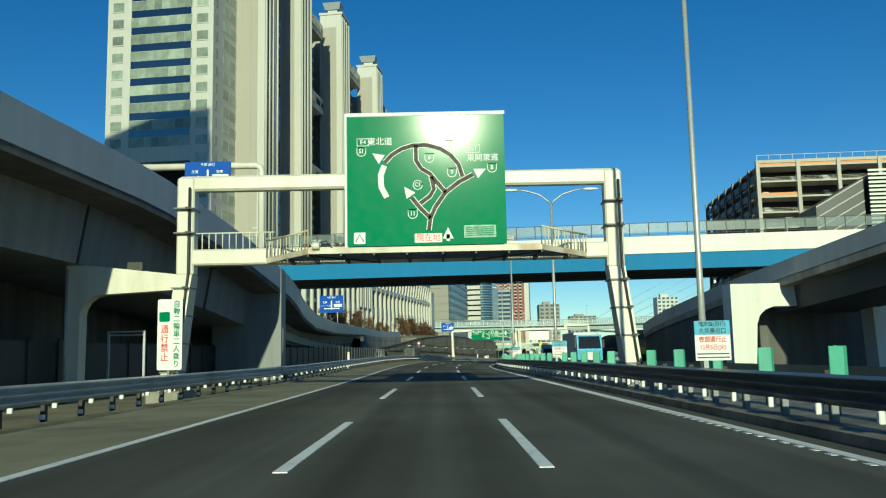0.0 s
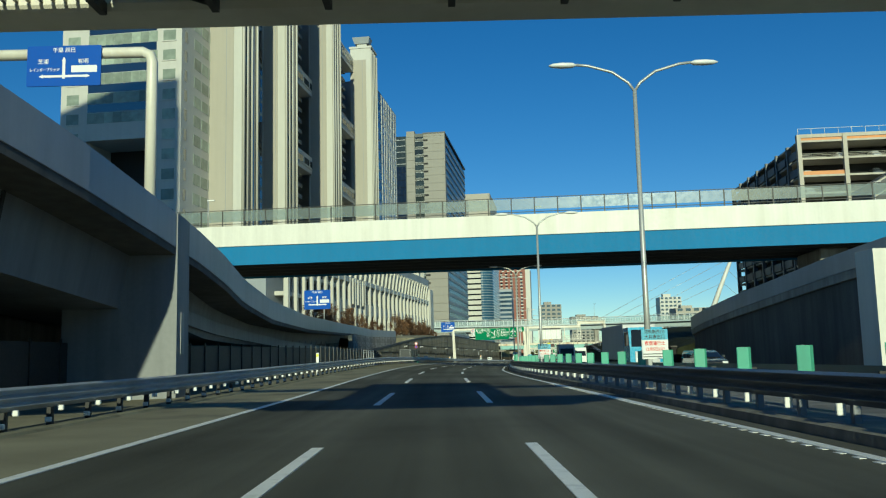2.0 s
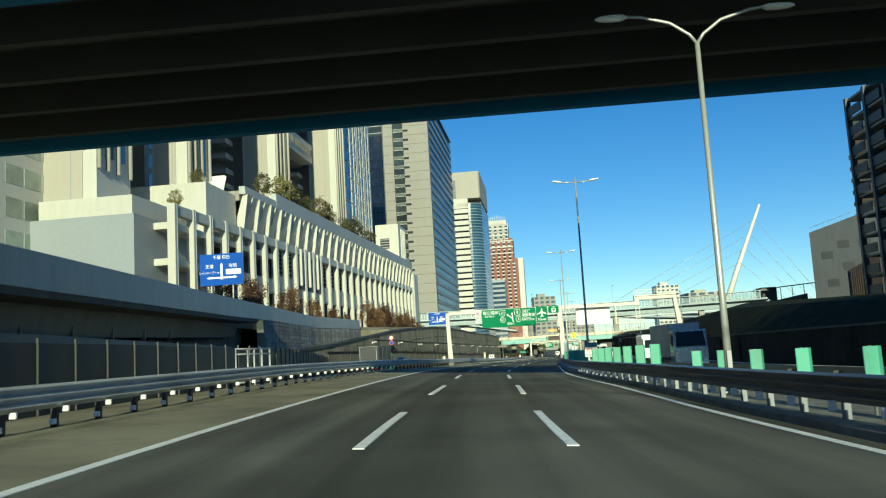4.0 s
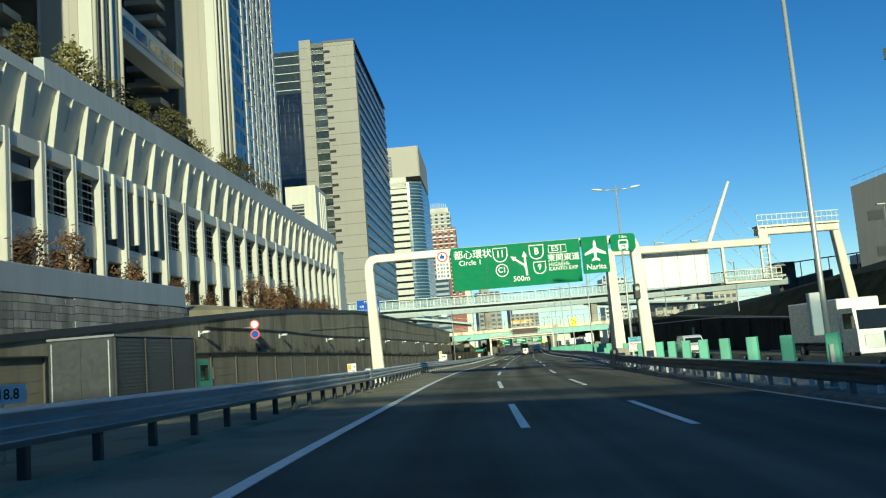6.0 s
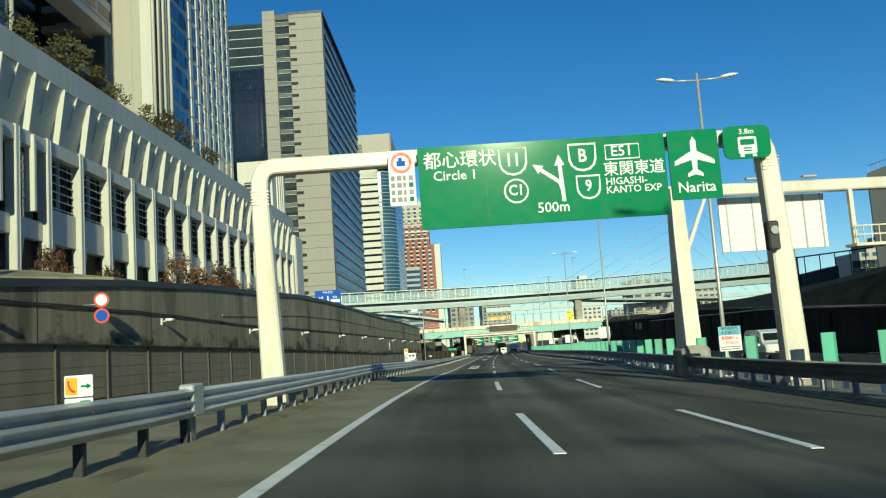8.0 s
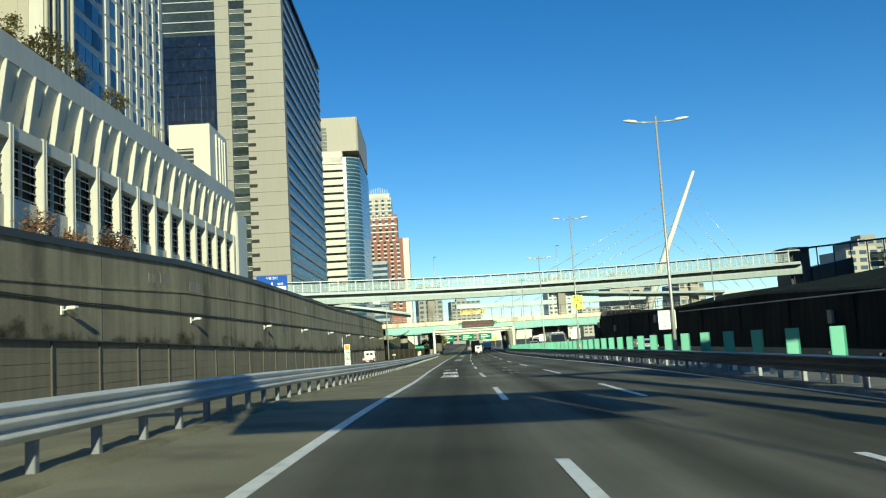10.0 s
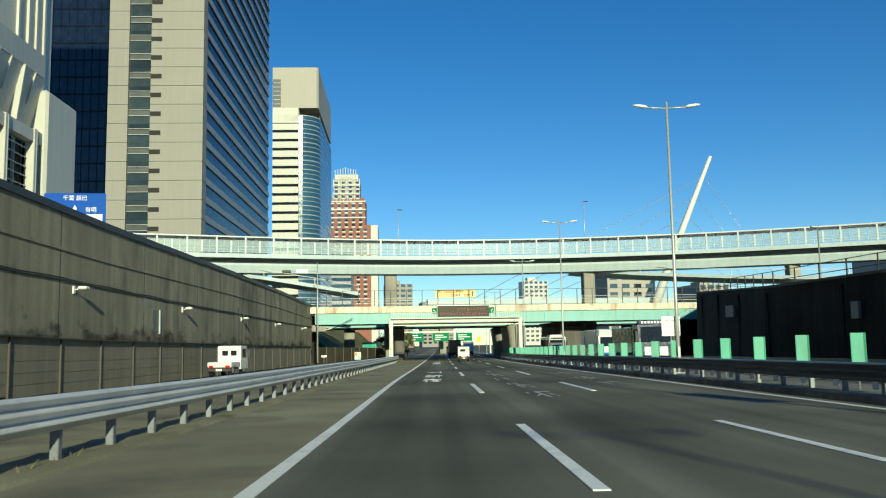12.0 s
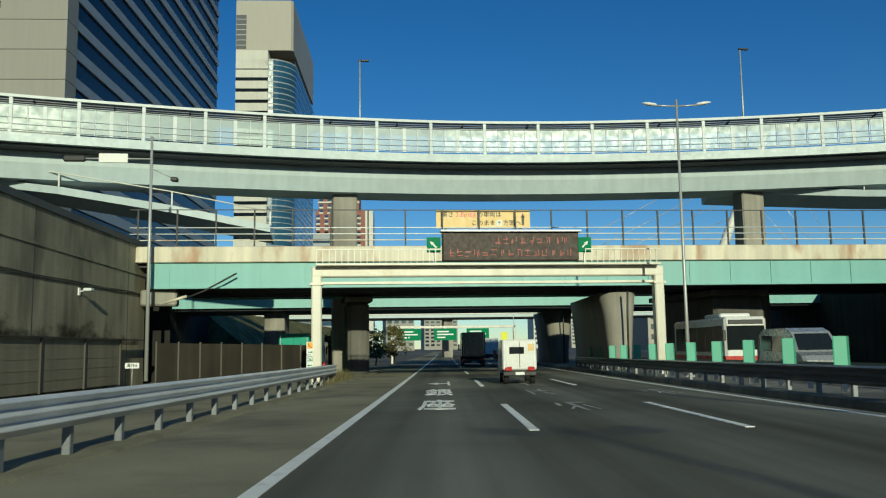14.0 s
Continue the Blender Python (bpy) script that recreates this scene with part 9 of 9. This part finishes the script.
part("blue_mark", Form().add([(-0.35, 0.72, 3.16), (-0.05, 0.72, 3.16), (-0.20, 0.97, 3.40), (-0.50, 0.97, 3.40)], [(0, 1, 2, 3)]), SIGNBLUE, haul)
part("red_mark", Form().add([(0.10, 0.80, 3.24), (0.55, 0.66, 3.10), (0.75, 0.69, 3.13), (0.32, 0.85, 3.28), (0.75, 1.02, 3.45), (0.55, 1.04, 3.47)], [(0, 1, 2, 3), (0, 3, 4, 5)]), SIGNRED, haul)
part("blue_skirt", Form().box(-1.235, 1.235, -0.03, 2.2, 0.62, 0.98, c=0.02), SIGNBLUE, haul)
part("cyan_line", Form().box(-1.24, 1.24, -0.035, 2.2, 0.985, 1.12), SIGNCYAN, haul)
part("side_mark", Form().box(-1.24, -1.226, 9.4, 9.75, 1.6, 3.0), SIGNBLUE, haul)
part("side_mark", Form().add([(-1.232, 8.9, 2.3), (-1.232, 8.3, 3.0), (-1.232, 7.95, 3.0), (-1.232, 8.5, 2.3), (-1.232, 7.95, 1.6), (-1.232, 8.3, 1.6)], [(0, 1, 2, 3), (0, 3, 4, 5)]), SIGNRED, haul)
slat_lorry = lorry("box_lorry", "dark grey slatted lorry with a green cab on the ramp road", pose(-8.1, 194.0, -0.75, 0, 0, -8), 2.3, 10.0, 3.25, SPANDREL, CARGREEN, True, 1.9, 2.3)
for k in range(17):
    part("side_slat", Form().box(1.15, 1.19, 0.1, 7.9, 1.0 + k * 0.13, 1.06 + k * 0.13), SLATGREY, slat_lorry)
for y in (0.06, 2.6, 5.2, 7.8):
    part("side_post", Form().box(1.15, 1.22, y, y + 0.12, 0.95, 3.22), DARKSTEEL, slat_lorry)
part("top_rail", Form().box(-1.17, 1.2, 0, 7.95, 3.255, 3.33), DULLSTEEL, slat_lorry)
ramp_lorry = lorry("light_lorry", "small white flatbed lorry on the ramp road below the wall", at_road(347, -12.4), 1.6, 4.8, 0.98, CARWHITE, CARWHITE, True, 2.1, 2.05, 0.62)
for sx in (-0.3, 0.3):
    part("rear_window", Form().box(sx - 0.2, sx + 0.2, 2.68, 2.71, 1.38, 1.72, c=0.01), CARGLASS, ramp_lorry)
lorry("box_lorry", "green and red cargo lorry on the ramp below the bridge", pose(34.82, 429.0, -2.75, 0, 0, -12), 2.3, 9, 3.2, CARGREEN, CARRED, True)


def van(name, label, m, w, length, h, paint, nose, cat="van"):
    """A van or car, its nose towards -y."""
    t = thing(name, label, cat, m=m)
    belt = 0.96 if h < 1.7 else 1.24
    prof = [(0.0, 0.32), (0.0, belt * 0.72), (nose * 0.2, belt * 0.88), (nose * 0.85, belt), (nose * 1.65, h * 0.92), (nose * 2.3, h), (length * 0.88, h), (length * 0.98, h * 0.88), (length, belt), (length, 0.32)]
    rows = []
    for x in (-w / 2, -w / 2 + 0.12, w / 2 - 0.12, w / 2):
        e = 0.10 if abs(x) > w / 2 - 0.05 else 0.0
        rows.append([(x * (1 - (0.13 if z > belt + 0.1 and e else 0)), y + (e if y < nose * 0.3 else (-e if y > length * 0.97 else 0)), z - (e * 0.8 if z > belt + 0.1 else 0)) for y, z in prof])
    part("body", Form().sweep(rows), paint, t)
    ya, za, yb, zb = nose * 0.92, belt + 0.06, nose * 1.55, h * 0.88
    part("windscreen", Form().add([(-w / 2 + 0.14, ya, za), (w / 2 - 0.14, ya, za), (w / 2 - 0.24, yb, zb), (-w / 2 + 0.24, yb, zb)], [(0, 1, 2, 3)]), CARGLASS, t).location = (0, -0.03, 0.02)
    for sx in (-1, 1):
        for y0, y1 in ((nose * 1.6, length * 0.36), (length * 0.38, length * 0.64), (length * 0.66, length * 0.92)):
            if y1 - y0 > 0.25:
                part("side_window", Form().add([(sx * (w / 2 + 0.012), y0, belt + 0.03), (sx * (w / 2 + 0.012), y1, belt + 0.03), (sx * (w / 2 * 0.88 + 0.012), y1 - 0.04, h * 0.86), (sx * (w / 2 * 0.88 + 0.012), y0 + (0.12 if y0 < length * 0.3 else 0.04), h * 0.86)], [(0, 1, 2, 3) if sx > 0 else (3, 2, 1, 0)]), CARGLASS, t)
        part("headlight", Form().box(sx * (w / 2 - 0.08), sx * (w / 2 - 0.42), 0.0, 0.14, 0.62, 0.78, c=0.03), SIGNWHITE, t)
        part("mirror", Form().box(sx * (w / 2 + 0.0), sx * (w / 2 + 0.18), nose * 1.15, nose * 1.15 + 0.1, 1.0, 1.16, c=0.02), paint, t)
        for y in (nose * 0.9, length * 0.8):
            wheel(t, sx * (w / 2 - 0.12), y, 0.31)
    part("grille", Form().box(-w / 2 + 0.45, w / 2 - 0.45, -0.015, 0.05, 0.5, 0.72, c=0.02), DARKSTEEL, t)
    part("plate_bar", Form().box(-0.2, 0.2, -0.02, 0.0, 0.36, 0.48), WHITE, t)
    return t


van("passenger_van", "silver passenger van on the far lanes", pose(55.7, 395.3, -2.4, 0, 0, -10.5), 1.9, 5.2, 2.25, CARSILVER, 0.9)
lorry("box_lorry", "large silver cargo lorry on the far lanes by the dark wall", at_road(159, 20.6), 2.45, 11.5, 3.55, BOXGREY, CARSILVER, False, 2.2, 3.0)
van("passenger_van", "white delivery van on the far lanes past the gantry", at_road(238, 20.0), 1.8, 4.6, 1.95, CARWHITE, 0.8)
van("saloon_car", "dark saloon car on the far lanes by the wall", at_road(74, 21.5), 1.75, 4.4, 1.45, CARDARK, 1.1, "car")
van("saloon_car", "white car on the far lanes past the footbridge", at_road(300, 21.0), 1.75, 4.4, 1.5, CARWHITE, 1.1, "car")
bus = thing("coach", "white coach with a red stripe on the far lanes", "coach", m=pose(59.9, 408.6, -2.5, 0, 0, -10.5))
part("body", Form().box(-1.2, 1.2, 0, 10.5, 0.35, 3.25, c=0.14), CARWHITE, bus)
part("windscreen", Form().box(-1.08, 1.08, -0.02, 0.1, 1.35, 2.75, c=0.03), CARGLASS, bus)
part("roof_unit", Form().box(-0.9, 0.9, 1.6, 4.6, 3.25, 3.5, c=0.08), CARWHITE, bus)
part("brow", Form().box(-1.0, 1.0, -0.03, 0.05, 2.82, 3.08, c=0.02), DARKSTEEL, bus)
for q in (-0.5, 0.35):
    part("wiper", Form().tube([(q, -0.05, 1.4), (q + 0.45, -0.05, 1.95)], 0.02, 5), DARKSTEEL, bus)
part("stripe", Form().box(-1.21, 1.21, -0.015, 10.4, 0.72, 1.02), CARRED, bus)
for sx in (-1, 1):
    for k in range(6):
        part("side_window", Form().box(sx * 1.21, sx * 1.18, 0.5 + k * 1.6, 2.04 + k * 1.6, 1.25, 2.75), CARGLASS, bus)
    part("headlight", Form().box(sx * 0.75, sx * 1.05, -0.02, 0.06, 0.5, 0.68, c=0.02), SIGNWHITE, bus)
    part("mirror", Form().box(sx * 1.22, sx * 1.42, -0.3, -0.18, 1.9, 2.5, c=0.03), DARKSTEEL, bus)
    for y in (2.2, 7.8):
        wheel(bus, sx * 1.05, y, 0.48)


# ---- plants ----
def leaf_cloud(n, rx, ry, rz, size, clumps, seed):
    """Many small leaf blades in loose clumps."""
    r = random.Random(seed)
    f = Form()
    cs = []
    for _ in range(clumps):
        a, q, e = r.uniform(0, 2 * math.pi), r.uniform(0.35, 1.0), r.uniform(-0.75, 1.0)
        cs.append((rx * q * math.cos(a) * math.sqrt(max(0.05, 1 - e * e)), ry * q * math.sin(a) * math.sqrt(max(0.05, 1 - e * e)), rz * e))
    for _ in range(n):
        c = r.choice(cs)
        p = Vector((c[0] + r.gauss(0, rx * 0.17), c[1] + r.gauss(0, ry * 0.17), c[2] + r.gauss(0, rz * 0.17)))
        d = Vector((r.uniform(-1, 1), r.uniform(-1, 1), r.uniform(-1, 1))).normalized()
        e = d.orthogonal().normalized()
        s = size * r.uniform(0.6, 1.4)
        f.add([p - d * s, p + e * s * 0.45, p + d * s, p - e * s * 0.45], [(0, 1, 2, 3)])
    return f


def plant_form(name, label, leafmat, h, rx, rz, leaves, size, clumps, seed, group, low=0.25):
    t = thing(name, label, "tree" if h > 4.5 else "shrub", group)
    r = random.Random(seed)
    top = h - rz * 0.8
    part("trunk", Form().tube([(0, 0, -0.6), (0.06 * h, 0.02 * h, h * 0.3), (0.0, 0.0, top)], 0.035 * h ** 0.8, 6, 0.012 * h), BARK, t)
    for k in range(6):
        a = r.uniform(0, 6.28)
        z0 = h * r.uniform(0.2, 0.5)
        part("limb", Form().tube([(0.03 * h, 0, z0), (rx * 0.4 * math.cos(a), rx * 0.4 * math.sin(a), z0 + h * 0.18), (rx * 0.8 * math.cos(a), rx * 0.8 * math.sin(a), z0 + h * 0.32)], 0.016 * h ** 0.8, 5, 0.005 * h), BARK, t)
    cr = part("crown", leaf_cloud(leaves, rx, rx, rz, size, clumps, seed), leafmat, t)
    cr.location = (0, 0, h - rz)
    return t


kinds = [plant_form("autumn_shrub", "red-brown autumn shrub with bare twigs along the street", LEAFBROWN, 6.6, 2.1, 2.7, 1500, 0.20, 26, s, "street shrubs") for s in (3, 4, 5)]
spots = []
rr = random.Random(11)
for a in (-187, -178, -172, -161, -154, -141, -131, -127, -116, -96, -91, -88, -84, -80, -74, -70, -64, -58, -52, -47, -40, -33, -25, -18, -9):
    spots.append((rr.uniform(3.0, 5.5), a + rr.uniform(-1, 1), rr.uniform(0.75, 1.15) if a < -150 or -100 < a < -30 else rr.uniform(0.6, 0.85)))
for i, (b, a, s) in enumerate(spots):
    m = GRID @ pose(b, a, 6.9, 0, 0, rr.uniform(0, 360)) @ Matrix.Scale(s, 4)
    k = kinds[i % 3]
    if i < 3:
        k.matrix_basis = m
    else:
        copy_thing(k, Matrix()).matrix_basis = m
greens = [plant_form("roof_shrub", "dark green shrub growing over the roof parapet", LEAFGREEN, 4.2, 2.0, 1.9, 900, 0.20, 20, s, "roof garden shrubs") for s in (7, 8)]
for i, a in enumerate((-186, -176, -148, -140, -134, -126, -119, -112, -104, -97, -88, -80, -72, -60)):
    m = GRID @ pose(-2.2 - rr.uniform(0, 1.5), a, cornice(a) + 2.8 if a > -160 else (28.6 if a > -178 else 23.4), 0, 0, rr.uniform(0, 360)) @ Matrix.Scale(rr.uniform(0.85, 1.2) if a > -170 else 0.55, 4)
    k = greens[i % 2]
    if i < 2:
        k.matrix_basis = m
    else:
        copy_thing(k, Matrix()).matrix_basis = m
bank = [plant_form("bank_shrub", "green shrub at the foot of the wall beyond the bridge", LEAFGREEN, 4.4, 1.9, 1.8, 900, 0.2, 20, s, "shrubs beyond the bridge") for s in (31, 32)]
for i, (x, y, s) in enumerate(((38.6, 452, 0.8), (37.0, 449, 0.7), (40.0, 457, 1.0), (42.0, 466, 1.1), (51.5, 500, 1.3), (47.0, 486, 1.1))):
    m = pose(x, y, -3.1, 0, 0, i * 63) @ Matrix.Scale(s, 4)
    if i < 2:
        bank[i].matrix_basis = m
    else:
        copy_thing(bank[i % 2], Matrix()).matrix_basis = m
# slim lamp posts along the far side of the opposite lanes
slim_lamp = thing("slim_street_lamp", "slim dark lamp post with a small head by the far wall", "street lamp", "lamp posts by the far wall")
part("pole", Form().tube([(0, 0, -1.0), (0, 0, 9.7)], 0.085, 8, 0.05), POSTM, slim_lamp)
part("lamp_head", Form().box(-0.5, 0.08, -0.12, 0.12, 9.66, 9.78, c=0.03), POSTM, slim_lamp)
for k, y in enumerate((222.0, 262.0, 307.0, 350.0)):
    m = at_road(y, wide(y) + 18.2, 0)
    if k:
        copy_thing(slim_lamp, m)
    else:
        slim_lamp.matrix_basis = m
# dry grass along the foot of the guard rail
gr = random.Random(21)
gf = Form()
for y0, n in ((268, 30), (272, 45), (289, 25), (405, 160), (408.5, 260), (410.5, 260), (301, 25), (214, 30)):
    for _ in range(n):
        y, u = y0 + gr.gauss(0, 1.2), RAIL_U(y0)[0] + gr.uniform(-0.5, 0.35)
        h = gr.uniform(0.05, 0.17) * (4.0 if y0 > 408 else 2.2 if y0 > 400 else 1)
        p = Vector(rp(y, u, 0))
        d = Vector((gr.uniform(-0.12, 0.12), gr.uniform(-0.12, 0.12), h))
        gf.add([p + Vector((-0.02, 0, 0)), p + Vector((0.02, 0, 0)), p + d], [(0, 1, 2)])
solid("dry_grass", gf, GRASSM, "dry yellow grass tufts at the foot of the guard rail", "grass", kind="stuff")
